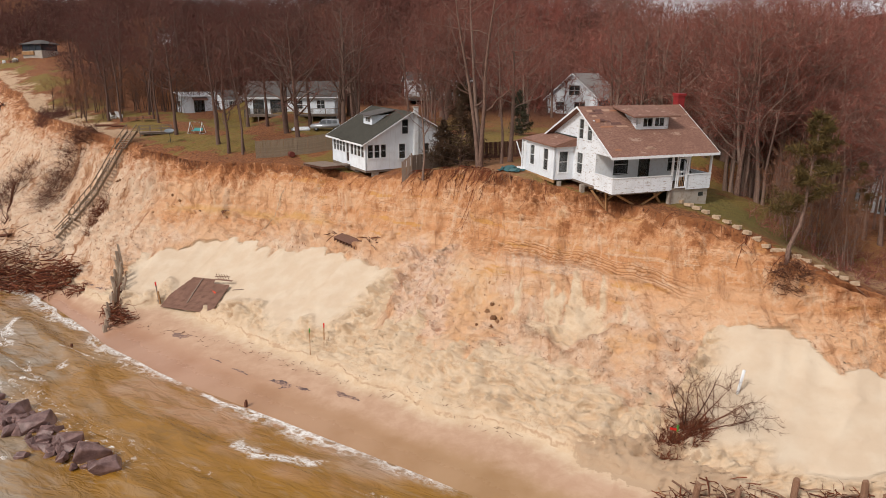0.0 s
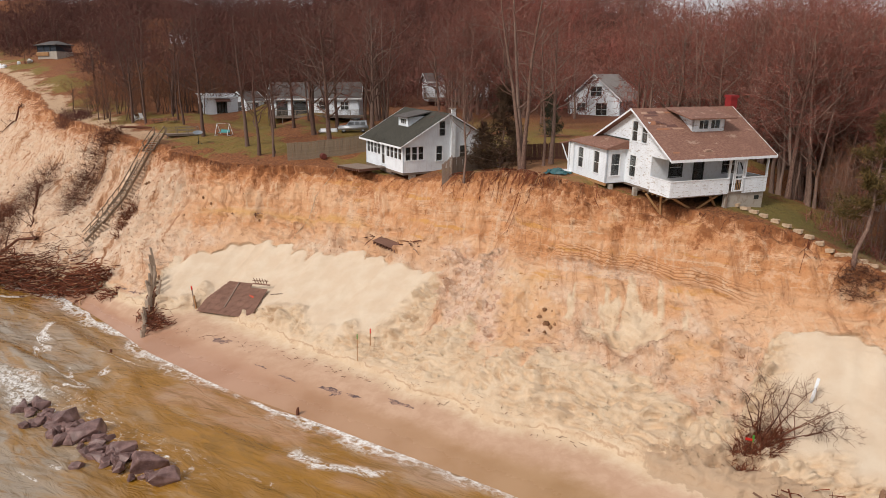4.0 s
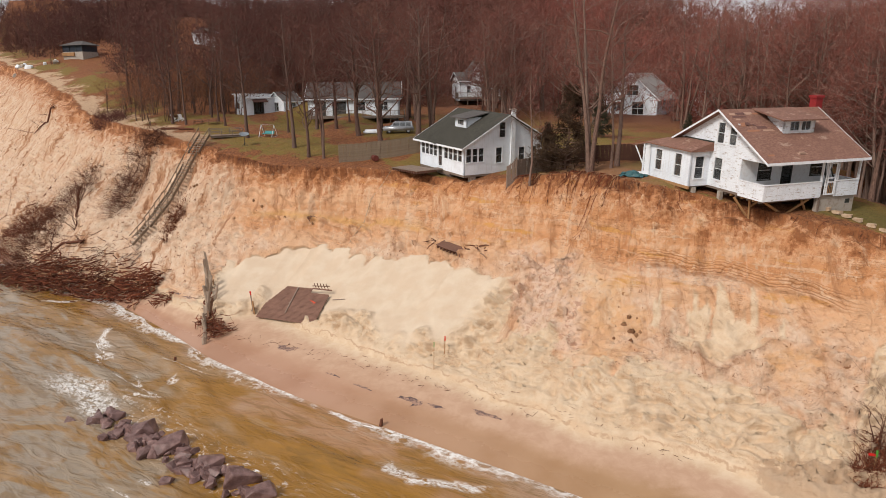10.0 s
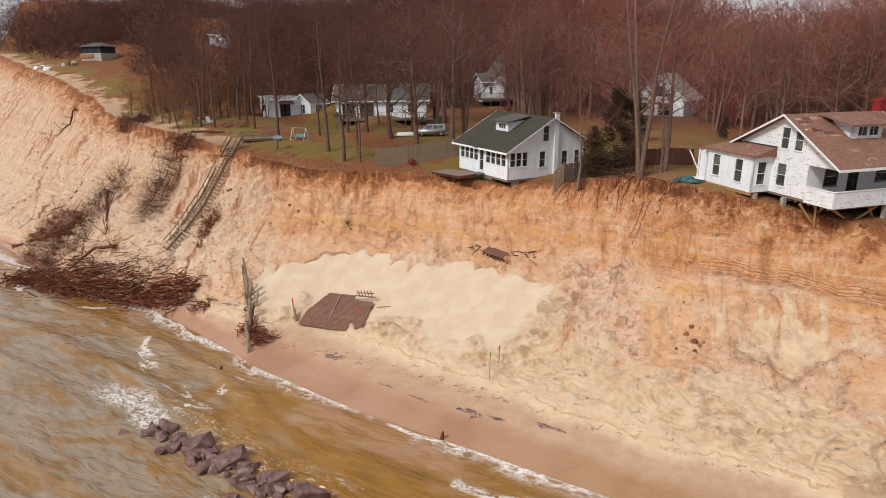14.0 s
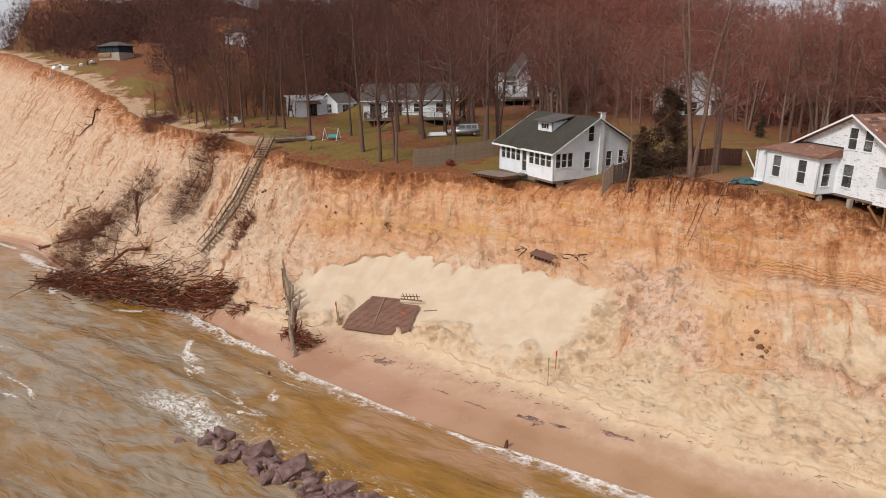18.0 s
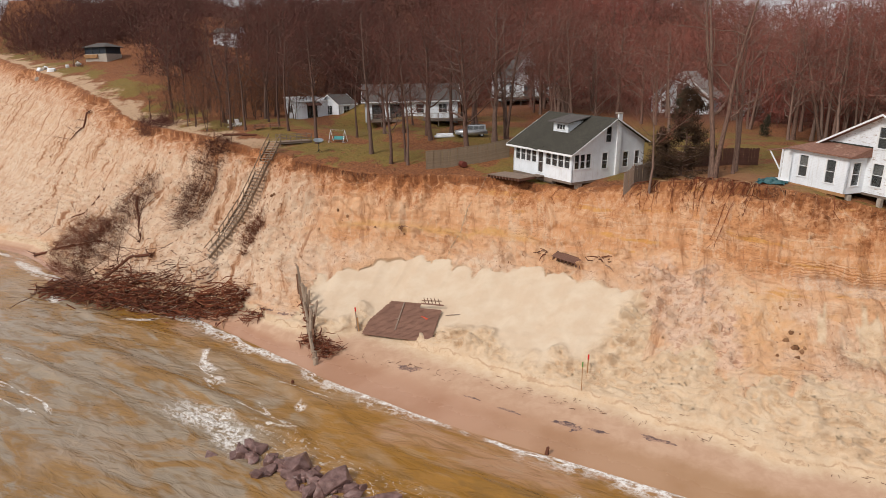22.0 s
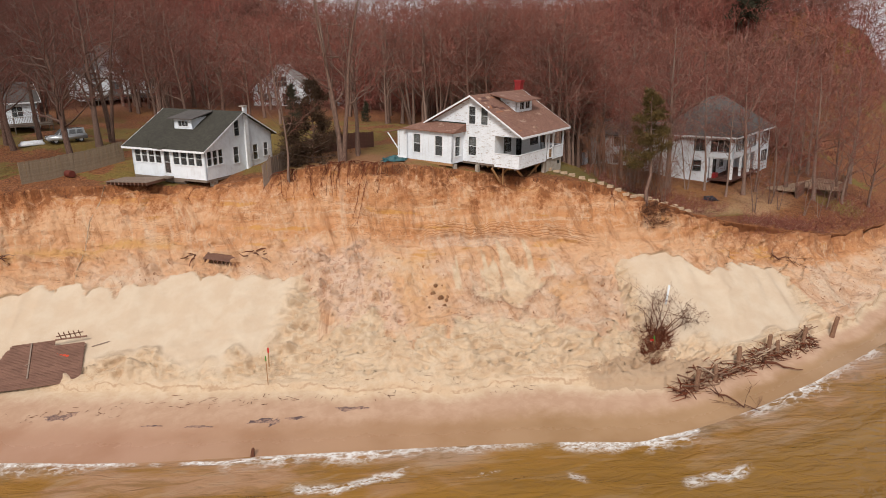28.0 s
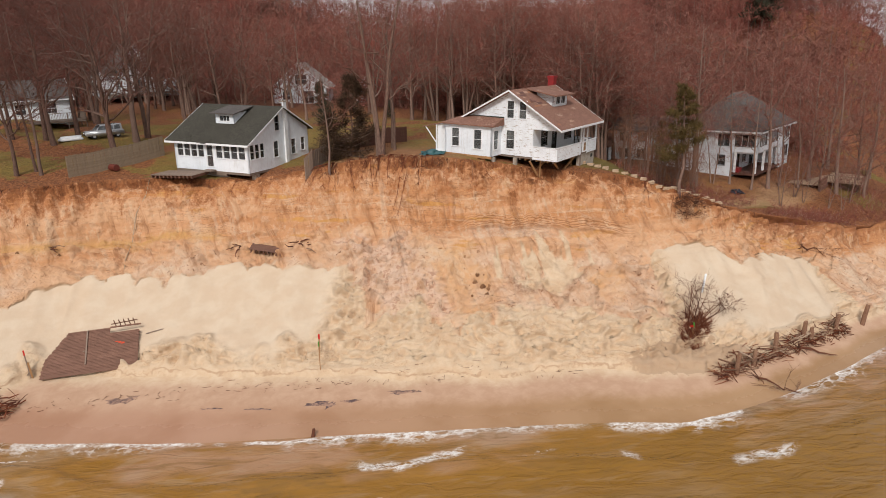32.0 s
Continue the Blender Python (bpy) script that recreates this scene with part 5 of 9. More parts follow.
# ---- red-roofed house, undercut ----
# own axes: x along the porch front, y into the house, z from the underside of its floor
def red_house():
    ang = 20.4
    h = thing("house", pose(14.12, 54.6, 16.5, 2.7, 0, ang), "white wooden house with worn red roof propped at bluff edge", "house")
    L, D, EV, RY, RZ, RB = 10.0, 10.4, 3.5, 5.3, 6.7, 3.98
    PD = 2.7                               # depth of the porch
    s = (RZ - EV) / RY
    line = lambda y: (EV + s * y if y <= RY else RZ - (RZ - RB) * (y - RY) / (D - RY)) - 0.15
    # gable wall on the porch side's end (faces -x)
    gable = Wall(h, (0, D), (0, -1), D - PD, 0.15)
    U = lambda y: D - y
    gable.window(U(5.75), U(4.8), 0.8, 2.65, curtain=0.5)
    gable.window(U(5.75), U(4.95), 3.9, 5.6)
    gable.window(U(4.35), U(3.55), 3.9, 5.6, curtain=0.9)
    gable.build(M_white_old, lambda u: line(D - u), (U(RY),))
    # the part of the gable above the open porch
    over = Wall(h, (0, PD), (0, -1), PD, 2.95)
    over.build(M_white_old, lambda u: max(line(PD - u), 2.96))
    # wall at the back of the porch (faces -y)
    inner = Wall(h, (0.16, PD), (1, 0), L - 0.16, 0.15)
    inner.window(1.75, 3.0, 1.1, 2.7, M_dark_trim, label="dark-framed porch window")
    inner.window(4.3, 5.25, 0.2, 2.75, M_dark_trim, name="door", label="dark front door behind a screen")
    inner.window(7.4, 9.0, 1.2, 2.6, M_dark_trim)
    inner.build(M_white_trim, lambda u: 3.3)
    rear = Wall(h, (L, D), (-1, 0), L, 0.15)
    rear.window(3, 4, 1, 2.4)
    rear.build(M_white_old, lambda u: RB - 0.15)
    east = Wall(h, (L, PD), (0, 1), D - PD, 0.15)
    east.window(1.2, 2.2, 0.9, 2.4)
    east.build(M_white_old, lambda u: line(u + PD), (RY - PD,))
    part("floor", made(block, 0.05, L - 0.05, 0.05, D, -0.05, 0.13), M_grey_wood, h)
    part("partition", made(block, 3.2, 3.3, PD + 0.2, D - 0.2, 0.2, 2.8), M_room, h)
    part("porch_ceiling", made(block, 0.2, L - 0.05, 0.05, PD - 0.02, 3.06, 3.12), M_white_trim, h)
    # porch: boarded parapet, posts, beam, screen door
    part("parapet", made(block, 0.0, 5.9, 0.0, 0.12, -0.06, 1.22), M_white_old, h, "boarded white porch parapet with flaking paint")
    part("parapet", made(block, 7.45, L, 0.0, 0.12, -0.06, 1.22), M_white_old, h)
    part("parapet", made(block, 0.0, 0.12, 0.125, PD - 0.003, -0.06, 1.22), M_white_old, h)
    part("parapet", made(block, L - 0.12, L, 0.125, PD, -0.06, 1.22), M_white_old, h)
    for a, b, y in ((0.0, 5.9, 0), (7.45, L, 0)):
        part("cap_rail", made(block, a - 0.03, b + 0.03, -0.05, 0.17, 1.221, 1.28), M_white_trim, h)
    part("cap_rail", made(block, -0.05, 0.17, 0.18, PD, 1.221, 1.28), M_white_trim, h)
    for x in (0.0, 5.85, 7.5, L - 0.16):
        if x:
            part("porch_post", made(block, x, x + 0.15, 0.0, 0.15, 1.28 if x in (L - 0.16,) else 0.0, 3.0), M_white_trim, h)
    part("porch_post", made(block, 6.35, 6.43, 0.02, 0.1, 0.1, 2.95), M_white_trim, h)
    part("porch_beam", made(block, 0.0, L, 0.0, 0.16, 3.0, 3.26), M_white_trim, h)
    part("porch_beam", made(block, L - 0.16, L, 0.165, PD, 3.0, 3.26), M_white_trim, h)
    door = bmesh.new()
    for x in (6.5, 7.3):
        block(door, x, x + 0.12, 0.01, 0.06, 0.1, 2.75)
    for z in (0.1, 1.1, 1.45, 2.63):
        block(door, 6.62, 7.3, 0.012, 0.058, z, z + 0.12)
    screen = part("screen_door", door, M_white_trim, h, "white screen door frame")
    for k in range(3):
        part("baluster", made(block, 6.75 + k * 0.18, 6.79 + k * 0.18, 0.02, 0.05, 0.22, 1.1), M_new_wood, screen)
    # a bracing frame of dark timbers seen through the porch
    for a, b in (((8.1, 1.9, 2.6), (8.7, 1.9, 0.2)), ((8.7, 1.9, 2.2), (9.7, 1.9, 0.5))):
        part("brace", made(beam, a, b, 0.06, 0.1), M_dark_trim, h)
    # roof
    o, r, ob = 0.62, 0.65, 0.5
    e_ = 0.12                              # the roof ends flush with the far gable
    s2 = (RZ - RB) / (D - RY)
    front = [(-r, -o, EV - o * s), (L + e_, -o, EV - o * s), (L + e_, RY, RZ), (-r, RY, RZ)]
    part("roof", made(slab, front, 0.16), M_red_roof, h, "worn red shingle slope with bare patches")
    part("roof", made(slab, [(-r, RY + 0.01, RZ), (L + e_, RY + 0.01, RZ), (L + e_, D + ob, RB - ob * s2), (-r, D + ob, RB - ob * s2)], 0.16), M_red_roof, h)
    for x in (-r - 0.03, L + e_):
        part("bargeboard", made(slab, [(x, -o, EV - o * s + 0.02), (x + 0.03, -o, EV - o * s + 0.02), (x + 0.03, RY, RZ + 0.02), (x, RY, RZ + 0.02)], 0.17), M_white_trim, h)
        part("bargeboard", made(slab, [(x, RY, RZ + 0.02), (x + 0.03, RY, RZ + 0.02), (x + 0.03, D + ob, RB + 0.02 - ob * s2), (x, D + ob, RB + 0.02 - ob * s2)], 0.17), M_white_trim, h)
    part("fascia", made(block, -r, L + e_, -o - 0.03, -o, EV - o * s - 0.2, EV - o * s + 0.015), M_white_trim, h)
    # bare patches where shingles are gone
    rng = random.Random(11)
    bare_wood, dark_felt, rusty = (plain_material(n, c, 0.9) for n, c in (("bare_sheathing", (0.50, 0.31, 0.22)), ("torn_felt", (0.17, 0.085, 0.07)), ("rusty_underlay", (0.40, 0.18, 0.10))))
    for k in range(16):
        x, y = rng.uniform(-0.2, 3.4), rng.choice([0.1, 2.7, 3.0, 3.3, 3.5, 4.0, 4.3, 4.6])
        w, d = rng.uniform(0.5, 1.5), rng.uniform(0.12, 0.3)
        z = EV + s * y + 0.012
        part("bare_patch", made(slab, [(x, y, z), (x + w, y, z), (x + w * 0.9, y + d, z + s * d), (x + 0.1, y + d, z + s * d)], 0.01), (bare_wood, dark_felt, rusty)[k % 3], h, "bare sheathing where shingles are gone")
    # dormer with a pair of windows
    x0, x1, y0 = 3.55, 6.8, 2.35
    z0 = EV + s * y0
    face = Wall(h, (x0, y0), (1, 0), x1 - x0, z0 - 0.1)
    face.window(0.6, 1.6, z0 + 0.22, z0 + 0.95, across=2, down=1, frame=0.07)
    face.window(1.8, 2.8, z0 + 0.22, z0 + 0.95, across=2, down=1, frame=0.07)
    face.build(M_white_old, lambda u: z0 + 1.18)
    run = 1.9
    for x in (x0, x1 - 0.1):
        low = [(x, y0, z0 - 0.1), (x + 0.1, y0, z0 - 0.1), (x + 0.1, y0 + run, z0 + s * run - 0.1), (x, y0 + run, z0 + s * run - 0.1)]
        part("dormer_cheek", made(hexa, low + [(x, y0, z0 + 1.18), (x + 0.1, y0, z0 + 1.18), (x + 0.1, y0 + run, z0 + s * run + 0.25), (x, y0 + run, z0 + s * run + 0.25)]), M_white_old, h)
    part("dormer_roof", made(slab, [(x0 - 0.75, y0 - 0.6, z0 + 1.18), (x1 + 0.75, y0 - 0.6, z0 + 1.18), (x1 + 0.5, RY + 0.03, RZ + 0.02), (x0 - 0.75, RY + 0.03, RZ + 0.02)], 0.12), M_red_roof, h)
    # chimney: red painted, with a flared cap
    part("chimney", made(block, L + 0.16, L + 0.9, RY + 0.3, RY + 1.0, -0.6, RZ + 0.72), M_brick_red, h, "red painted brick chimney")
    part("chimney_cap", made(block, L + 0.08, L + 0.98, RY + 0.22, RY + 1.08, RZ + 0.72, RZ + 0.95), M_brick_red, h)
    # annex on the gable side, with its flat hipped roof
    ax, ay0, ay1, ah = -1.95, 6.35, 12.0, 3.1
    a1 = Wall(h, (ax, ay1), (0, -1), ay1 - ay0, 0.1)
    a1.window(0.85, 1.75, 0.85, 2.7, curtain=0.55)
    a1.window(3.55, 4.45, 0.75, 2.7)
    a1.build(M_white_new, lambda u: ah)
    a2 = Wall(h, (ax, ay0), (1, 0), -ax, 0.1)
    a2.window(0.45, 1.35, 0.75, 2.65)
    a2.build(M_white_new, lambda u: ah)
    a3 = Wall(h, (2.0, ay1), (-1, 0), 2.0 - ax, 0.1)
    a3.build(M_white_new, lambda u: ah)
    a4 = Wall(h, (2.0, D), (0, 1), ay1 - D, 0.1)
    a4.build(M_white_new, lambda u: ah)
    part("annex_floor", made(block, ax + 0.17, 0, ay0 + 0.17, ay1 - 0.17, 0.0, 0.1), M_grey_wood, h)
    part("annex_roof", made(hexa, [(ax - 0.35, ay0 - 0.35, ah), (2.2, ay0 - 0.35, ah + 0.02), (2.2, ay1 + 0.35, ah + 0.02), (ax - 0.35, ay1 + 0.35, ah),
                                   (ax - 0.35, ay0 - 0.35, ah + 0.12), (0.0, ay0 - 0.30, ah + 0.75), (0.0, ay1 - 1.2, ah + 0.8), (ax - 0.35, ay1 + 0.35, ah + 0.12)]), M_red_roof, h, "low red roof of the annex")
    part("flashing", made(block, -0.06, -0.003, ay0 - 0.3, ay0 + 3.4, ah + 0.72, ah + 0.86), M_dark_trim, h)
    part("sill_beam", made(block, ax - 0.04, ax + 0.1, ay0, ay1 + 0.4, -0.16, 0.095), M_new_wood, h, "new pale timber sill beam")
    # canopy over the side door, with a brace
    part("canopy", made(slab, [(ax + 0.1, ay1 + 0.36, ah + 0.1), (ax + 0.1, ay1 + 3.0, ah - 0.5), (2.0, ay1 + 3.0, ah - 0.5), (2.0, ay1 + 0.36, ah + 0.1)], 0.12), M_red_roof, h)
    part("canopy_post", made(block, ax + 0.15, ax + 0.27, ay1 + 1.2, ay1 + 1.32, 0.1, ah - 0.16), M_white_trim, h)
    part("canopy_brace", made(beam, (ax + 0.2, ay1 + 1.25, 0.9), (ax + 0.2, ay1 + 2.7, ah - 0.52), 0.08, 0.1), M_white_trim, h)
    part("side_panel", made(block, ax + 0.3, ax + 0.36, ay1 + 0.02, ay1 + 1.2, 0.1, ah - 0.1), M_white_trim, h)
    part("landing", made(block, ax, 1.0, ay1 + 0.05, ay1 + 2.0, -0.12, 0.09), M_white_trim, h)
    # supports: block piers, props and joists below the hanging floor
    part("foundation", made(block, 5.9, L - 0.05, 0.15, 0.45, -1.9, -0.06), M_block, h, "concrete block foundation")
    part("foundation", made(block, L - 0.4, L - 0.06, 0.46, D, -1.9, -0.06), M_block, h)
    part("vent", made(block, 9.0, 9.5, 0.135, 0.149, -0.75, -0.4), M_dark_trim, h, "dark foundation vent")
    part("pier", made(block, ax + 0.45, ax + 0.8, ay0 - 0.05, ay0 + 0.3, -0.9, -0.02), M_block, h)
    part("pier", made(block, -0.17, 0.17, 4.45, 4.79, -1.1, -0.06), M_block, h)
    part("foundation", made(block, ax + 0.25, ax + 0.6, ay0 + 2.4, ay1, -1.0, -0.17), M_block, h)
    for k in range(7):
        y = 0.4 + k * 0.62
        part("joist", made(block, 0.05, 5.6, y, y + 0.06, -0.26, -0.06), M_new_wood if k % 2 else M_grey_wood, h)
    for a, b in (((0.9, 0.7, -0.25), (4.2, 1.4, -1.9)), ((5.2, 0.4, -0.25), (3.0, 1.0, -1.8)), ((-0.1, 2.9, -0.25), (1.2, 2.6, -1.9)), ((0.9, 2.2, -0.2), (1.3, 2.4, -2.6)), ((2.2, 2.0, -0.2), (1.2, 3.0, -1.5)), ((4.6, 0.5, -0.3), (5.6, 0.9, -1.3))):
        part("prop", made(beam, a, b, 0.14, 0.16), M_new_wood, h, "raw timber prop")
    part("prop", made(beam, (6.05, 0.08, -0.05), (6.05, 0.1, -1.8), 0.12, 0.12), M_grey_wood, h)
    part("prop", made(beam, (ax - 0.05, 8.0, -0.02), (ax - 0.55, 7.7, -3.0), 0.1, 0.1), M_new_wood, h)
    return h


red_house()
# ---- houses further back ----
def gable_house(name, m, label, L, D, eave, rise, walls, roof, front=(), left=(), over=0.5, base=-0.8, right=()):
    """A house with its ridge along x; windows as (wall place, width, sill, head) on the front (-y) and on the left end (-x)."""
    h = thing(name, m, label, "house")
    top = lambda u: eave + rise * (1 - abs(u - D / 2) / (D / 2)) - 0.12
    f = Wall(h, (0, 0), (1, 0), L, base)
    for u, w, z0, z1 in front:
        f.window(u, u + w, z0, z1, M_white_trim if z0 > 0.3 else M_dark_trim, across=2 if w > 1.2 else 1, name="window" if z0 > 0.3 else "glass_door")
    f.build(walls, lambda u: eave - 0.1)
    e = Wall(h, (0, D), (0, -1), D, base)
    for u, w, z0, z1 in left:
        e.window(u, u + w, z0, z1, across=2 if w > 1.2 else 1)
    e.build(walls, lambda u: top(u), (D / 2,))
    b = Wall(h, (L, D), (-1, 0), L, base)
    b.build(walls, lambda u: eave - 0.1)
    r = Wall(h, (L, 0), (0, 1), D, base)
    for u, w, z0, z1 in right:
        r.window(u, u + w, z0, z1)
    r.build(walls, lambda u: top(u), (D / 2,))
    part("floor", made(block, 0.17, L - 0.17, 0.17, D - 0.17, -0.1, 0.02), M_room, h)
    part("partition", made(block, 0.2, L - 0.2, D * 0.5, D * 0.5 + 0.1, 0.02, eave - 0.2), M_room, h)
    s = rise / (D / 2)
    z = eave - over * s
    part("roof", made(slab, [(-over, -over, z), (L + over, -over, z), (L + over, D / 2, eave + rise), (-over, D / 2, eave + rise)], 0.15), roof, h)
    part("roof", made(slab, [(-over, D / 2 + 0.01, eave + rise), (L + over, D / 2 + 0.01, eave + rise), (L + over, D + over, z), (-over, D + over, z)], 0.15), roof, h)
    for x in (-over - 0.03, L + over):
        part("bargeboard", made(slab, [(x, -over, z + 0.02), (x + 0.03, -over, z + 0.02), (x + 0.03, D / 2, eave + rise + 0.02), (x, D / 2, eave + rise + 0.02)], 0.25), M_white_trim, h)
        part("bargeboard", made(slab, [(x, D / 2, eave + rise + 0.02), (x + 0.03, D / 2, eave + rise + 0.02), (x + 0.03, D + over, z + 0.02), (x, D + over, z + 0.02)], 0.25), M_white_trim, h)
    part("fascia", made(block, -over, L + over, -over - 0.03, -over, z - 0.17, z + 0.012), M_white_trim, h)
    return h


def raised_deck(h, x0, x1, y0, y1, z, drop, rail=0.95, material=None, sides=("front", "left", "right"), spacing=0.18):
    """A wooden deck on posts with a baluster rail, as parts of a house."""
    mat = material or M_grey_wood
    n = int((y1 - y0) / 0.145)
    for k in range(n):
        part("deck_board", made(block, x0, x1, y0 + k * 0.145, y0 + k * 0.145 + 0.138, z - 0.04, z), mat, h)
    for y in (y0 + 0.02, y1 - 0.08):
        part("joist", made(block, x0, x1, y, y + 0.06, z - 0.26, z - 0.045), mat, h)
    nx = max(2, int((x1 - x0) / 1.9) + 1)
    runs = []
    if "front" in sides:
        runs.append(((x0, y0), (x1, y0)))
    if "left" in sides:
        runs.append(((x0, y0), (x0, y1)))
    if "right" in sides:
        runs.append(((x1, y0), (x1, y1)))
    for (ax, ay), (bx, by) in runs:
        ln = math.hypot(bx - ax, by - ay)
        part("handrail", made(beam, (ax, ay, z + rail), (bx, by, z + rail), 0.1, 0.06), mat, h)
        part("bottom_rail", made(beam, (ax, ay, z + 0.12), (bx, by, z + 0.12), 0.05, 0.07), mat, h)
        bal = bmesh.new()
        for k in range(1, int(ln / spacing)):
            f = k * spacing / ln
            x, y = ax + (bx - ax) * f, ay + (by - ay) * f
            block(bal, x - 0.018, x + 0.018, y - 0.018, y + 0.018, z + 0.15, z + rail - 0.03)
        part("balusters", bal, mat, h)
        count = max(2, int(ln / 1.9) + 1)
        for k in range(count):
            f = k / (count - 1)
            x, y = ax + (bx - ax) * f, ay + (by - ay) * f
            part("post", made(block, x - 0.05, x + 0.05, y - 0.05, y + 0.05, z - drop, z + rail - 0.03), mat, h)


def at_ground(x, y, turn=0, up=0.0):
    return pose(x, y, lie(x, y) + up, 0, 0, turn)


# long white house with a raised deck, and its garden shed
ranch = gable_house("bungalow", pose(-35.9, 120.6, 19.9, 0, 0, 3) @ Matrix.Scale(1.09, 4), "long white bungalow with grey roof and raised timber deck", 14.5, 8.0, 3.0, 2.3, M_white_new, M_grey_roof,
                    front=((1.2, 1.6, 0.1, 2.2), (4.0, 2.0, 0.1, 2.2), (8.0, 1.2, 0.9, 2.2), (11.5, 1.3, 0.9, 2.2)), left=((3.2, 1.2, 1.0, 2.2),), right=((2.0, 1.0, 0.9, 2.2), (4.6, 1.0, 0.9, 2.2)))
raised_deck(ranch, 0.5, 15.5, -3.6, -0.1, 0.05, 2.2)
gable_house("bungalow_wing", pose(-40.6, 122.8, 20.0, 0, 0, 48), "low white wing with a gable beside the bungalow", 3.6, 5.2, 2.6, 1.5, M_white_new, M_grey_roof,
            front=((1.0, 1.4, 0.9, 2.1),), left=((1.6, 1.8, 0.7, 2.2),), over=0.35)


def garden_shed():
    h = thing("shed", pose(-47.6, 121.5, 20.25, 0, 0, 36), "small white garden building with a lean-to roof and dark doorway", "shed")
    L, D = 6.2, 4.6
    f = Wall(h, (0, 0), (1, 0), L, -0.5)
    f.window(2.0, 3.7, 0.05, 2.1, M_dark_trim, across=2, down=1, name="glass_door", label="dark double doorway")
    f.build(M_white_new, lambda u: 2.75)
    e = Wall(h, (0, D), (0, -1), D, -0.5)
    e.window(1.2, 2.6, 1.0, 1.9, M_dark_trim, across=2, down=1)
    e.build(M_white_new, lambda u: 3.35 - 0.6 * u / D)
    Wall(h, (L, D), (-1, 0), L, -0.5).build(M_white_new, lambda u: 3.35)
    Wall(h, (L, 0), (0, 1), D, -0.5).build(M_white_new, lambda u: 2.75 + 0.6 * u / D)
    part("floor", made(block, 0.2, L - 0.2, 0.2, D - 0.2, -0.1, 0.0), M_room, h)
    part("roof", made(slab, [(-0.3, -0.3, 2.86), (L + 0.3, -0.3, 2.86), (L + 0.3, D + 0.3, 3.56), (-0.3, D + 0.3, 3.56)], 0.12), M_white_trim, h, "pale flat roof edge")
    part("awning", made(slab, [(1.6, -1.1, 2.15), (4.3, -1.1, 2.15), (4.3, -0.02, 2.6), (1.6, -0.02, 2.6)], 0.07), M_red_fence, h, "brown awning over the doorway")


garden_shed()

# tall gabled house on the rise behind
tall = gable_house("gabled_house", pose(-9.0, 158.0, 22.0, 0, 0, 12) @ Matrix.Scale(1.12, 4), "pale two-storey gabled house with a timber deck", 13.0, 8.0, 3.4, 1.6, M_white_new, M_grey_roof,
                   front=((1.4, 1.3, 0.9, 2.2), (8.3, 1.3, 0.9, 2.2), (10.8, 1.0, 0.9, 2.2)), left=((3, 1.2, 1, 2.2),))
raised_deck(tall, -1.0, 13.0, -2.6, -0.1, 0.0, 2.4)


def front_gable():
    """The tall cross gable with a big upper window."""
    w = Wall(tall, (2.2, -0.4), (1, 0), 6.4, -0.8)
    w.window(2.4, 4.0, 4.3, 6.0, M_dark_trim, across=2)
    w.window(2.3, 4.2, 0.05, 2.3, M_dark_trim, across=2, down=1, name="glass_door")
    w.build(M_white_new, lambda u: 4.6 + 4.2 * (1 - abs(u - 3.2) / 3.2) - 0.1, (3.2,))
    Wall(tall, (2.2, 4.0), (0, -1), 4.4, -0.8).build(M_white_new, lambda u: 4.5)
    Wall(tall, (8.6, -0.4), (0, 1), 4.4, -0.8).build(M_white_new, lambda u: 4.5)
    for a, b in ((1.8, 5.4), (9.0, 5.41)):
        part("roof", made(slab, [(a, -0.9, 4.15), (b, -0.9, 8.85), (b, 7.0, 8.85), (a, 7.0, 4.15)], 0.14), M_grey_roof, tall)
        part("bargeboard", made(slab, [(a, -0.93, 4.17), (b, -0.93, 8.87), (b, -0.9, 8.87), (a, -0.9, 4.17)], 0.25), M_white_trim, tall)


front_gable()

# grey gabled house among the trees, its gable towards the lake
grey = gable_house("grey_house", pose(31.6, 143.0, 18.2, 0, 0, 59) @ Matrix.Scale(1.28, 4), "pale grey gabled house half hidden by trees", 12.0, 9.0, 3.0, 3.9, M_white_new, M_pale_roof,
                   front=((3.0, 1.2, 0.9, 2.2),), left=((1.6, 1.5, 0.9, 2.2), (4.9, 1.9, 0.2, 2.2), (3.9, 1.9, 3.3, 4.9)))
gable_house("porch_wing", pose(41.5, 137.5, 18.3, 0, 0, 59) @ Matrix.Scale(1.3, 4), "small white gabled porch of the grey house", 2.6, 4.0, 2.5, 1.7, M_white_new, M_pale_roof, left=((1.4, 1.0, 0.9, 2.1),), over=0.3)
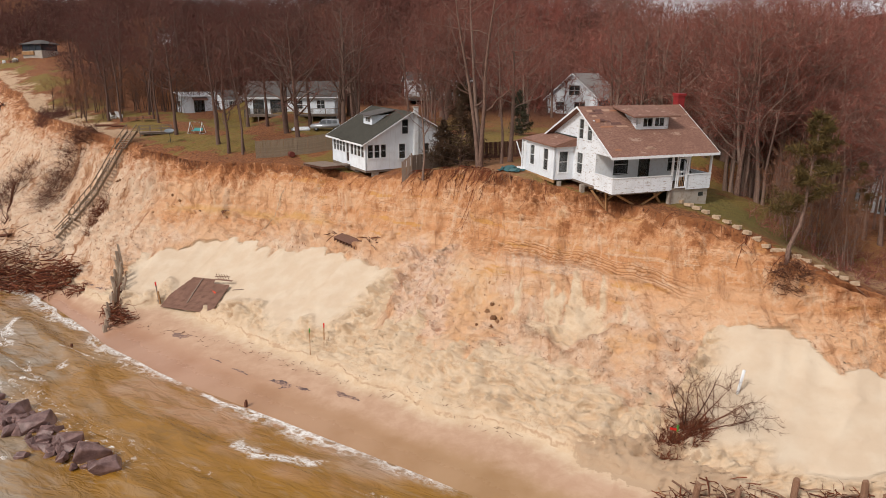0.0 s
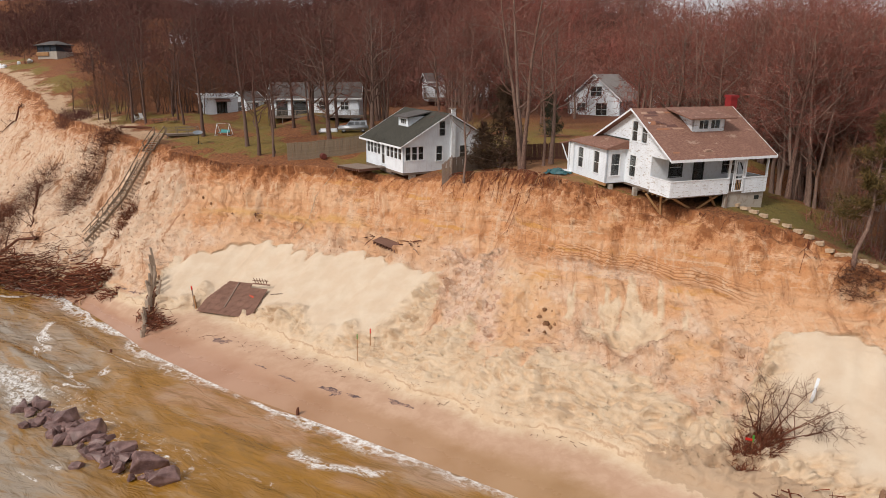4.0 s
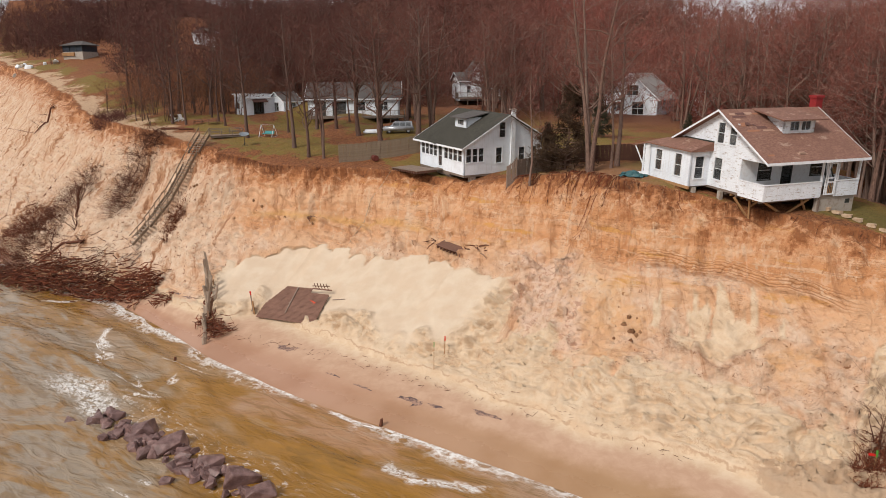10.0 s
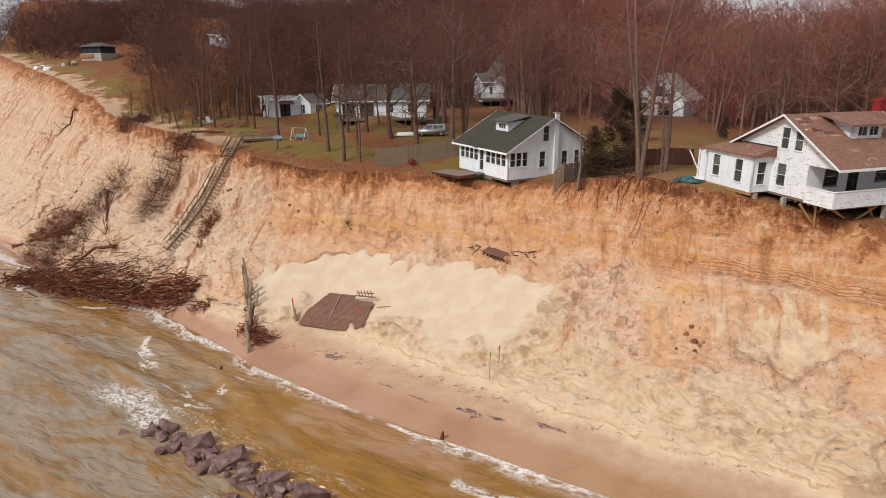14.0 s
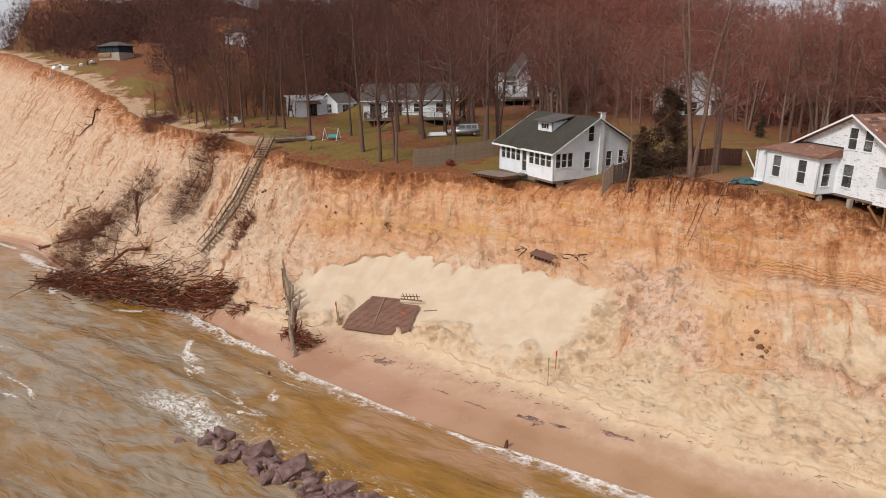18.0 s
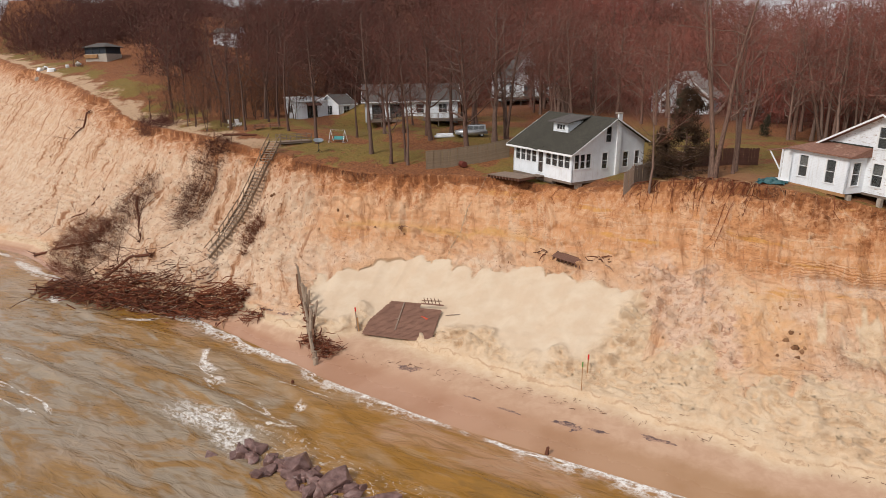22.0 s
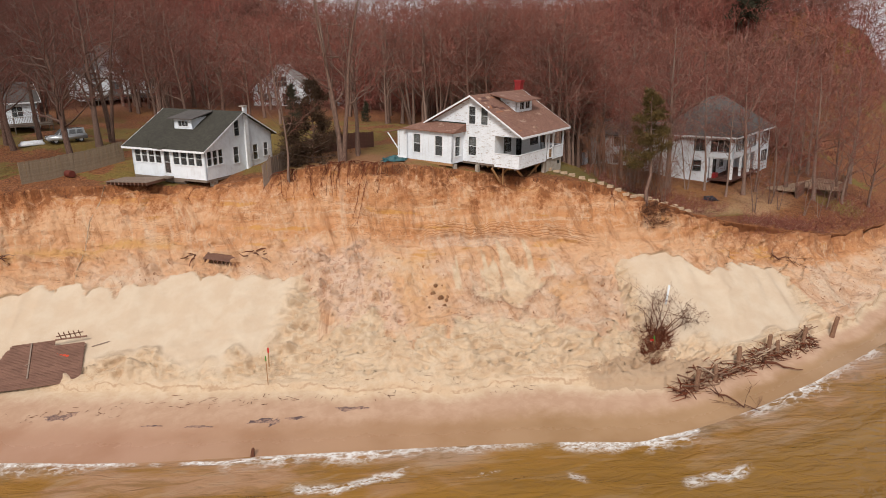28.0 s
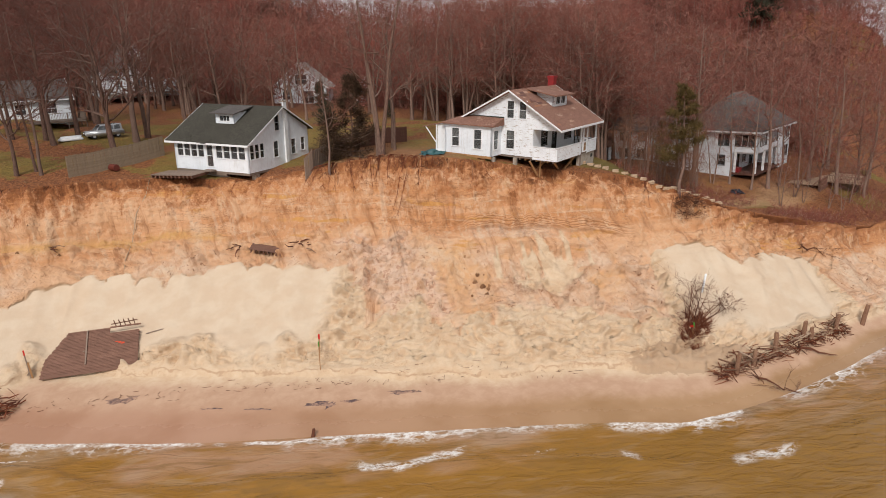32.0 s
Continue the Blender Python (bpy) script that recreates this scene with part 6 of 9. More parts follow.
# ---- large two-storey house with hipped roof ----
# own axes: x along its long side, y away from the lake
def lodge():
    z0 = 10.75
    h = thing("lodge", pose(50.6, 54.9, z0, 0, 0, 14), "large white two-storey house with grey hipped roof and open ground-floor porch", "house")
    L, D, EV = 15.0, 10.0, 5.6
    south = Wall(h, (0, 0), (1, 0), L, 2.75)
    for u in (0.9, 6.0, 11.6):
        south.window(u, u + 2.7, 3.55, 4.95, M_dark_trim, across=4, down=1)
    south.build(M_white_new, lambda u: EV - 0.1)
    low = Wall(h, (10.6, 0.0), (1, 0), L - 10.6, -0.6)
    low.window(1.3, 3.6, 0.9, 2.3, M_dark_trim, across=3, down=1)
    low.build(M_white_new, lambda u: 2.749)
    west = Wall(h, (0, D), (0, -1), D, 2.75)
    west.window(5.0, 6.3, 3.55, 4.95, M_dark_trim, across=2, down=1)
    west.window(7.2, 9.5, 3.55, 4.95, M_dark_trim, across=3, down=1)
    west.build(M_white_new, lambda u: EV - 0.1)
    wl = Wall(h, (0, D), (0, -1), 6.9, -0.6)
    wl.window(5.0, 5.9, 0.9, 2.2, M_dark_trim)
    wl.build(M_white_new, lambda u: 2.749)
    inner = Wall(h, (0.17, 3.1), (1, 0), 10.4, -0.6)
    inner.window(1.2, 2.7, 0.1, 2.2, M_dark_trim, across=2, down=3, name="glass_door")
    inner.window(4.2, 5.4, 0.9, 2.2, M_dark_trim)
    inner.window(7.2, 8.6, 0.1, 2.2, M_dark_trim, across=2, down=3, name="glass_door")
    inner.build(M_white_new, lambda u: 2.749)
    Wall(h, (10.6, 0.17), (0, 1), 2.9, -0.6).build(M_white_new, lambda u: 2.749)
    Wall(h, (L, 0), (0, 1), D, -0.6).build(M_white_new, lambda u: EV - 0.1)
    Wall(h, (L, D), (-1, 0), L, -0.6).build(M_white_new, lambda u: EV - 0.1)
    part("upper_floor", made(block, 0.17, L - 0.17, 0.17, D - 0.17, 2.55, 2.748), M_white_trim, h)
    part("partition", made(block, 0.3, L - 0.3, 4.0, 4.1, 2.75, 5.3), M_room, h)
    part("porch_floor", made(block, -0.1, 10.55, -0.1, 3.08, -0.25, 0.0), M_red_fence, h, "red-brown porch floor")
    for x in (0.0, 3.4, 6.8, 9.6):
        part("porch_post", made(block, x, x + 0.28, 0.0, 0.28, 0.0, 2.74), M_white_trim, h)
    part("porch_post", made(block, 0.0, 0.28, 2.6, 2.88, 0.0, 2.74), M_white_trim, h)
    part("planter", made(block, 0.2, 1.4, 2.2, 2.9, 0.0, 0.6), M_brick_red, h, "red brick planter box")
    # hipped roof
    o = 0.6
    c = [(-o, -o), (L + o, -o), (L + o, D + o), (-o, D + o)]
    ra, rb = (4.0, D / 2), (L - 6.3, D / 2)
    zr, ze = EV + 4.6, EV - 0.1
    for quad in ((c[0], c[1], rb, ra), (c[2], c[3], ra, rb)):
        part("roof", made(slab, [(quad[0][0], quad[0][1], ze), (quad[1][0], quad[1][1], ze), (*quad[2], zr), (*quad[3], zr)], 0.16), M_grey_roof, h)
    for a, b, r in ((c[3], c[0], ra), (c[1], c[2], rb)):
        part("roof", made(slab, [(*a, ze), (*b, ze), (r[0], r[1] - 0.001, zr), (r[0], r[1] + 0.001, zr)], 0.16), M_grey_roof, h)
    for box in ((-o - 0.03, L + o, -o - 0.03, -o), (-o - 0.03, -o, -o, D + o)):
        part("fascia", made(block, *box, ze - 0.2, ze + 0.01), M_white_trim, h)
    # lower wing towards the woods
    W = 11.0
    ww = Wall(h, (1.0, D + W), (0, -1), W, -0.6)
    for u, w in ((1.2, 1.2), (4.0, 1.2), (7.0, 2.0)):
        ww.window(u, u + w, 3.35, 4.5, M_dark_trim, across=2, down=1)
        ww.window(u, u + w, 0.9, 2.1, M_dark_trim, across=2, down=1)
    ww.build(M_white_new, lambda u: 5.0)
    Wall(h, (8.0, D + W), (-1, 0), 7.0, -0.6).build(M_white_new, lambda u: 5.0)
    Wall(h, (8.0, D), (0, 1), W, -0.6).build(M_white_new, lambda u: 5.0)
    part("partition", made(block, 3.0, 3.1, D + 0.1, D + W - 0.3, 0.0, 4.9), M_room, h)
    part("roof", made(slab, [(0.5, D + 0.05, 4.95), (0.5, D + W + 0.5, 4.95), (4.5, D + W + 0.5, 6.8), (4.5, D + 0.05, 6.8)], 0.15), M_grey_roof, h)
    part("roof", made(slab, [(4.51, D + 0.05, 6.8), (4.51, D + W + 0.5, 6.8), (8.5, D + W + 0.5, 4.95), (8.5, D + 0.05, 4.95)], 0.15), M_grey_roof, h)
    # one-storey annex at the end of the wing
    a = Wall(h, (-0.5, D + W + 5.5), (0, -1), 5.5, -0.6)
    a.window(1.5, 2.5, 0.8, 2.0, M_dark_trim)
    a.window(3.3, 4.3, 0.8, 2.0, M_dark_trim)
    a.build(M_white_new, lambda u: 2.6)
    Wall(h, (-0.5, D + W), (1, 0), 6.0, -0.6).build(M_white_new, lambda u: 2.6)
    part("roof", made(slab, [(-1.0, D + W - 0.4, 2.55), (-1.0, D + W + 6, 2.55), (5.5, D + W + 6, 4.0), (5.5, D + W - 0.4, 4.0)], 0.14), M_red_roof, h, "low brown roof")
    return h


lodge()


def round_deck():
    """The low deck beside the lodge, with a curved end and a rail."""
    m = pose(50.08, 52.43, 9.5, 0, 0, 14) @ Matrix.Scale(0.9, 4)
    d = thing("timber_deck", m, "low brown timber deck with a curved railing beside the lodge", "deck")
    cx, cy, r = 12.6, -5.6, 4.4
    n = 40
    for k in range(n):
        y = -9.9 + k * 0.23
        x1 = cx + math.sqrt(max(0.05, r * r - (y - cy) ** 2))
        if y > -1.1:
            break
        part("deck_board", made(block, 4.5 if y > -5.5 else 8.0, x1, y, y + 0.22, -0.1, -0.04), M_deck_tan, d)
    part("skirt", made(block, 4.5, 12.0, -5.6, -5.5, -1.3, -0.1), M_brown_deck, d)
    pts = [(8.0, -9.9), (10.4, -10.0)]
    pts += [(cx + r * math.cos(a), cy + r * math.sin(a)) for a in np.linspace(-1.75, 1.2, 16)]
    for (ax, ay), (bx, by) in zip(pts, pts[1:]):
        part("handrail", made(beam, (ax, ay, 0.9), (bx, by, 0.9), 0.14, 0.06), M_brown_deck, d)
        part("bottom_rail", made(beam, (ax, ay, 0.1), (bx, by, 0.1), 0.05, 0.08), M_brown_deck, d)
        part("rim", made(beam, (ax, ay, -0.2), (bx, by, -0.2), 0.06, 0.24), M_brown_deck, d)
        ln = math.hypot(bx - ax, by - ay)
        part("post", made(block, ax - 0.05, ax + 0.05, ay - 0.05, ay + 0.05, -1.8, 0.88), M_brown_deck, d)
        for k in range(1, int(ln / 0.2)):
            f = k * 0.2 / ln
            x, y = ax + (bx - ax) * f, ay + (by - ay) * f
            part("baluster", made(block, x - 0.02, x + 0.02, y - 0.02, y + 0.02, 0.13, 0.88), M_brown_deck, d)
    for x in (4.0, 5.5, 7.0):
        part("post", made(block, x, x + 0.1, -5.62, -5.52, -1.4, 0.85), M_brown_deck, d)
    part("handrail", made(block, 3.5, 8.0, -5.65, -5.5, 0.86, 0.92), M_brown_deck, d)
    part("bottom_rail", made(block, 3.5, 8.0, -5.6, -5.55, 0.08, 0.15), M_brown_deck, d)
    for k in range(1, 22):
        part("baluster", made(block, 3.5 + 0.205 * k, 3.54 + 0.205 * k, -5.6, -5.56, 0.15, 0.86), M_brown_deck, d)
    part("handrail", made(block, 7.95, 8.05, -9.9, -5.65, 0.86, 0.92), M_brown_deck, d)
    for k in range(21):
        part("baluster", made(block, 7.98, 8.02, -9.8 + 0.2 * k, -9.76 + 0.2 * k, 0.0, 0.86), M_brown_deck, d)


round_deck()
# ---- yard: fences, decks, furniture ----
def on(x, y, up=0.0):
    return Vector((x, y, lie(x, y) + up))


def board_fence(name, a, b, height, label, material, first=None, lean=0.0):
    """Upright boards on two rails between two places, following the ground."""
    a, b = Vector((*a, 0)), Vector((*b, 0))
    ln = (b - a).length
    ang = math.degrees(math.atan2((b - a).y, (b - a).x))
    z0 = lie(a.x, a.y)
    f = thing(name, pose(a.x, a.y, z0, lean, 0, ang), label, "fence")
    rng = random.Random(len(name) + int(ln * 7))
    n = int(ln / 0.15)
    protos = []
    for k in range(4):
        bm = bmesh.new()
        h = height + rng.uniform(-0.03, 0.03)
        hexa(bm, [(0, 0, 0), (0.14, 0, 0), (0.14, 0.025, 0), (0, 0.025, 0), (0, 0, h), (0.14, 0, h - 0.015), (0.14, 0.025, h - 0.015), (0, 0.025, h)])
        protos.append(part("fence_board", bm, material, f))
    way = (b - a).normalized()
    for k in range(n):
        p = a + way * (k * ln / n)
        z = lie(p.x, p.y) - z0 - 0.05
        m = pose(k * ln / n, rng.uniform(-0.012, 0.012), z, rng.uniform(-1, 1), rng.uniform(-0.7, 0.7), 0)
        if k < 4:
            protos[k].matrix_basis = m
        else:
            again(protos[k % 4], f, m)
    zb = lie(b.x, b.y) - z0
    for h in (0.35, height - 0.35):
        part("rail", made(beam, (0, 0.05, h), (ln, 0.05, zb + h), 0.05, 0.09), material, f)
    for k in range(int(ln / 2.4) + 1):
        x = min(ln, k * 2.4)
        p = a + way * x
        z = lie(p.x, p.y) - z0
        part("post", made(block, x - 0.05, x + 0.05, 0.04, 0.14, z - 0.4, z + height - 0.05), material, f)
    return f


board_fence("board_fence", (-25.0, 87.6), (-14.4, 91.0), 2.35, "weathered grey-tan board fence along the cottage lawn", M_tan_fence)
board_fence("gate_panel", (-4.55, 72.75), (-3.5, 73.15), 2.35, "tall pale wooden panel standing at the bluff edge", M_old_deck)
board_fence("board_fence", (-3.4, 73.3), (1.6, 77.6), 2.0, "dark weathered board fence beside the cottage", M_grey_wood)
board_fence("board_fence", (1.9, 78.6), (11.5, 78.2), 1.9, "reddish-brown board fence behind the trees", M_red_fence)


def cottage_deck():
    d = thing("low_deck", pose(-9.15, 76.95, 15.7, 0, 0, 31.6) @ pose(-0.35, 5.2, 0, 0, 0, 8), "low weathered timber deck jutting over the bluff edge", "deck")
    first = part("deck_board", made(block, -3.1, 0, 0, 0.185, -0.04, 0), M_old_deck, d)
    for k in range(1, 27):
        again(first, d, pose(0, k * 0.195, 0))
    for k in range(11):
        part("joist", made(block, -3.06, 0, 0.1 + k * 0.49, 0.24 + k * 0.49, -0.32, -0.045), M_brown_deck, d)


cottage_deck()


def picnic_table(x, y, turn):
    t = thing("picnic_table", at_ground(x, y, turn), "dark weathered wooden picnic table on the lawn", "table", "picnic tables")
    for k in range(5):
        part("tabletop_board", made(block, -0.9, 0.9, -0.37 + k * 0.15, -0.23 + k * 0.15, 0.72, 0.76), M_brown_deck, t)
    for y0 in (-0.78, 0.52):
        part("bench", made(block, -0.9, 0.9, y0, y0 + 0.26, 0.42, 0.46), M_brown_deck, t)
    for x0 in (-0.6, 0.6):
        for s in (-1, 1):
            part("leg", made(beam, (x0, s * 0.65, 0.0), (x0, s * 0.2, 0.72), 0.05, 0.1), M_brown_deck, t)
        part("crossbar", made(block, x0 - 0.03, x0 + 0.03, -0.75, 0.75, 0.36, 0.42), M_brown_deck, t)


picnic_table(-50.9, 108.6, 12)
picnic_table(-48.4, 108.2, 8)


def lawn_chair(x, y, turn, seat, group="white lawn chairs"):
    c = thing("lawn_chair", at_ground(x, y, turn), "white slatted lawn chair with a dark cushion", "chair", group)
    for k in range(5):
        part("back_slat", made(beam, (-0.26 + k * 0.13, 0.25, 0.35), (-0.28 + k * 0.14, 0.62, 1.15), 0.11, 0.025), M_white_trim, c)
    part("seat", made(hexa, [(-0.3, -0.35, 0.36), (0.3, -0.35, 0.36), (0.3, 0.3, 0.26), (-0.3, 0.3, 0.26), (-0.3, -0.35, 0.41), (0.3, -0.35, 0.41), (0.3, 0.3, 0.31), (-0.3, 0.3, 0.31)]), seat, c, "dark seat")
    for s in (-1, 1):
        part("armrest", made(block, s * 0.38 - 0.07, s * 0.38 + 0.07, -0.4, 0.4, 0.58, 0.61), M_white_trim, c)
        part("leg", made(block, s * 0.36 - 0.04, s * 0.36 + 0.04, -0.36, -0.28, 0, 0.58), M_white_trim, c)
        part("leg", made(beam, (s * 0.36, -0.3, 0.36), (s * 0.36, 0.6, 0.02), 0.05, 0.1), M_white_trim, c)


lawn_chair(-56.2, 112.6, 150, M_dark_trim)
lawn_chair(-55.3, 113.1, 170, M_white_trim)


def swing():
    teal = plain_material("turquoise_canvas", (0.07, 0.30, 0.30), 0.7)
    s = thing("garden_swing", at_ground(-37.8, 101.2, -22), "white-framed garden swing with a turquoise seat", "swing")
    for x in (-1.15, 1.15):
        for y in (-0.7, 0.7):
            part("leg", made(tube, [(x, y, 0), (x, 0, 1.75)], [0.035, 0.035]), M_white_trim, s)
        part("foot_bar", made(tube, [(x, -0.7, 0.04), (x, 0.7, 0.04)], [0.03, 0.03]), M_white_trim, s)
    part("hanger", made(tube, [(-1.15, 0, 1.75), (1.15, 0, 1.75)], [0.012, 0.012]), M_white_trim, s)
    part("seat", made(block, -0.85, 0.85, -0.3, 0.25, 0.42, 0.5), teal, s)
    part("backrest", made(hexa, [(-0.85, 0.25, 0.45), (0.85, 0.25, 0.45), (0.85, 0.31, 0.45), (-0.85, 0.31, 0.45), (-0.85, 0.42, 0.85), (0.85, 0.42, 0.85), (0.85, 0.48, 0.85), (-0.85, 0.48, 0.85)]), teal, s)
    for x in (-0.8, 0.8):
        part("chain", made(tube, [(x, 0.1, 0.5), (x, 0, 1.75)], [0.012, 0.012], 4), M_dark_trim, s)


swing()


def metal_dish():
    grey = plain_material("grey_blue_metal", (0.30, 0.34, 0.37), 0.4, 0.3)
    d = thing("dish", at_ground(-39.6, 95.6), "grey-blue round metal dish on a thin post", "dish")
    bm = bmesh.new()
    rings = []
    for r, z in ((0.02, 0.0), (0.25, 0.03), (0.5, 0.13), (0.66, 0.26), (0.69, 0.26), (0.5, 0.09), (0.2, -0.03)):
        rings.append([bm.verts.new((r * math.cos(a), r * math.sin(a), z)) for a in np.linspace(0, 2 * math.pi, 21)[:-1]])
    for p, q in zip(rings, rings[1:]):
        for k in range(20):
            bm.faces.new((p[k], p[(k + 1) % 20], q[(k + 1) % 20], q[k]))
    bowl = part("bowl", bm, grey, d, smooth=True)
    bowl.matrix_basis = pose(0, 0, 1.45, 18, 6, 0)
    part("post", made(tube, [(0, 0, -0.3), (0, 0, 1.47)], [0.05, 0.04]), M_dark_trim, d)
    for a in (0, 120, 240):
        part("foot", made(beam, (0, 0, 0.5), (0.5 * math.cos(radians(a)), 0.5 * math.sin(radians(a)), 0.0), 0.04, 0.04), M_dark_trim, d)


metal_dish()


def parked_car():
    body_m = plain_material("silver_car_paint", (0.62, 0.65, 0.67), 0.25, 0.5, 0.5)
    dark = plain_material("black_rubber", (0.015, 0.015, 0.015), 0.8)
    c = thing("car", at_ground(-18.7, 104.0, 8), "silver estate car parked behind the fence", "car")
    bm = bmesh.new()
    prof = [(-2.3, 0.35), (-2.32, 0.75), (-2.2, 0.95), (-1.15, 1.02), (2.15, 1.0), (2.3, 0.8), (2.32, 0.35)]
    ring = []
    for y in (-0.86, 0.86):
        ring.append([bm.verts.new((x, y * (0.96 if z > 0.9 else 1), z)) for x, z in prof])
    n = len(prof)
    for k in range(n):
        bm.faces.new((ring[0][k], ring[0][(k + 1) % n], ring[1][(k + 1) % n], ring[1][k]))
    bm.faces.new(ring[0][::-1])
    bm.faces.new(ring[1])
    bmesh.ops.bevel(bm, geom=bm.edges[:], offset=0.05, segments=2, affect="EDGES")
    part("body", bm, body_m, c, smooth=True)
    bm = bmesh.new()
    hexa(bm, [(-1.2, -0.8, 1.0), (2.1, -0.8, 1.0), (2.1, 0.8, 1.0), (-1.2, 0.8, 1.0), (-0.5, -0.70, 1.68), (2.0, -0.70, 1.72), (2.0, 0.70, 1.72), (-0.5, 0.70, 1.68)])
    part("cabin", bm, body_m, c)
    for y0, y1 in ((-0.80, -0.70), (0.70, 0.80)):
        for x0, x1 in ((-0.75, 0.1), (0.2, 0.95), (1.05, 1.8)):
            s = -1 if y0 < 0 else 1
            part("window", made(hexa, [(x0 - (0.15 if x0 < 0 else 0), s * 0.805, 1.06), (x1, s * 0.805, 1.06), (x1, s * 0.79, 1.06), (x0, s * 0.79, 1.06), (x0 + 0.1, s * 0.728, 1.58), (x1, s * 0.728, 1.58), (x1, s * 0.708, 1.58), (x0 + 0.1, s * 0.708, 1.58)]), M_glass, c)
    part("windscreen", made(hexa, [(-1.16, -0.68, 1.04), (-1.16, 0.68, 1.04), (-1.12, 0.68, 1.04), (-1.12, -0.68, 1.04), (-0.56, -0.6, 1.64), (-0.56, 0.6, 1.64), (-0.52, 0.6, 1.64), (-0.52, -0.6, 1.64)]), M_glass, c)
    part("roof_rack", made(block, -0.2, 1.7, -0.5, -0.46, 1.73, 1.77), M_dark_trim, c)
    part("roof_rack", made(block, -0.2, 1.7, 0.46, 0.5, 1.73, 1.77), M_dark_trim, c)
    for x in (-1.45, 1.45):
        for y in (-0.84, 0.70):
            bm = bmesh.new()
            tube(bm, [(x, y, 0.33), (x, y + 0.16, 0.33)], [0.33, 0.33], 16)
            w = part("wheel", bm, dark, c)
            bm = bmesh.new()
            tube(bm, [(x, y - 0.01, 0.33), (x, y + 0.17, 0.33)], [0.2, 0.2], 12)
            part("rim", bm, body_m, w)
    for y in (-0.6, 0.45):
        part("headlight", made(block, -2.34, -2.28, y, y + 0.18, 0.62, 0.76), M_white_trim, c)


parked_car()


def white_boat():
    b = thing("dinghy", at_ground(-22.6, 104.2, 10), "small white upturned boat beside the car", "boat")
    bm = bmesh.new()
    rings = []
    for x, w, z in ((-1.5, 0.05, 0.28), (-1.1, 0.42, 0.48), (0, 0.6, 0.55), (1.1, 0.55, 0.5), (1.4, 0.5, 0.3)):
        rings.append([bm.verts.new((x, w * math.cos(a), max(0.0, z * math.sin(a)))) for a in np.linspace(0, math.pi, 9)])
    for p, q in zip(rings, rings[1:]):
        for k in range(8):
            bm.faces.new((p[k], p[k + 1], q[k + 1], q[k]))
        bm.faces.new((p[8], p[0], q[0], q[8]))
    bm.faces.new(rings[0])
    bm.faces.new(rings[-1][::-1])
    part("hull", bm, M_white_trim, b, smooth=True)
    part("keel", made(block, -1.2, 1.3, -0.03, 0.03, 0.46, 0.58), M_white_trim, b)


white_boat()


def oil_drum():
    rust = paint_material("rusty_red_paint", (0.13, 0.03, 0.02), (0.05, 0.02, 0.015))
    d = thing("barrel", pose(-20.5, 88.35, lie(-20.5, 88.35) + 0.38, 90, 0, 25), "rusty dark red barrel lying by the fence", "barrel")
    bm = bmesh.new()
    zs = (-0.5, -0.48, -0.2, -0.18, -0.16, 0.16, 0.18, 0.2, 0.48, 0.5)
    rs = (0.36, 0.38, 0.37, 0.39, 0.37, 0.37, 0.39, 0.37, 0.38, 0.36)
    tube(bm, [(0, 0, z) for z in zs], rs, 18)
    part("drum", bm, rust, d)


oil_drum()


# ---- timber stair down the bluff ----
def bluff_stair():
    s = thing("staircase", pose(0, 0, 0), "long weathered grey-brown wooden staircase running down the bluff", "stairs")
    knots = [Vector(q) for q in ((-45.9, 97.6, 18.7), (-46.7, 94.8, 16.4), (-48.1, 92.9, 13.2), (-49.3, 91.4, 10.7), (-50.3, 89.8, 9.0), (-51.4, 88.5, 7.3), (-53.2, 87.2, 5.2))]
    flights = list(zip(knots, knots[1:]))
    wide = 0.85
    for a, b in flights:
        a, b = Vector(a), Vector(b)
        d = b - a
        level = Vector((d.x, d.y, 0)).normalized()
        side = Vector((level.y, -level.x, 0))
        for q in (-1, 1):
            part("stringer", made(beam, a + side * wide * q, b + side * wide * q, 0.07, 0.30), M_stair, s)
            part("handrail", made(beam, a + side * wide * q + Vector((0, 0, 0.95)), b + side * wide * q + Vector((0, 0, 0.95)), 0.06, 0.11), M_stair, s)
            for k in range(2):
                p = a + d * (k / 2) + side * (wide + 0.05) * q
                part("post", made(beam, p + Vector((0, 0, -0.9 if k % 2 else -0.3)), p + Vector((0, 0, 0.98)), 0.09, 0.09, (1, 0, 0)), M_stair, s)
        n = max(4, int(d.length / 0.46))
        ang = math.degrees(math.atan2(level.y, level.x))
        first = part("tread", made(block, -0.16, 0.16, -wide + 0.04, wide - 0.04, -0.03, 0.03), M_pale_tread, s)
        for k in range(n):
            p = a + d * ((k + 0.5) / n) + Vector((0, 0, 0.06))
            m = pose(p.x, p.y, p.z, 0, 0, ang)
            if k:
                again(first, s, m)
            else:
                first.matrix_basis = m
    rng = random.Random(3)
    for k in range(6):
        p = on(-54.2 + 0.35 * k, 85.6 - 0.15 * k, 0.12)
        part("loose_board", made(beam, p, p + Vector((rng.uniform(1.2, 2.2), rng.uniform(1.0, 2.0), rng.uniform(0.7, 1.6))), 0.1, 0.04), M_old_deck, s)


bluff_stair()


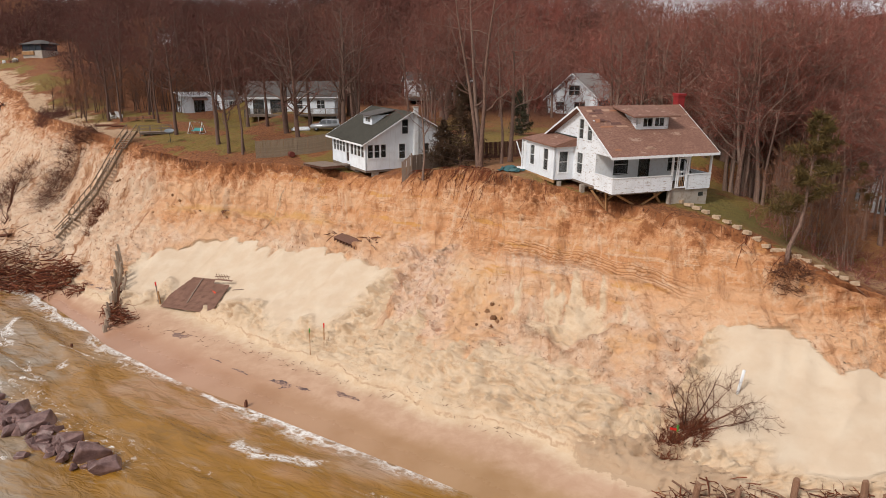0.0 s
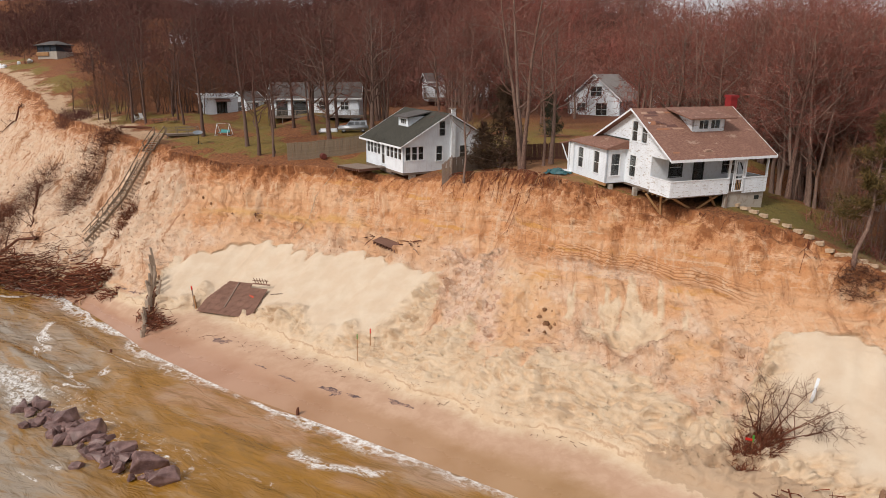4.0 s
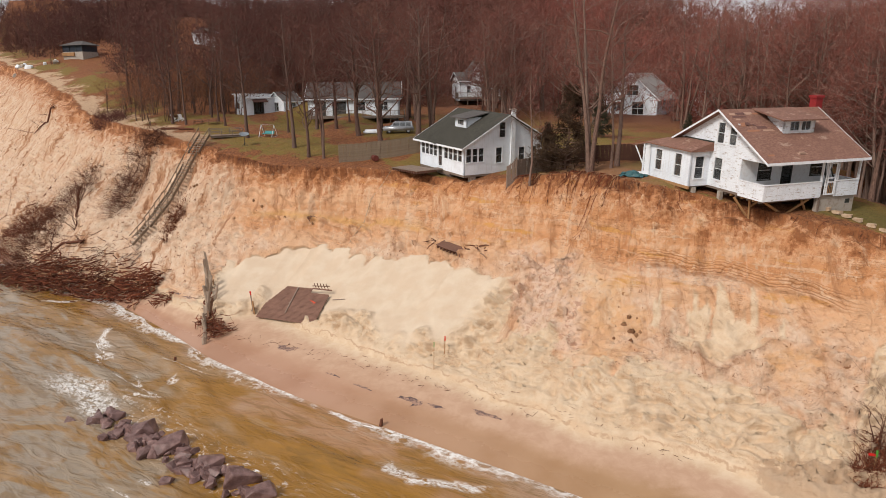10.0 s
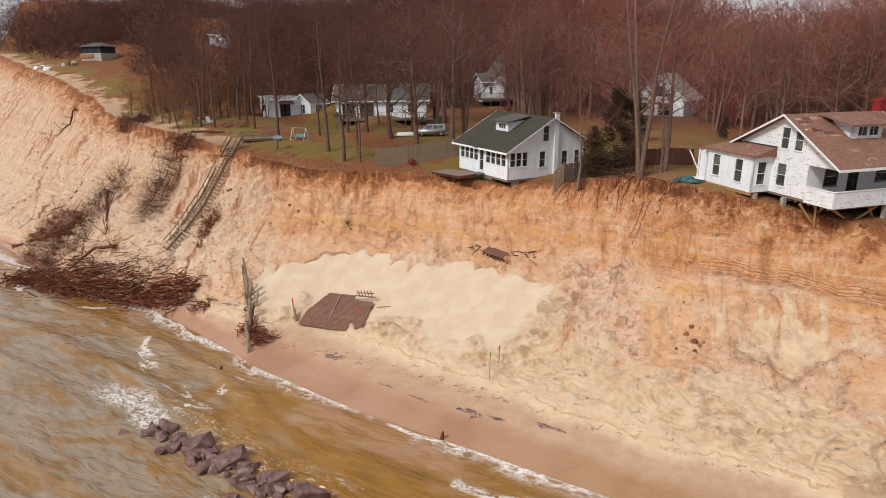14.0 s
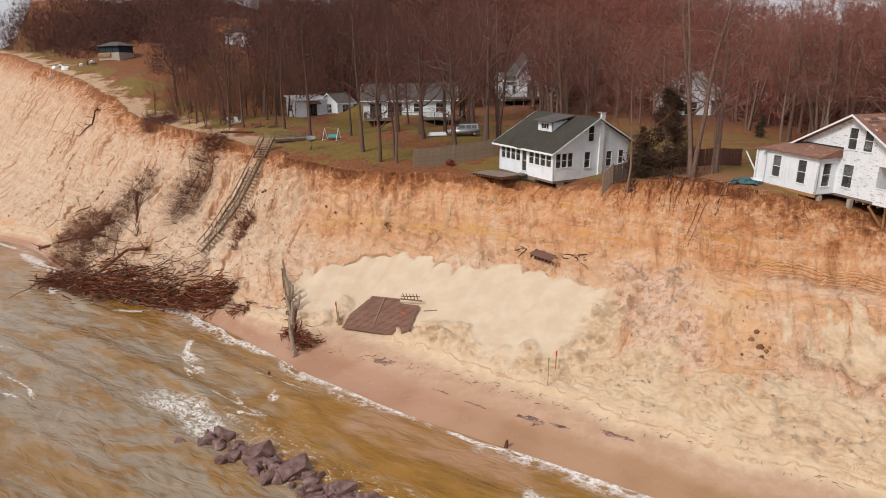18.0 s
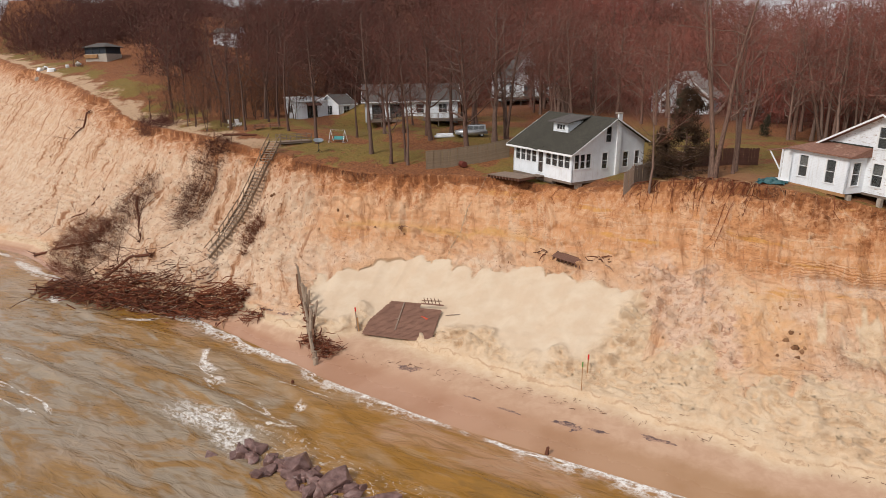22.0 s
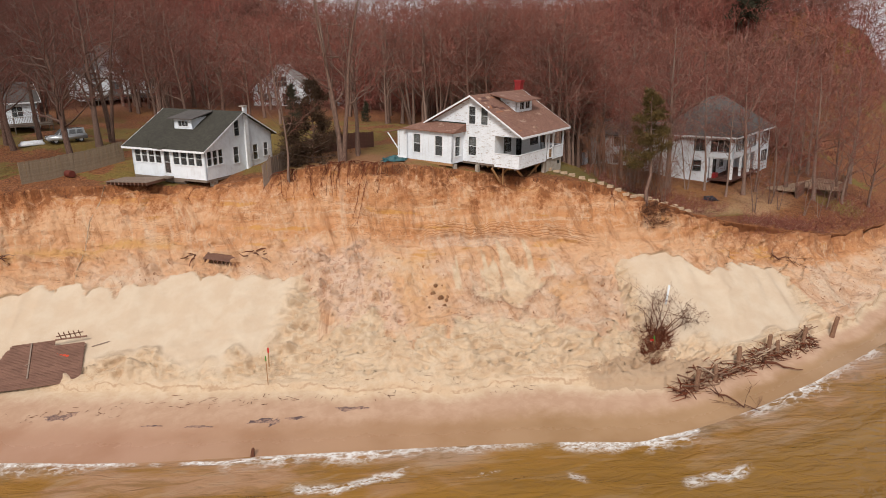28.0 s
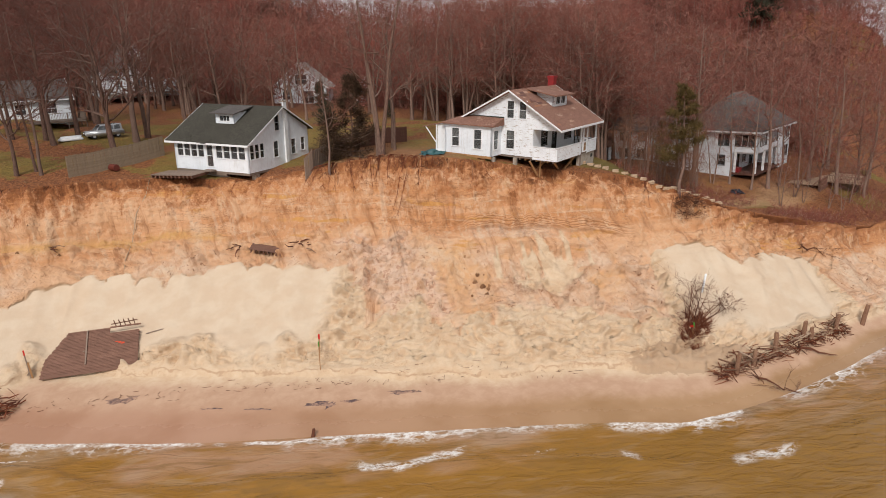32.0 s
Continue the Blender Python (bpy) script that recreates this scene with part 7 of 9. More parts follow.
def stair_landing():
    d = thing("stair_landing", pose(-45.6, 99.2, 18.35, 0, 0, 28), "weathered timber landing with rails at the head of the stair", "deck")
    first = part("deck_board", made(block, 0, 4.6, 0, 0.14, -0.04, 0), M_old_deck, d)
    for k in range(1, 16):
        again(first, d, pose(0, k * 0.148, 0))
    for y in (0.05, 2.25):
        part("joist", made(block, 0, 4.6, y, y + 0.06, -0.3, -0.045), M_grey_wood, d)
        part("handrail", made(block, 0, 4.6, y, y + 0.08, 0.86, 0.92), M_grey_wood, d)
        part("middle_rail", made(block, 0, 4.6, y, y + 0.05, 0.42, 0.5), M_grey_wood, d)
        for k in range(4):
            part("post", made(block, k * 1.5, k * 1.5 + 0.09, y - 0.02, y + 0.07, -0.9, 0.86), M_grey_wood, d)
    part("handrail", made(block, 4.5, 4.58, 0.13, 2.25, 0.86, 0.92), M_grey_wood, d)


stair_landing()
for x, y, turn, ln in ((-53.6, 105.2, 12, 3.4), (-51.3, 104.6, 4, 2.2), (-58.5, 117.5, 40, 1.8)):
    bm = bmesh.new()
    tube(bm, [(-ln / 2, 0, 0.15), (0, 0.05, 0.17), (ln / 2, 0, 0.14)], [0.16, 0.17, 0.13], 8)
    log = part("log", bm, M_brush)
    log.matrix_world = at_ground(x, y, turn)
    tagged(log, "dark weathered log lying near the bluff edge", "log", "logs on the lawn")


# ---- on the beach ----
def stranded_deck():
    """A slab of decking that has slid to the toe of the bluff."""
    a, b, c = Vector((-31.75, 69.75, 1.15)), Vector((-24.55, 65.75, 1.75)), Vector((-30.7, 73.6, 3.6))
    ex = (b - a).normalized()
    ey = (c - a - ex * (c - a).dot(ex)).normalized()
    ez = ex.cross(ey)
    m = Matrix((ex, ey, ez)).transposed().to_4x4()
    m.translation = a
    raise_by = max(lie(*(m @ Vector((u, v, 0))).xy) - (m @ Vector((u, v, 0))).z for u in (0.6, 2, 4, 6, 7.5) for v in (0.4, 1.5, 3, 4))
    m.translation.z += max(-0.3, min(raise_by - 0.05, 0.6)) + 0.10
    d = thing("stranded_deck", m, "brown plank deck slid down onto the sand, half buried", "deck")
    lx, ly = 8.2, 4.6
    n = 31
    for k in range(n):
        y = k * ly / n
        x0 = max(0.0, (y - 1.8) * 0.55) + 0.06 * math.sin(k * 2.3)
        x1 = lx - 0.10 * y + 0.06 * math.sin(k * 3.1)
        if y > 3.9:
            x0, x1 = x0, lx - 2.6 - 0.1 * y
        part("plank", made(block, x0, x1, y + 0.006, y + ly / n - 0.012, -0.04, 0.012 * math.sin(k * 5.1)), M_brown_deck, d)
    for x in (1.0, 3.0, 5.0, 7.0):
        part("joist", made(block, x, x + 0.06, 0.05, ly - 0.6, -0.24, -0.045), M_brown_deck, d)
    red = plain_material("orange_spray_paint", (0.75, 0.08, 0.03), 0.7)
    for k in range(4):
        part("paint_mark", made(block, 5.6 + k * 0.28, 5.8 + k * 0.3, 3.0 - 0.12 * k, 3.12 - 0.1 * k, 0.003, 0.008), red, d, "orange spray-paint mark")
    part("loose_batten", made(beam, (3.7, 0.9, 0.06), (3.2, 4.5, 0.1), 0.12, 0.05), M_old_deck, d, "pale batten lying across")
    part("loose_batten", made(beam, (3.25, 2.2, 0.12), (3.6, 2.4, 0.12), 0.06, 0.04), M_old_deck, d)
    for k in range(5):
        part("baluster", made(beam, (5.7 + k * 0.42, 4.55, 0.0), (5.75 + k * 0.42, 4.7, 0.85), 0.06, 0.06), M_brown_deck, d)
    part("broken_rail", made(beam, (5.4, 4.6, 0.45), (7.7, 4.72, 0.5), 0.05, 0.09), M_brown_deck, d)
    part("broken_rail", made(beam, (5.2, 4.52, 0.1), (7.9, 4.5, 0.12), 0.14, 0.06), M_brown_deck, d)


stranded_deck()
p = on(-22.2, 68.3, 0.05)
plank = part("loose_plank", made(beam, (-0.9, 0, 0), (0.9, 0.1, 0.03), 0.16, 0.05), M_old_deck)
plank.matrix_world = Matrix.Translation(p) @ pose(0, 0, 0, 0, -8, -20)
tagged(plank, "pale loose plank half sunk in the sand", "plank")


def stake(x, y, height, top, label, width=0.06, lean=(0, 0), block_up=False):
    s = thing("marker_stake", pose(x, y, lie(x, y) - 0.25, *lean), label, "stake", "survey stakes")
    part("stake", made(block, -width / 2, width / 2, -width / 2, width / 2, 0, height + 0.25), M_old_deck if block_up else M_new_wood, s)
    part("painted_tip", made(block, -width / 2 - 0.012, width / 2 + 0.012, -width / 2 - 0.012, width / 2 + 0.012, height - 0.15, height + 0.28), top, s)
    if block_up:
        part("brace", made(beam, (0.12, 0.0, 0.2), (0.08, 0.05, height * 0.66), 0.2, 0.14, (1, 0, 0)), M_new_wood, s)
        part("brace", made(beam, (-0.5, 0.1, 0.25), (0.0, 0.0, 0.8), 0.06, 0.08), M_old_deck, s)
    return s


M_marker_red = plain_material("red_marker_paint", (0.75, 0.03, 0.02), 0.6)
M_marker_green = plain_material("green_marker_paint", (0.10, 0.36, 0.05), 0.6)
stake(-32.25, 70.75, 2.6, M_marker_red, "wooden survey stake with a red tip braced in sand", 0.1, (2, -3), True)
stake(-12.0, 55.9, 2.5, M_marker_green, "thin wooden survey stake with a green tip", 0.055, (0, 1))
stake(-11.1, 57.9, 1.7, M_marker_red, "short survey stake with red and green paint", 0.085, (1, 2))
s = stake(15.45, 39.0, 1.3, M_marker_green, "survey stake with a green tip beside the bush", 0.07, (0, 2))
part("ribbon", made(hexa, [(-0.5, -0.02, 1.25), (0.0, -0.02, 1.18), (0.0, 0.02, 1.18), (-0.5, 0.02, 1.25), (-0.5, -0.02, 1.42), (0.0, -0.02, 1.33), (0.0, 0.02, 1.33), (-0.5, 0.02, 1.42)]), M_marker_red, s, "fluttering orange ribbon")
bm = bmesh.new()
tube(bm, [(0, 0, -0.5), (0.05, 0.02, 1.75)], [0.1, 0.1], 12)
pipe = part("pipe", bm, M_white_trim, smooth=True)
pipe.matrix_world = pose(20.3, 41.6, lie(20.3, 41.6), 4, 6)
tagged(pipe, "upright white plastic pipe standing in the sand", "pipe")

# a hose that hangs down the bluff
bm = bmesh.new()
pts = [on(x, y, 0.08) for x, y in ((-18.0, 83.2), (-18.9, 81.7), (-20.2, 81.0), (-21.1, 80.4), (-21.8, 79.6), (-22.3, 78.8), (-22.6, 78.0))]
tube(bm, pts, [0.055] * len(pts), 6)
tagged(part("hose", bm, plain_material("faded_pipe_plastic", (0.55, 0.40, 0.26), 0.7), smooth=True), "faded plastic pipe hanging down the bluff face", "pipe")


def fallen_platform():
    base = Vector((-10.2, 70.4, 0))
    m = pose(base.x, base.y, lie(base.x, base.y) + 0.25, 0, 14, 8) @ pose(0, 0, 0, 16, 0, -40)
    d = thing("broken_platform", m @ Matrix.Scale(1.3, 4), "broken brown wooden platform stranded on the slope", "wreckage")
    for k in range(8):
        part("plank", made(block, -1.45, 1.35 + 0.1 * math.sin(k), -0.6 + k * 0.15, -0.47 + k * 0.15, 0.12, 0.15), M_brown_deck, d)
    for x in np.linspace(-1.3, 1.25, 9):
        part("joist_end", made(block, x - 0.03, x + 0.03, -0.64, 0.55, -0.14, 0.118), M_brown_deck, d)
    part("leg", made(beam, (1.0, -0.5, 0.0), (1.3, -0.9, -0.7), 0.1, 0.1), M_new_wood, d)


fallen_platform()
for x, y, label, r in ((-12.4, 73.2, "crumpled dark metal bracket caught on the slope", 0.5), (-28.2, 82.4, "dark clump of roots and soil on the slope", 0.42), (-7.6, 67.9, "torn dark root mass below the broken platform", 0.7)):
    rng = np.random.default_rng(int(r * 100))
    bm = bmesh.new()
    for k in range(9):
        a = rng.normal(size=3) * r * np.array([0.9, 0.6, 0.2])
        b = a + rng.normal(size=3) * r * np.array([1.3, 0.8, 0.2])
        tube(bm, [a, (a + b) / 2 + rng.normal(size=3) * 0.1, b], [0.07, 0.06, 0.02], 5)
    ob = part("snag", bm, M_brush)
    ob.matrix_world = pose(x, y, lie(x, y) + 0.12, 20, 0, -20)
    tagged(ob, label, "debris", "snags on the slope")


def piling(x, y, height, r, lean, material=None, label="weathered round timber piling in the sand", group="groin pilings"):
    rng = np.random.default_rng(int(abs(x * 37 + y * 11)))
    bm = bmesh.new()
    n = 9
    rings = []
    for z, k in ((-0.8, 1.05), (0.0, 1.08), (height * 0.5, 1.0), (height * 0.9, 0.95), (height, 0.86)):
        rings.append([bm.verts.new((r * k * (1 + 0.12 * rng.normal()) * math.cos(a), r * k * (1 + 0.12 * rng.normal()) * math.sin(a), z + (0.06 * rng.normal() if z == height else 0))) for a in np.linspace(0, 2 * math.pi, n + 1)[:-1]])
    for p, q in zip(rings, rings[1:]):
        for k in range(n):
            bm.faces.new((p[k], p[(k + 1) % n], q[(k + 1) % n], q[k]))
    bm.faces.new(rings[0][::-1])
    bm.faces.new(rings[-1])
    ob = part("piling", bm, material or M_drift)
    ob.matrix_world = pose(x, y, lie(x, y), *lean)
    return tagged(ob, label, "piling", group)


# the ruined groin below the stair side
for x, y, h_, r_, ln in ((-38.3, 74.6, 2.6, 0.2, (4, -6)), (-38.0, 73.6, 2.3, 0.16, (-3, 8)), (-37.9, 72.6, 2.9, 0.19, (5, 4)), (-37.5, 71.6, 2.4, 0.15, (-2, -9)), (-37.2, 70.5, 2.9, 0.18, (3, 6)), (-36.9, 69.3, 2.2, 0.17, (-6, 3)),
                         (-36.6, 68.2, 1.8, 0.16, (6, -4)), (-36.3, 67.2, 1.5, 0.2, (-4, -8)), (-36.0, 66.0, 0.9, 0.2, (2, 5)), (-38.7, 75.8, 1.8, 0.15, (7, 4)), (-37.0, 72.3, 1.9, 0.13, (-12, 10)), (-35.7, 65.1, 0.7, 0.22, (0, 0))):
    piling(x, y, h_, r_, ln, M_pale_tread, group="ruined groin pilings")
# tall boards of its broken wall, some leaning
rng = np.random.default_rng(61)
for k in range(16):
    f = k / 15
    x, y = -39.4 + 2.7 * f + rng.normal() * 0.15, 77.2 - 8.0 * f + rng.normal() * 0.2
    tall, w_ = rng.uniform(2.0, 3.4) * (1 - 0.4 * f), rng.uniform(0.10, 0.17)
    bm = bmesh.new()
    hexa(bm, [(-w_, -0.03, -0.6), (w_, -0.03, -0.6), (w_, 0.03, -0.6), (-w_, 0.03, -0.6), (-w_ * 0.9, -0.03, tall), (w_ * 0.8, -0.03, tall * rng.uniform(0.86, 0.98)), (w_ * 0.8, 0.03, tall * 0.92), (-w_ * 0.9, 0.03, tall)])
    ob = part("groin_board", bm, M_pale_tread if k % 3 else M_drift)
    ob.matrix_world = pose(x, y, lie(x, y), rng.uniform(-9, 9), rng.uniform(-6, 14), rng.uniform(-20, 40))
    tagged(ob, "pale splintered upright board of the ruined groin", "board", "ruined groin boards")
# the groin beyond the bush
for x, y, h_, r_, ln in ((15.2, 34.6, 1.8, 0.2, (3, 4)), (17.6, 34.5, 1.4, 0.17, (-3, 6)), (21.0, 34.6, 2.0, 0.2, (-2, 3)), (24.8, 34.2, 1.6, 0.19, (4, -3)), (26.0, 34.0, 1.4, 0.17, (-5, 3)), (29.3, 33.6, 1.9, 0.19, (3, 8)), (34.2, 33.3, 2.0, 0.2, (4, 12))):
    piling(x, y, h_, r_, ln, M_drift, group="groin pilings beyond the bush")


def stick_pile(name, label, a, b, width, count, length, thick, material, rise=0.7, seed=1, category="driftwood", line=1.0):
    """A heap of sticks strewn along a line on the ground."""
    rng = np.random.default_rng(seed)
    verts, faces = [], []
    a, b = np.array(a), np.array(b)
    d = (b - a) / np.linalg.norm(b - a)
    for k in range(count):
        t = rng.uniform()
        p = a + (b - a) * t + np.array([-d[1], d[0]]) * rng.normal() * width * 0.5
        z = lie(p[0], p[1]) + abs(rng.normal()) * rise * 0.45
        w = np.array([d[0], d[1], 0]) * rng.normal() * line + np.array([-d[1], d[0], 0]) * rng.normal() * 0.75 + np.array([0, 0, 1]) * rng.normal() * 0.28
        w /= np.linalg.norm(w)
        ln = length * rng.uniform(0.35, 1.2)
        r = thick * rng.uniform(0.4, 1.5)
        c = np.array([p[0], p[1], z + r])
        mid = c + rng.normal(size=3) * 0.05 * ln
        limb((verts, faces), [c - w * ln / 2, mid, c + w * ln / 2], [r, r * 0.85, r * 0.45], 4)
    return tagged(new(name, raw_mesh(name, verts, faces, material)), label, category, kind="stuff")


def brush_patch(name, label, cx, cy, rx, ry, turn, count, length, material, seed, down=0.0, wide=0.014, category="brush"):
    """A tangle of dead twigs standing on and hanging over the ground."""
    rng = np.random.default_rng(seed)
    store = ([], [])
    ca, sa = math.cos(radians(turn)), math.sin(radians(turn))
    for k in range(count):
        r, a = math.sqrt(rng.uniform()), rng.uniform(0, 6.283)
        u, v = rx * r * math.cos(a), ry * r * math.sin(a)
        x, y = cx + u * ca - v * sa, cy + u * sa + v * ca
        p = np.array([x, y, lie(x, y) - 0.05])
        d = rng.normal(size=3) * 0.7 + np.array([-0.5 * down, -0.7 * down, 0.7 - 0.5 * down])
        d[2] = abs(d[2]) * 0.8 + 0.05
        d /= np.linalg.norm(d)
        ln = length * rng.uniform(0.4, 1.2)
        q = p + d * ln * 0.55 + rng.normal(size=3) * 0.08 * ln
        e = q + (d + rng.normal(size=3) * 0.45) * ln * 0.45
        limb(store, [p, q, e], [wide * 1.6, wide, wide * 0.4], 3)
        for c in range(5):
            g = q + (e - q) * rng.uniform(-0.6, 1)
            sliver(store, g, g + (d + rng.normal(size=3) * 0.8) * ln * 0.28, wide * 0.7, rng)
    return tagged(new(name, raw_mesh(name, *store, material)), label, category, kind="stuff")


# rocks in the shallows
def boulder(x, y, size, turn, seed, wide=1.0):
    rng = np.random.default_rng(seed)
    bm = bmesh.new()
    pts = rng.normal(size=(15, 3))
    pts /= np.abs(pts).max(1)[:, None] ** 0.75
    for p in pts:
        bm.verts.new(tuple(p * size * np.array([0.62 * wide, 0.5, 0.45])))
    bmesh.ops.convex_hull(bm, input=bm.verts[:])
    bmesh.ops.delete(bm, geom=[v for v in bm.verts if not v.link_faces], context="VERTS")
    bmesh.ops.bevel(bm, geom=bm.edges[:], offset=0.025 * size, segments=1, affect="EDGES")
    ob = part("boulder", bm, M_rock)
    ob.matrix_world = pose(x, y, 0.05 + rng.uniform(0.0, 0.3) * size, rng.uniform(-12, 12), rng.uniform(-12, 12), turn)
    return tagged(ob, "wet purplish-brown boulder breaking the shallow water", "rock", "boulders in the shallows")


def rock_material():
    m = Mat("wet_purple_rock")
    n, f = m.noise(1.4, 5), m.noise(12, 4)
    c = m.mix(m.ramp(n, 0.35, 0.65), (0.15, 0.08, 0.07), (0.36, 0.22, 0.195))
    c = m.mix(m.ramp(f, 0.55, 0.75, 0, 0.5), c, (0.36, 0.27, 0.25))
    c = m.mix(m.math("MULTIPLY", m.each(), 0.4), c, (0.09, 0.05, 0.045))
    m.bump(m.math("ADD", n, f), 0.5, 0.06)
    return m.done(c, 0.35)


M_rock = rock_material()
rng = np.random.default_rng(8)
for k in range(100):
    t = 0.12 + 0.8 * rng.beta(1.8, 1.6)
    x = -42.8 + 21.5 * t + rng.normal() * 0.5
    y = 52.4 - 13.2 * t + rng.normal() * 0.75
    boulder(x, y, rng.uniform(0.4, 0.95), rng.uniform(0, 360), 900 + k, rng.uniform(0.9, 1.3))
for x, y, s_, w_ in ((-24.4, 40.9, 1.6, 1.3), (-22.6, 39.6, 1.3, 1.1), (-30.9, 45.6, 1.5, 1.2), (-37.3, 50.2, 1.0, 1.0), (-33.6, 47.6, 1.4, 1.3), (-27.3, 43.4, 1.2, 1.2)):
    boulder(x, y, s_, 25, int(-x * 10), w_)

# two pile stumps in the swash
for x, y in ((-37.2, 61.4), (-15.9, 49.0)):
    piling(x, y, 0.6, 0.13, (4, 5), M_brush, "dark stump of an old pile in the swash", "pile stumps")


M_edging = paint_material("tan_edging_stone", (0.46, 0.34, 0.23), (0.27, 0.16, 0.09), 0.9, 0.7)


def sand_bag(x, y, turn, seed):
    rng = np.random.default_rng(seed)
    bm = bmesh.new()
    bmesh.ops.create_cube(bm, size=1)
    bmesh.ops.bevel(bm, geom=bm.edges[:], offset=0.12, segments=1, affect="EDGES")
    for v in bm.verts:
        v.co = Vector((v.co.x * rng.uniform(0.62, 0.72), v.co.y * 0.42, v.co.z * 0.3)) * (1 + 0.10 * rng.normal())
    ob = part("stone_slab", bm, M_edging, smooth=False)
    ob.matrix_world = pose(x, y, lie(x, y) + 0.12, rng.uniform(-8, 8), rng.uniform(-8, 8), turn)
    return tagged(ob, "pale weathered stone edging block along the bluff path", "stone", "edging blocks along the path")


line = [(20.8, 57.4), (22.4, 55.6), (23.6, 53.9), (24.6, 52.3), (25.7, 51.1), (26.7, 50.0), (27.9, 49.2), (29.4, 48.0), (31.2, 46.8)]
k = 0
for (ax, ay), (bx, by) in zip(line, line[1:]):
    n = max(2, int(math.hypot(bx - ax, by - ay) / 0.72))
    for i in range(n):
        f = i / n
        sand_bag(ax + (bx - ax) * f, ay + (by - ay) * f, math.degrees(math.atan2(by - ay, bx - ax)) + 12 * math.sin(k * 3.3), 50 + k)
        k += 1


# ---- pavilion and house on the far rise ----
def pavilion():
    x, y = -108.5, 181.0
    h = thing("pavilion", pose(x - 4.2, y, lie(x, y) + 0.5, 0, 0, -22) @ Matrix.Scale(0.8, 4), "small dark pavilion with a grey hipped roof on a pale base", "pavilion")
    dark = plain_material("dark_blue_screens", (0.03, 0.04, 0.055), 0.7)
    part("base", made(block, 0, 9, 0, 6, -2.0, 1.1), M_block, h, "pale timber base")
    part("screen", made(block, 0.15, 8.85, 0.15, 5.85, 1.1, 3.2), dark, h, "dark blue screens")
    for px in (0.0, 3.0, 6.0, 8.85):
        part("post", made(block, px, px + 0.15, 0.0, 0.149, 1.1, 3.2), M_dark_trim, h)
    part("sill", made(block, -0.1, 5.5, -0.35, -0.01, -0.2, 0.9), M_new_wood, h, "pale yellow planks")
    c = [(-0.6, -0.6), (9.6, -0.6), (9.6, 6.6), (-0.6, 6.6)]
    for q in ((c[0], c[1], (6.4, 3), (2.6, 3)), (c[2], c[3], (2.6, 3), (6.4, 3))):
        part("roof", made(slab, [(*q[0], 3.2), (*q[1], 3.2), (*q[2], 4.5), (*q[3], 4.5)], 0.14), M_grey_roof, h)
    for a, b, r in ((c[3], c[0], (2.6, 3)), (c[1], c[2], (6.4, 3))):
        part("roof", made(slab, [(*a, 3.2), (*b, 3.2), (r[0], r[1] - 0.001, 4.5), (r[0], r[1] + 0.001, 4.5)], 0.14), M_grey_roof, h)


pavilion()
gable_house("far_house", pose(-90.0, 212.0, lie(-88, 212) + 0.5, 0, 0, -20) @ Matrix.Scale(0.62, 4), "pale house among the trees on the far rise", 13, 9, 4.5, 2.6, M_white_new, M_grey_roof, front=((2, 2, 2.2, 3.6), (8, 2, 2.2, 3.6)), left=((3, 2, 2, 3.5),), base=-4)
rng = random.Random(21)
for k in range(9):
    x, y = -118 + rng.uniform(-5, 5), 176 + rng.uniform(-3, 3)
    bm = bmesh.new()
    bmesh.ops.create_cube(bm, size=rng.uniform(0.5, 1.1))
    bmesh.ops.bevel(bm, geom=bm.edges[:], offset=0.12, segments=1, affect="EDGES")
    ob = part("rubble_block", bm, M_white_trim if k % 3 else M_block)
    ob.matrix_world = pose(x, y, lie(x, y) + 0.2, rng.uniform(0, 40), rng.uniform(0, 40), rng.uniform(0, 90))
    tagged(ob, "pale rubble block dumped near the far bluff edge", "rubble", "rubble blocks")
TREES = []
for k, (hh, cl, sp, lm, tw, fi, tr, fo) in enumerate(((17, .26, .36, 22, 8, 11, .28, 1), (19, .34, .32, 22, 8, 11, .31, 1), (15, .2, .42, 22, 8, 11, .24, 1), (19, .28, .32, 26, 8, 9, .34, 3), (12, .12, .38, 20, 7, 9, .13, 2), (16, .36, .3, 18, 7, 11, .18, 1), (18, .24, .42, 26, 8, 10, .4, 1))):
    w, c = grow(100 + k, hh, cl, sp, lm, tw, fi - 4, tr, fo, wid=0.012)
    TREES.append((hh, raw_mesh("trunk", *w, M_bark, True), raw_mesh("crown", *c, M_twig), tuple(np.array(a) for a in w), tuple(np.array(a) for a in c)))
TREE_SAYS = ["tall leafless tree with grey-brown bark and reddish twigs", "tall straight leafless tree with high reddish crown", "spreading leafless tree with dense fine twigs", "tall leafless tree with three trunks from one base",
             "young twin-stemmed leafless tree with fine brown twigs", "slender leafless tree with a narrow crown", "broad leafless tree with a stout grey trunk"]


def tree(x, y, kind, scale=1.0, turn=0.0, tilt=(0, 0)):
    hh, w, c = TREES[kind][:3]
    t = thing("tree", pose(x, y, lie(x, y), tilt[0], tilt[1], turn) @ Matrix.Scale(scale, 4), TREE_SAYS[kind], "tree", "bare trees on the bluff")
    for name, mesh in (("trunk", w), ("crown", c)):
        new(name, mesh).parent = t
    return t


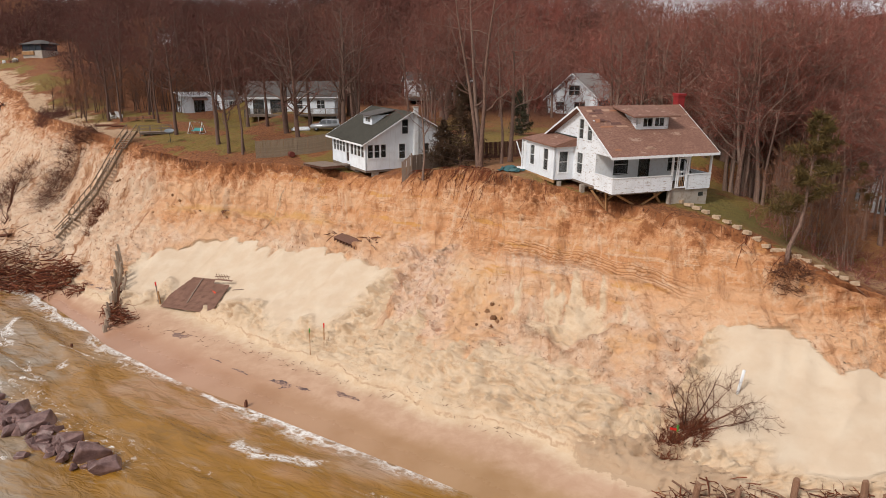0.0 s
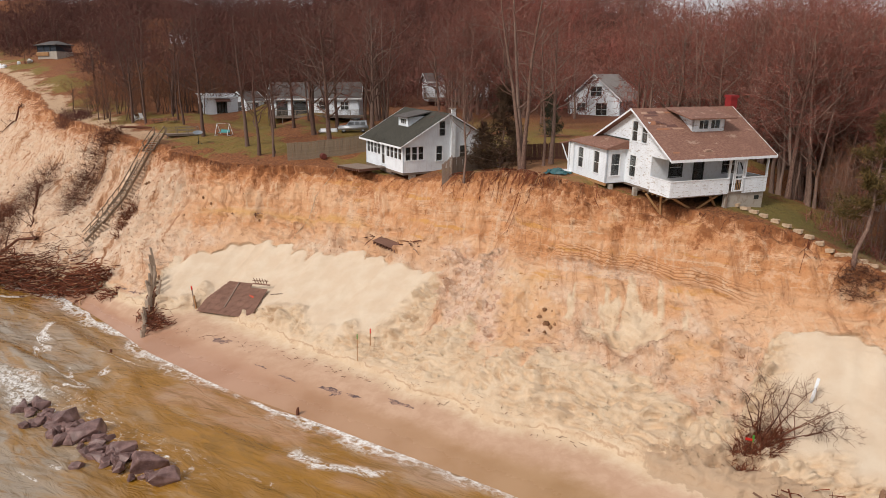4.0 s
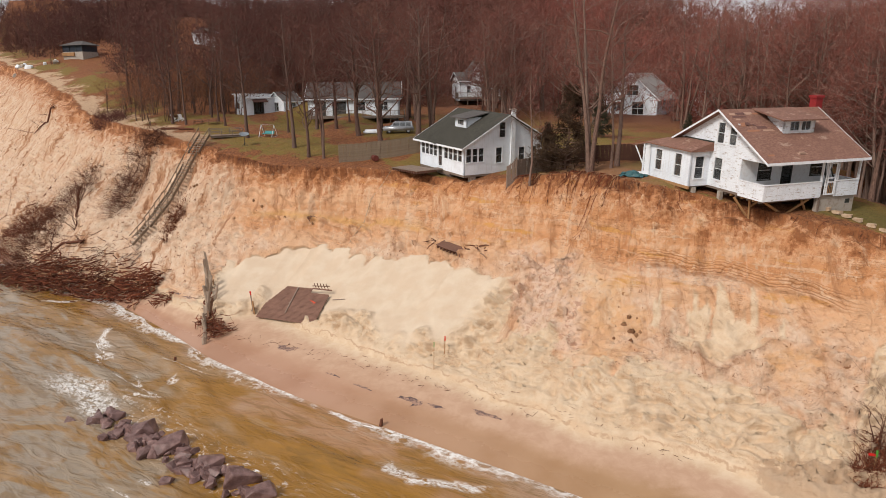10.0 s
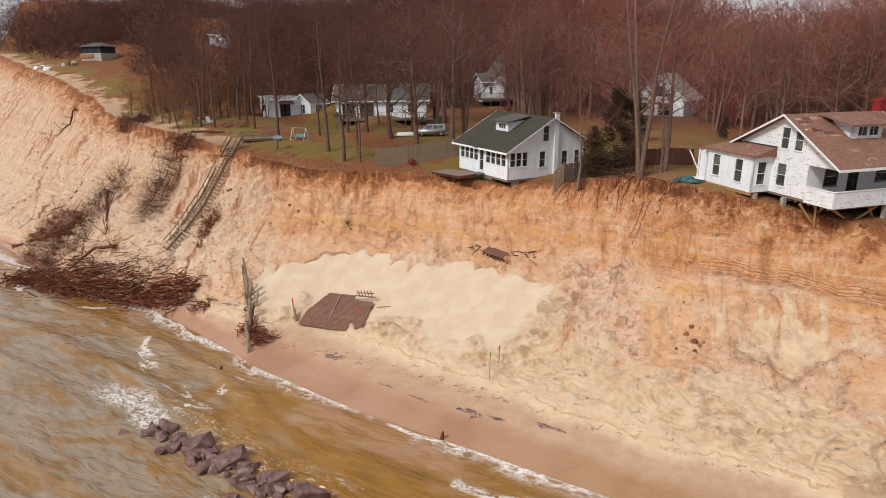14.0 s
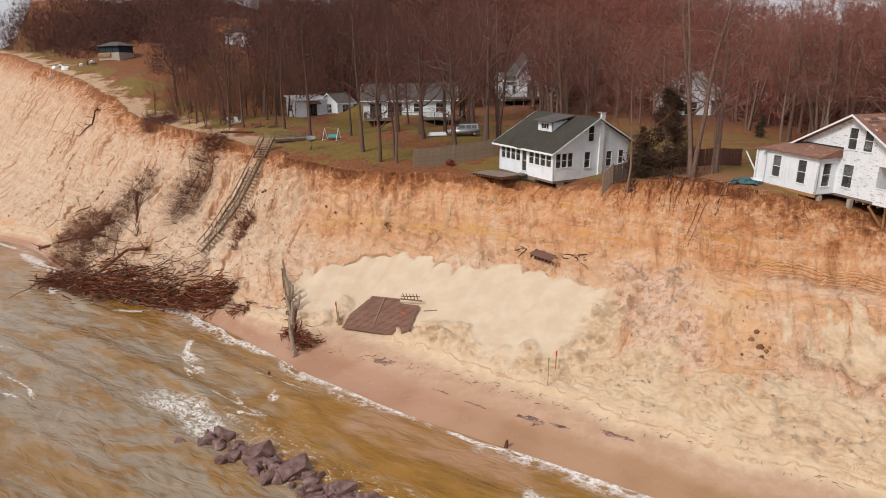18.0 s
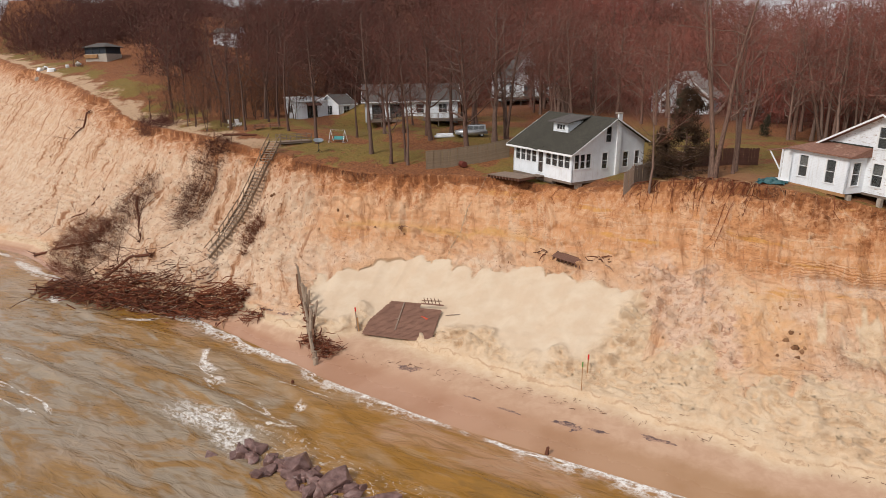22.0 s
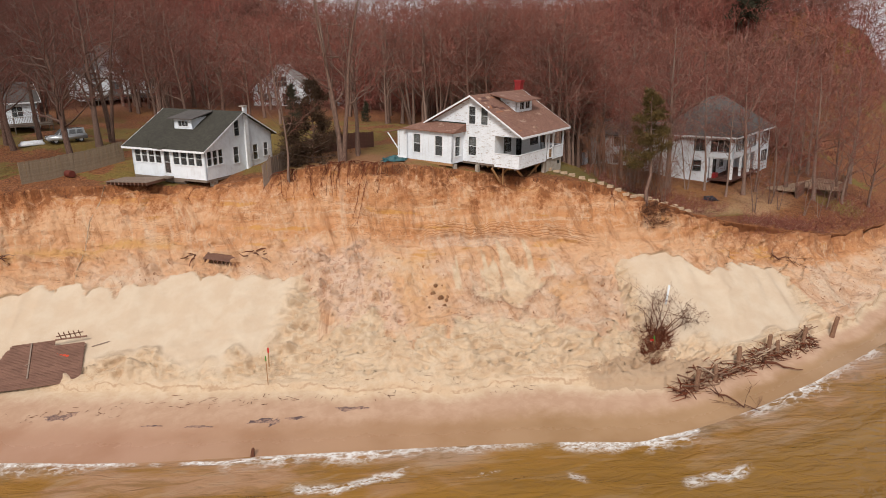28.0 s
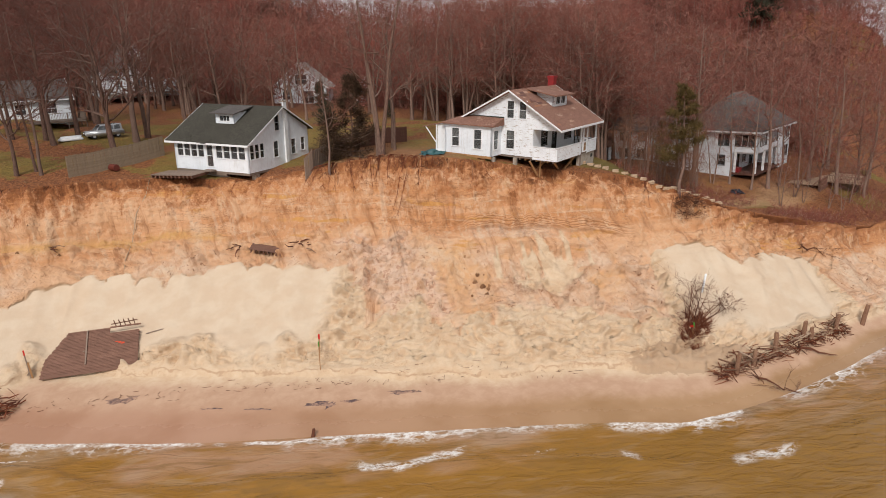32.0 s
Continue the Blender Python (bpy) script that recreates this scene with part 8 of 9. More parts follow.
def thicket(places, label, crowns=None):
    """Many trees too close together to tell apart: one mesh of trunks, one of crowns."""
    for q, (name, mat, word) in enumerate((("thicket_trunks", M_bark, "grey-brown trunks of "), ("thicket_crowns", crowns or M_twig, "reddish leafless crowns of "))):
        verts, faces, n = [], [], 0
        for x, y, kind, sc, turn in places:
            v, f = TREES[kind][3 + q]
            ca, sa = math.cos(radians(turn)) * sc, math.sin(radians(turn)) * sc
            verts.append(np.stack([v[:, 0] * ca - v[:, 1] * sa + x, v[:, 0] * sa + v[:, 1] * ca + y, v[:, 2] * sc + lie(x, y)], 1))
            faces.append(f + n)
            n += len(v)
        tagged(new(name, raw_mesh(name, np.concatenate(verts), np.concatenate(faces), mat)), word + label, "woods", kind="stuff")


FOOTPRINTS = [(-8.5, 86.5, 8.6), (-2, 84, 9), (19, 60, 10), (12, 64, 5), (-28, 124, 9), (-36, 123, 6), (-44, 125, 6), (-3, 162, 9), (33, 150, 9), (57, 61, 9), (51, 72, 7), (66, 52, 7), (-38, 101, 3.5), (-109, 184, 8), (-88, 215, 9), (-20, 105.0, 4), (-45, 100, 2.5), (-50, 108, 3), (-16, 86, 3),
              (-9.5, 147, 6.5), (-10.5, 133, 5.5), (-11.5, 119, 4.5), (25.5, 131, 6), (21, 116, 5), (-34, 111, 6), (-33, 104, 3), (-42, 112, 5)]


def taken(x, y, slack=0.0):
    return any((x - a) ** 2 + (y - b) ** 2 < (r + slack) ** 2 for a, b, r in FOOTPRINTS)


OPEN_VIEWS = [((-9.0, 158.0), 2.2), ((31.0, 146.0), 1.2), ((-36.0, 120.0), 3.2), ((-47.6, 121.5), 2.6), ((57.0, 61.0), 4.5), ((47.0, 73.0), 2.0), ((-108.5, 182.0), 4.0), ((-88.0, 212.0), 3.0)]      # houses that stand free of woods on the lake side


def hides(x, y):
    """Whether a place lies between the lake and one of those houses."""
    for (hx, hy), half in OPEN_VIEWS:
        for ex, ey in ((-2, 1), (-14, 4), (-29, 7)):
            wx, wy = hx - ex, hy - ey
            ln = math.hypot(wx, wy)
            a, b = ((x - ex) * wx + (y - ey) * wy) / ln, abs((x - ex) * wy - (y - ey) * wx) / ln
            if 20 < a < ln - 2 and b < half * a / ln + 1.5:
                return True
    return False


def behind(k, d):
    """The place d metres inland of the edge at the fractional station k."""
    e = along(LINE_EDGE, np.array([k]))[0]
    n = inland[min(int(np.searchsorted(stations, k)), len(inland) - 1)]
    return e[0] + n[0] * d, e[1] + n[1] * d


# trees that stand by the houses and along the edge: in the yard of the long house, by the two cottages, by the lodge
YARD_TREES = ((-27.4, 89.7, 5, 1.05), (-32.5, 95.0, 1, 0.95), (-24.6, 103.2, 6, 0.95), (-25.2, 105.6, 1, 0.9), (-46.1, 107.2, 5, 1.1), (-40.8, 100.9, 1, 0.9), (-29.6, 90.6, 0, 0.9), (-27.7, 91.2, 5, 0.95), (-19.7, 90.2, 6, 1.0), (-53.2, 109.5, 5, 1.1), (-48.2, 110.4, 5, 1.0), (-35.4, 103.8, 5, 1.0), (-31.6, 106.6, 0, 0.9), (-28.7, 107.4, 1, 0.85), (-21.5, 106.0, 1, 1.0), (-15.5, 101.0, 6, 1.05), (-13.6, 103.5, 3, 1.0), (-18.0, 112.5, 1, 1.0))
COTTAGE_TREES = ((3.9, 71.6, 3, 1.12), (-2.3, 71.9, 5, 0.8), (6.3, 72.6, 5, 1.0), (7.4, 74.6, 1, 0.9), (28.6, 64.2, 1, 0.9), (31.0, 63.8, 5, 0.95), (31.8, 55.3, 4, 0.8), (-5.0, 97.0, 1, 0.9), (-1.5, 99.5, 2, 0.9))
LODGE_TREES = ((39.7, 56.1, 5, 0.8), (43.2, 56.3, 4, 0.95), (46.1, 52.7, 5, 0.85), (48.9, 52.1, 1, 0.85), (49.1, 48.8, 4, 0.8), (57.3, 51.3, 1, 0.85), (55.0, 48.6, 2, 0.75), (50.8, 45.4, 4, 0.7), (43.3, 65.7, 5, 0.8), (46.0, 66.7, 5, 0.85), (62.0, 47.2, 2, 0.9), (46.3, 75.2, 1, 0.85), (68.0, 54.0, 2, 1.0), (72.0, 50.0, 0, 0.9), (51.7, 52.2, 5, 0.95), (53.4, 50.6, 5, 0.8), (57.3, 47.6, 1, 0.85), (45.3, 55.2, 5, 0.9), (56.0, 45.4, 4, 0.75), (44.0, 47.6, 4, 0.7), (61.0, 45.8, 2, 0.8), (65.5, 44.5, 2, 0.75), (49.0, 47.5, 4, 0.5), (52.5, 44.5, 4, 0.45), (44.3, 71.7, 0, 0.9))
for x, y, kind, sc in YARD_TREES + COTTAGE_TREES + LODGE_TREES:
    tree(x, y, kind, sc, (x * 77 + y * 31) % 360, ((x * 13) % 5 - 2.5, (y * 17) % 5 - 2.5))

rng = np.random.default_rng(78)
for k in range(8):
    tree(rng.uniform(35.5, 44.0), rng.uniform(56.0, 67.0), int(rng.choice((1, 5, 5, 4))), rng.uniform(0.6, 0.85), rng.uniform(0, 360), tuple(rng.normal(size=2) * 3))
rng = np.random.default_rng(77)
STRIPS = ((4.0, 6.6, 13, 40, 26, (0, 1, 2, 4, 5)), (3.0, 5.2, 16, 60, 34, (0, 2, 4, 6)), (5.5, 9.0, 38, 75, 36, (0, 1, 2, 3, 6)), (9.0, 12.2, 24, 70, 36, (0, 2, 3, 6)), (12.6, 14.8, 8, 26, 30, (0, 1, 2, 5)), (12.0, 15.4, 26, 75, 40, (0, 2, 6, 2)), (15.0, 17.2, 24, 60, 110, (0, 2, 6, 1, 5)), (13.6, 15.6, 6, 16, 10, (5, 1, 4)))
deep = []
for k0, k1, d0, d1, many, kinds in STRIPS:
    count = 0
    for _ in range(many * 6):
        x, y = behind(rng.uniform(k0, k1), rng.uniform(d0, d1))
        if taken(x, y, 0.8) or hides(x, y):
            continue
        if d0 >= 24:
            deep.append((x, y, int(rng.choice(kinds)), rng.uniform(0.78, 1.12), rng.uniform(0, 360)))
        else:
            tree(x, y, int(rng.choice(kinds)), rng.uniform(0.78, 1.12), rng.uniform(0, 360), tuple(rng.normal(size=2) * 2))
        count += 1
        if count >= many:
            break

thicket(deep, "the woods behind the yards")


# ---- far woods on the rise: one mesh of trunks, one of crowns ----
def far_woods():
    rng = np.random.default_rng(5)
    kinds = []
    for k in range(8):
        w, c = grow(300 + k, 1.0, 0.14, 0.33, 12, 5, 5, 0.0085, 1, wid=0.0014, lite=True)
        kinds.append([tuple(np.array(a) for a in w), tuple(np.array(a) for a in c)])
    verts, faces, total = ([], []), ([], []), [0, 0]
    made_n = 0
    for _ in range(30000):
        if made_n >= 2800:
            break
        if made_n < 260:             # the woods beyond the lodge
            x, y = behind(rng.uniform(16.0, 17.6), rng.uniform(26, 110))
        elif made_n < 400:
            x, y = behind(rng.uniform(0.25, 1.7), rng.uniform(5, 55))
        elif made_n < 760:
            x, y = rng.uniform(68, 150), rng.uniform(56, 150)
        elif made_n < 880:
            x, y = behind(rng.uniform(14.0, 17.9), rng.uniform(50, 170))
        elif made_n < 1180:          # the woods behind the pavilion
            x, y = behind(rng.uniform(0.2, 4.6), rng.uniform(7, 70))
        elif made_n < 1850:          # the rise behind the houses
            x, y = rng.uniform(-75, 60), rng.uniform(155, 285)
        else:
            az, far = radians(rng.uniform(-50, 66)), 100 + 260 * rng.uniform() ** 1.4
            x, y = -14 + far * math.sin(az), 5 + far * math.cos(az)
        j = int(np.argmin((E_[:, 0] - x) ** 2 + (E_[:, 1] - y) ** 2))
        d = float(np.dot(np.array([x, y]) - E_[j, :2], inland[j]))
        k = stations[j]
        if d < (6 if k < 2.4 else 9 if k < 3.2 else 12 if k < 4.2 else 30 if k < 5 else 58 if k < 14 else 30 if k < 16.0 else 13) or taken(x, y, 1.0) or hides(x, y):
            continue
        z = lie(x, y)
        h = rng.uniform(13, 22)
        a = rng.uniform(0, 6.28)
        ca, sa = math.cos(a), math.sin(a)
        pick = rng.integers(8)
        for q in (0, 1):
            v, f = kinds[pick][q]
            p = v * h
            p = np.stack([p[:, 0] * ca - p[:, 1] * sa + x, p[:, 0] * sa + p[:, 1] * ca + y, p[:, 2] + z], 1)
            verts[q].append(p)
            faces[q].append(f + total[q])
            total[q] += len(p)
        made_n += 1
    for q, (name, mat, label) in enumerate((("woods_trunks", M_bark, "grey-brown trunks of the far bare woods"), ("woods_crowns", M_twig_far, "reddish-brown leafless crowns of the far woods"))):
        tagged(new(name, raw_mesh(name, np.concatenate(verts[q]), np.concatenate(faces[q]), mat)), label, "woods", kind="stuff")


def far_twig_material():
    m = Mat("far_twigs")
    r, n = m.island(), m.noise(0.05, 3)
    c = m.mix(m.ramp(n, 0.42, 0.58), (0.43, 0.13, 0.098), (0.40, 0.18, 0.138))
    c = m.mix(m.ramp(m.noise(0.11, 2), 0.5, 0.66, 0, 0.5), c, (0.45, 0.175, 0.105))
    c = m.mix(m.ramp(m.axis()[0], -40.0, 35.0, 0.9, 0, False), c, (0.095, 0.04, 0.031))      # darker on the rise at low x, redder by the lodge
    c = m.mix(m.ramp(r, 0.0, 0.8, 0.75, 0, False), c, (0.12, 0.048, 0.036))
    c = m.mix(m.ramp(r, 0.92, 0.96, 0, 0.6), c, (0.42, 0.25, 0.19))
    return m.done(c, 0.95)


M_twig_far = far_twig_material()
far_woods()


# ---- evergreens ----
def needle_material(name, a, b):
    m = Mat(name)
    c = m.mix(m.island(), a, b)
    return m.done(c, 0.85)


M_pine = needle_material("olive_pine_needles", (0.06, 0.045, 0.014), (0.19, 0.12, 0.034))
M_cedar = needle_material("dull_cedar_foliage", (0.05, 0.033, 0.019), (0.13, 0.072, 0.038))
M_dark_pine = needle_material("dark_pine_needles", (0.04, 0.042, 0.024), (0.085, 0.075, 0.042))


def conifer_mesh(seed, height, low, radius, whorls, per, tufts, size, wide, droop=0.1):
    rng = np.random.default_rng(seed)
    green, wood = ([], []), ([], [])
    pts = [np.array([0, 0, -0.3])]
    for i in range(7):
        pts.append(pts[-1] + np.array([rng.normal() * 0.02 * height, rng.normal() * 0.02 * height, height / 7]))
    limb(wood, pts, [0.015 * height * (1 - 0.85 * i / 7) for i in range(8)], 6)
    for j in range(whorls):
        t = low + (0.98 - low) * j / whorls
        p = pts[min(int(t * 7), 6)] + (pts[min(int(t * 7), 6) + 1] - pts[min(int(t * 7), 6)]) * (t * 7 - int(t * 7))
        for b in range(per):
            a = rng.uniform(0, 6.283)
            ln = radius * rng.uniform(0.5, 1.1) * (1 - (t - low) / (1.02 - low)) ** 0.7
            d = np.array([math.cos(a), math.sin(a), rng.uniform(-droop, 0.45)])
            e = p + d * ln
            limb(wood, [p, e], [0.02 * ln + 0.01, 0.008], 3)
            for c in range(tufts):
                q = p + (e - p) * rng.uniform(0.35, 1.05) + rng.normal(size=3) * 0.08 * ln
                for n in range(4):
                    sliver(green, q, q + (rng.normal(size=3) + np.array([0, 0, 0.3])) * size, wide, rng)
    return wood, green


def conifer(name, x, y, meshes, label, turn=0, tilt=(0, 0), scale=1.0, up=0.0):
    t = thing(name, pose(x, y, lie(x, y) + up, *tilt, turn) @ Matrix.Scale(scale, 4), label, "tree", "evergreens")
    new("trunk", meshes[0]).parent = t
    new("foliage", meshes[1]).parent = t
    return t


w, g = conifer_mesh(1, 12.5, 0.36, 2.9, 13, 3, 56, 0.24, 0.028)
PINE = (raw_mesh("trunk", *w, M_bark, True), raw_mesh("foliage", *g, M_pine))
conifer("pine", 26.3, 48.9, PINE, "leaning pine with bare lower trunk and olive needles", 40, (2, 13), 1.0, -0.3)
w, g = conifer_mesh(2, 6.0, 0.05, 2.4, 18, 5, 22, 0.20, 0.018)
CEDAR = (raw_mesh("trunk", *w, M_bark, True), raw_mesh("foliage", *g, M_cedar))
conifer("cedar", 1.8, 74.8, CEDAR, "bushy dull brown-green cedar by the fence", 10, (0, 0), 1.6)
conifer("cedar", -0.3, 75.4, CEDAR, "bushy dull brown-green cedar by the fence", 120, (0, 0), 0.95)
w, g = conifer_mesh(3, 7, 0.08, 2.0, 20, 5, 18, 0.22, 0.025)
SPRUCE = (CEDAR[0], raw_mesh("foliage", *g, M_dark_pine))
conifer("spruce", 11.0, 101.5, SPRUCE, "dark green young spruce before the grey house", 0)
conifer("spruce", 25.5, 105.5, SPRUCE, "small dark green spruce beside the porch", 200, (0, 0), 0.5)
w, g = conifer_mesh(4, 18, 0.42, 4.2, 15, 5, 9, 0.8, 0.14)
TALL_PINE = (raw_mesh("trunk", *w, M_bark, True), raw_mesh("foliage", *g, M_dark_pine))
rng = np.random.default_rng(12)
for k in range(90):
    x, y = behind(rng.uniform(15.8, 17.6), rng.uniform(60, 150))
    if x < 96 + 0.3 * (y - 60):
        continue
    conifer("pine", x, y, TALL_PINE, "tall dark green pine on the distant skyline", rng.uniform(0, 360), (0, 0), rng.uniform(0.8, 1.15))
for x, y in ((112, 92), (38.5, 60.5)):
    conifer("pine", x, y, TALL_PINE if x > 50 else PINE, "dark green pine among the bare trees", x * 50, (0, 0), 0.95 if x > 50 else 0.6)

# ---- dead brush, driftwood, roots ----
stick_pile("driftwood_heap", "tangled heap of reddish driftwood and roots at the waterline", (-76.5, 90.5), (-46.5, 78.3), 2.4, 2300, 1.8, 0.07, M_root, 1.3, 3)
stick_pile("driftwood_heap", "dark dead branches on the driftwood heap", (-76.0, 92.5), (-54.0, 82.0), 4.8, 520, 3.4, 0.034, M_brush, 2.1, 4)
stick_pile("driftwood_heap", "pale splintered logs along the front of the heap", (-66.0, 84.5), (-48.0, 77.6), 1.2, 30, 2.6, 0.07, M_log, 0.8, 11)
stick_pile("driftwood_heap", "small heap of red roots washed up on the wet sand", (-46.0, 76.6), (-43.2, 75.2), 1.0, 70, 1.3, 0.05, M_root, 0.7, 12)
stick_pile("driftwood_heap", "roots and splintered wood around the ruined groin", (-37.4, 69.8), (-34.2, 66.2), 1.35, 190, 1.4, 0.05, M_root, 1.0, 5)
stick_pile("driftwood_heap", "broken boards and sticks caught between the pilings", (-38.9, 76.0), (-36.4, 68.0), 0.6, 70, 1.1, 0.06, M_root, 0.6, 6, line=2.0)
stick_pile("log_jam", "pale driftwood logs jammed against the groin", (14.6, 34.9), (31.5, 33.6), 0.5, 95, 2.4, 0.06, M_log, 0.8, 7, line=6)
stick_pile("log_jam", "dark roots and twigs in the log jam", (13.0, 35.2), (31.0, 33.5), 0.8, 520, 1.2, 0.035, M_root, 0.5, 8)
stick_pile("wrack_line", "line of small twigs and bark left by the waves", (-33.5, 66.6), (-12.0, 54.4), 0.9, 80, 0.6, 0.018, M_brush, 0.02, 9)
stick_pile("wrack_line", "line of small twigs and bark left by the waves", (-12.0, 54.2), (6.0, 42.6), 0.7, 70, 0.6, 0.016, M_brush, 0.02, 10)
brush_patch("dead_brush", "dead reddish brush sliding down the bluff", -77.5, 103.0, 8, 4.5, 130, 1500, 1.6, M_root, 21, 0.5)
brush_patch("dead_brush", "tangle of dead branches on the bluff face", -71.0, 100.5, 8.5, 4.0, 62, 1100, 2.1, M_brush, 22, 0.5)
brush_patch("dead_brush", "dead saplings hanging below the bluff edge", -56.0, 97.5, 5.2, 3.0, 65, 700, 2.6, M_brush, 23, 1.0)
brush_patch("dead_brush", "brown tuft of brush beside the stair", -47.0, 87.4, 1.9, 1.3, 60, 420, 1.1, M_root, 24, 0.5)
brush_patch("dead_brush", "brown thicket at the notch in the edge", -72.5, 123.0, 5.5, 3.0, 130, 500, 2.0, M_twig, 25, 0.1)
brush_patch("dead_brush", "low brown brush on the bluff shoulder", 44.0, 43.6, 9.0, 1.8, -5, 600, 1.1, M_twig, 26, 0.2)
brush_patch("dead_brush", "low brown brush on the bluff shoulder", 60.0, 44.0, 9.0, 3.0, 8, 600, 1.1, M_twig, 27, 0.1)
brush_patch("dead_brush", "twiggy undergrowth between the houses", 33.5, 53.5, 8.0, 4.5, -42, 700, 1.2, M_twig, 28, 0.0)
brush_patch("dead_brush", "root mat hanging under the leaning pine", 26.6, 47.9, 1.5, 0.9, -40, 200, 1.3, M_brush, 29, 1.6)
saplings = []
for k in range(84):
    x, y = behind(rng.uniform(3.85, 4.8), 2.5 + 26 * rng.uniform() ** 1.3)
    saplings.append((x, y, 4 if k % 3 else 2, rng.uniform(0.4, 0.8) * (1 if k % 3 else 0.7), rng.uniform(0, 360)))
for k in range(22):
    x, y = behind(rng.uniform(3.7, 4.9), rng.uniform(5, 32))
    tree(x, y, (5, 1, 0, 4)[k % 4], rng.uniform(0.75, 1.05), rng.uniform(0, 360), tuple(rng.normal(size=2) * 2))
for k in range(26):
    x, y = behind(rng.uniform(13.3, 14.4), rng.uniform(4, 14))
    saplings.append((x, y, 4, rng.uniform(0.3, 0.6), rng.uniform(0, 360)))
thicket(saplings, "young saplings near the bluff edge", M_sapling)


def fallen_tree(name, label, a, b, r, seed, branches):
    rng = np.random.default_rng(seed)
    a, b = np.array(on(*a, 0.3)), np.array(on(*b, 0.3))
    store = ([], [])
    n = 6
    pts = []
    for i in range(n + 1):
        p = a + (b - a) * i / n + rng.normal(size=3) * 0.15
        p[2] = lie(p[0], p[1]) + 0.25
        pts.append(p)
    limb(store, pts, [r * (1 - 0.75 * i / n) for i in range(n + 1)], 7)
    for k in range(branches):
        t = rng.uniform(0.25, 1)
        i = min(int(t * n), n - 1)
        p = pts[i] + (pts[i + 1] - pts[i]) * (t * n - i)
        d = (b - a) / np.linalg.norm(b - a) * 0.5 + rng.normal(size=3) * 0.7
        d[2] = abs(d[2])
        ln = rng.uniform(1.0, 2.6)
        q = p + d * ln
        limb(store, [p, (p + q) / 2 + rng.normal(size=3) * 0.1, q], [r * 0.3, r * 0.2, 0.01], 4)
        for c in range(9):
            g = p + (q - p) * rng.uniform(0.3, 1)
            sliver(store, g, g + (d + rng.normal(size=3) * 0.6) * 0.6, 0.015, rng)
    for k in range(10):
        d = rng.normal(size=3)
        d = d / np.linalg.norm(d) * rng.uniform(0.5, 1.3)
        limb(store, [pts[0], pts[0] + d * 0.5, pts[0] + d + rng.normal(size=3) * 0.2], [r * 0.5, r * 0.3, 0.02], 4)
    return tagged(new(name, raw_mesh(name, *store, M_brush)), label, "fallen tree", "fallen trees on the bluff")


fallen_tree("fallen_tree", "fallen dead tree with its root plate up the slope", (-68.6, 103.5), (-64.5, 94.0), 0.22, 1, 16)
fallen_tree("fallen_tree", "long bare trunk lying across the foot of the bluff", (-88.0, 108.0), (-70.0, 97.5), 0.2, 2, 8)
fallen_tree("fallen_tree", "dead tree lying over the driftwood heap", (-62.0, 90.5), (-76.0, 90.0), 0.22, 3, 18)
fallen_tree("fallen_tree", "thin dead trunk lying down the open slope", (-79.0, 115.0), (-90.0, 113.0), 0.12, 4, 4)
fallen_tree("fallen_tree", "uprooted stump caught on the upper slope", (-92.0, 139.0), (-95.0, 136.0), 0.2, 5, 5)
fallen_tree("fallen_tree", "dead tree hanging below the bluff edge", (-55.6, 103.0), (-58.5, 95.0), 0.1, 6, 18)
fallen_tree("fallen_tree", "dead sapling hanging below the bluff edge", (-53.8, 101.5), (-54.5, 94.5), 0.08, 7, 14)
fallen_tree("fallen_tree", "dark thin sapling fallen on the pale sand", (37.4, 41.5), (38.8, 39.4), 0.07, 8, 4)
fallen_tree("fallen_tree", "dark driftwood branch on the wet sand", (16.4, 33.2), (17.6, 30.2), 0.08, 9, 3)
fallen_tree("fallen_tree", "pale log lying in front of the groin", (23.5, 33.9), (26.0, 31.6), 0.12, 10, 0)

# the bush on the fan
def dead_bush(x, y, seed, tall, spread, limbs, forks, tilt, stretch, width):
    w, c = grow(seed, tall, 0.05, spread, limbs, 6, 6, 0.07, forks, wid=width)
    t = thing("dead_bush", pose(x, y, lie(x, y), *tilt, 0) @ Matrix.Diagonal((stretch, 1.0, 1.0, 1.0)), "bare dead bush half buried in the sand", "bush")
    for name, store in (("stem", w), ("crown", c)):
        new(name, raw_mesh(name, *store, M_brush)).parent = t


dead_bush(17.0, 39.9, 40, 4.2, 0.75, 36, 8, (-4, 56), 1.35, 0.008)
dead_bush(16.2, 40.2, 41, 3.0, 0.5, 8, 3, (0, -6), 1.2, 0.008)
brush_patch("dead_brush", "dark litter caught under the bush", 16.0, 39.3, 1.9, 1.0, 20, 420, 0.9, M_root, 31, 0.0, 0.02)


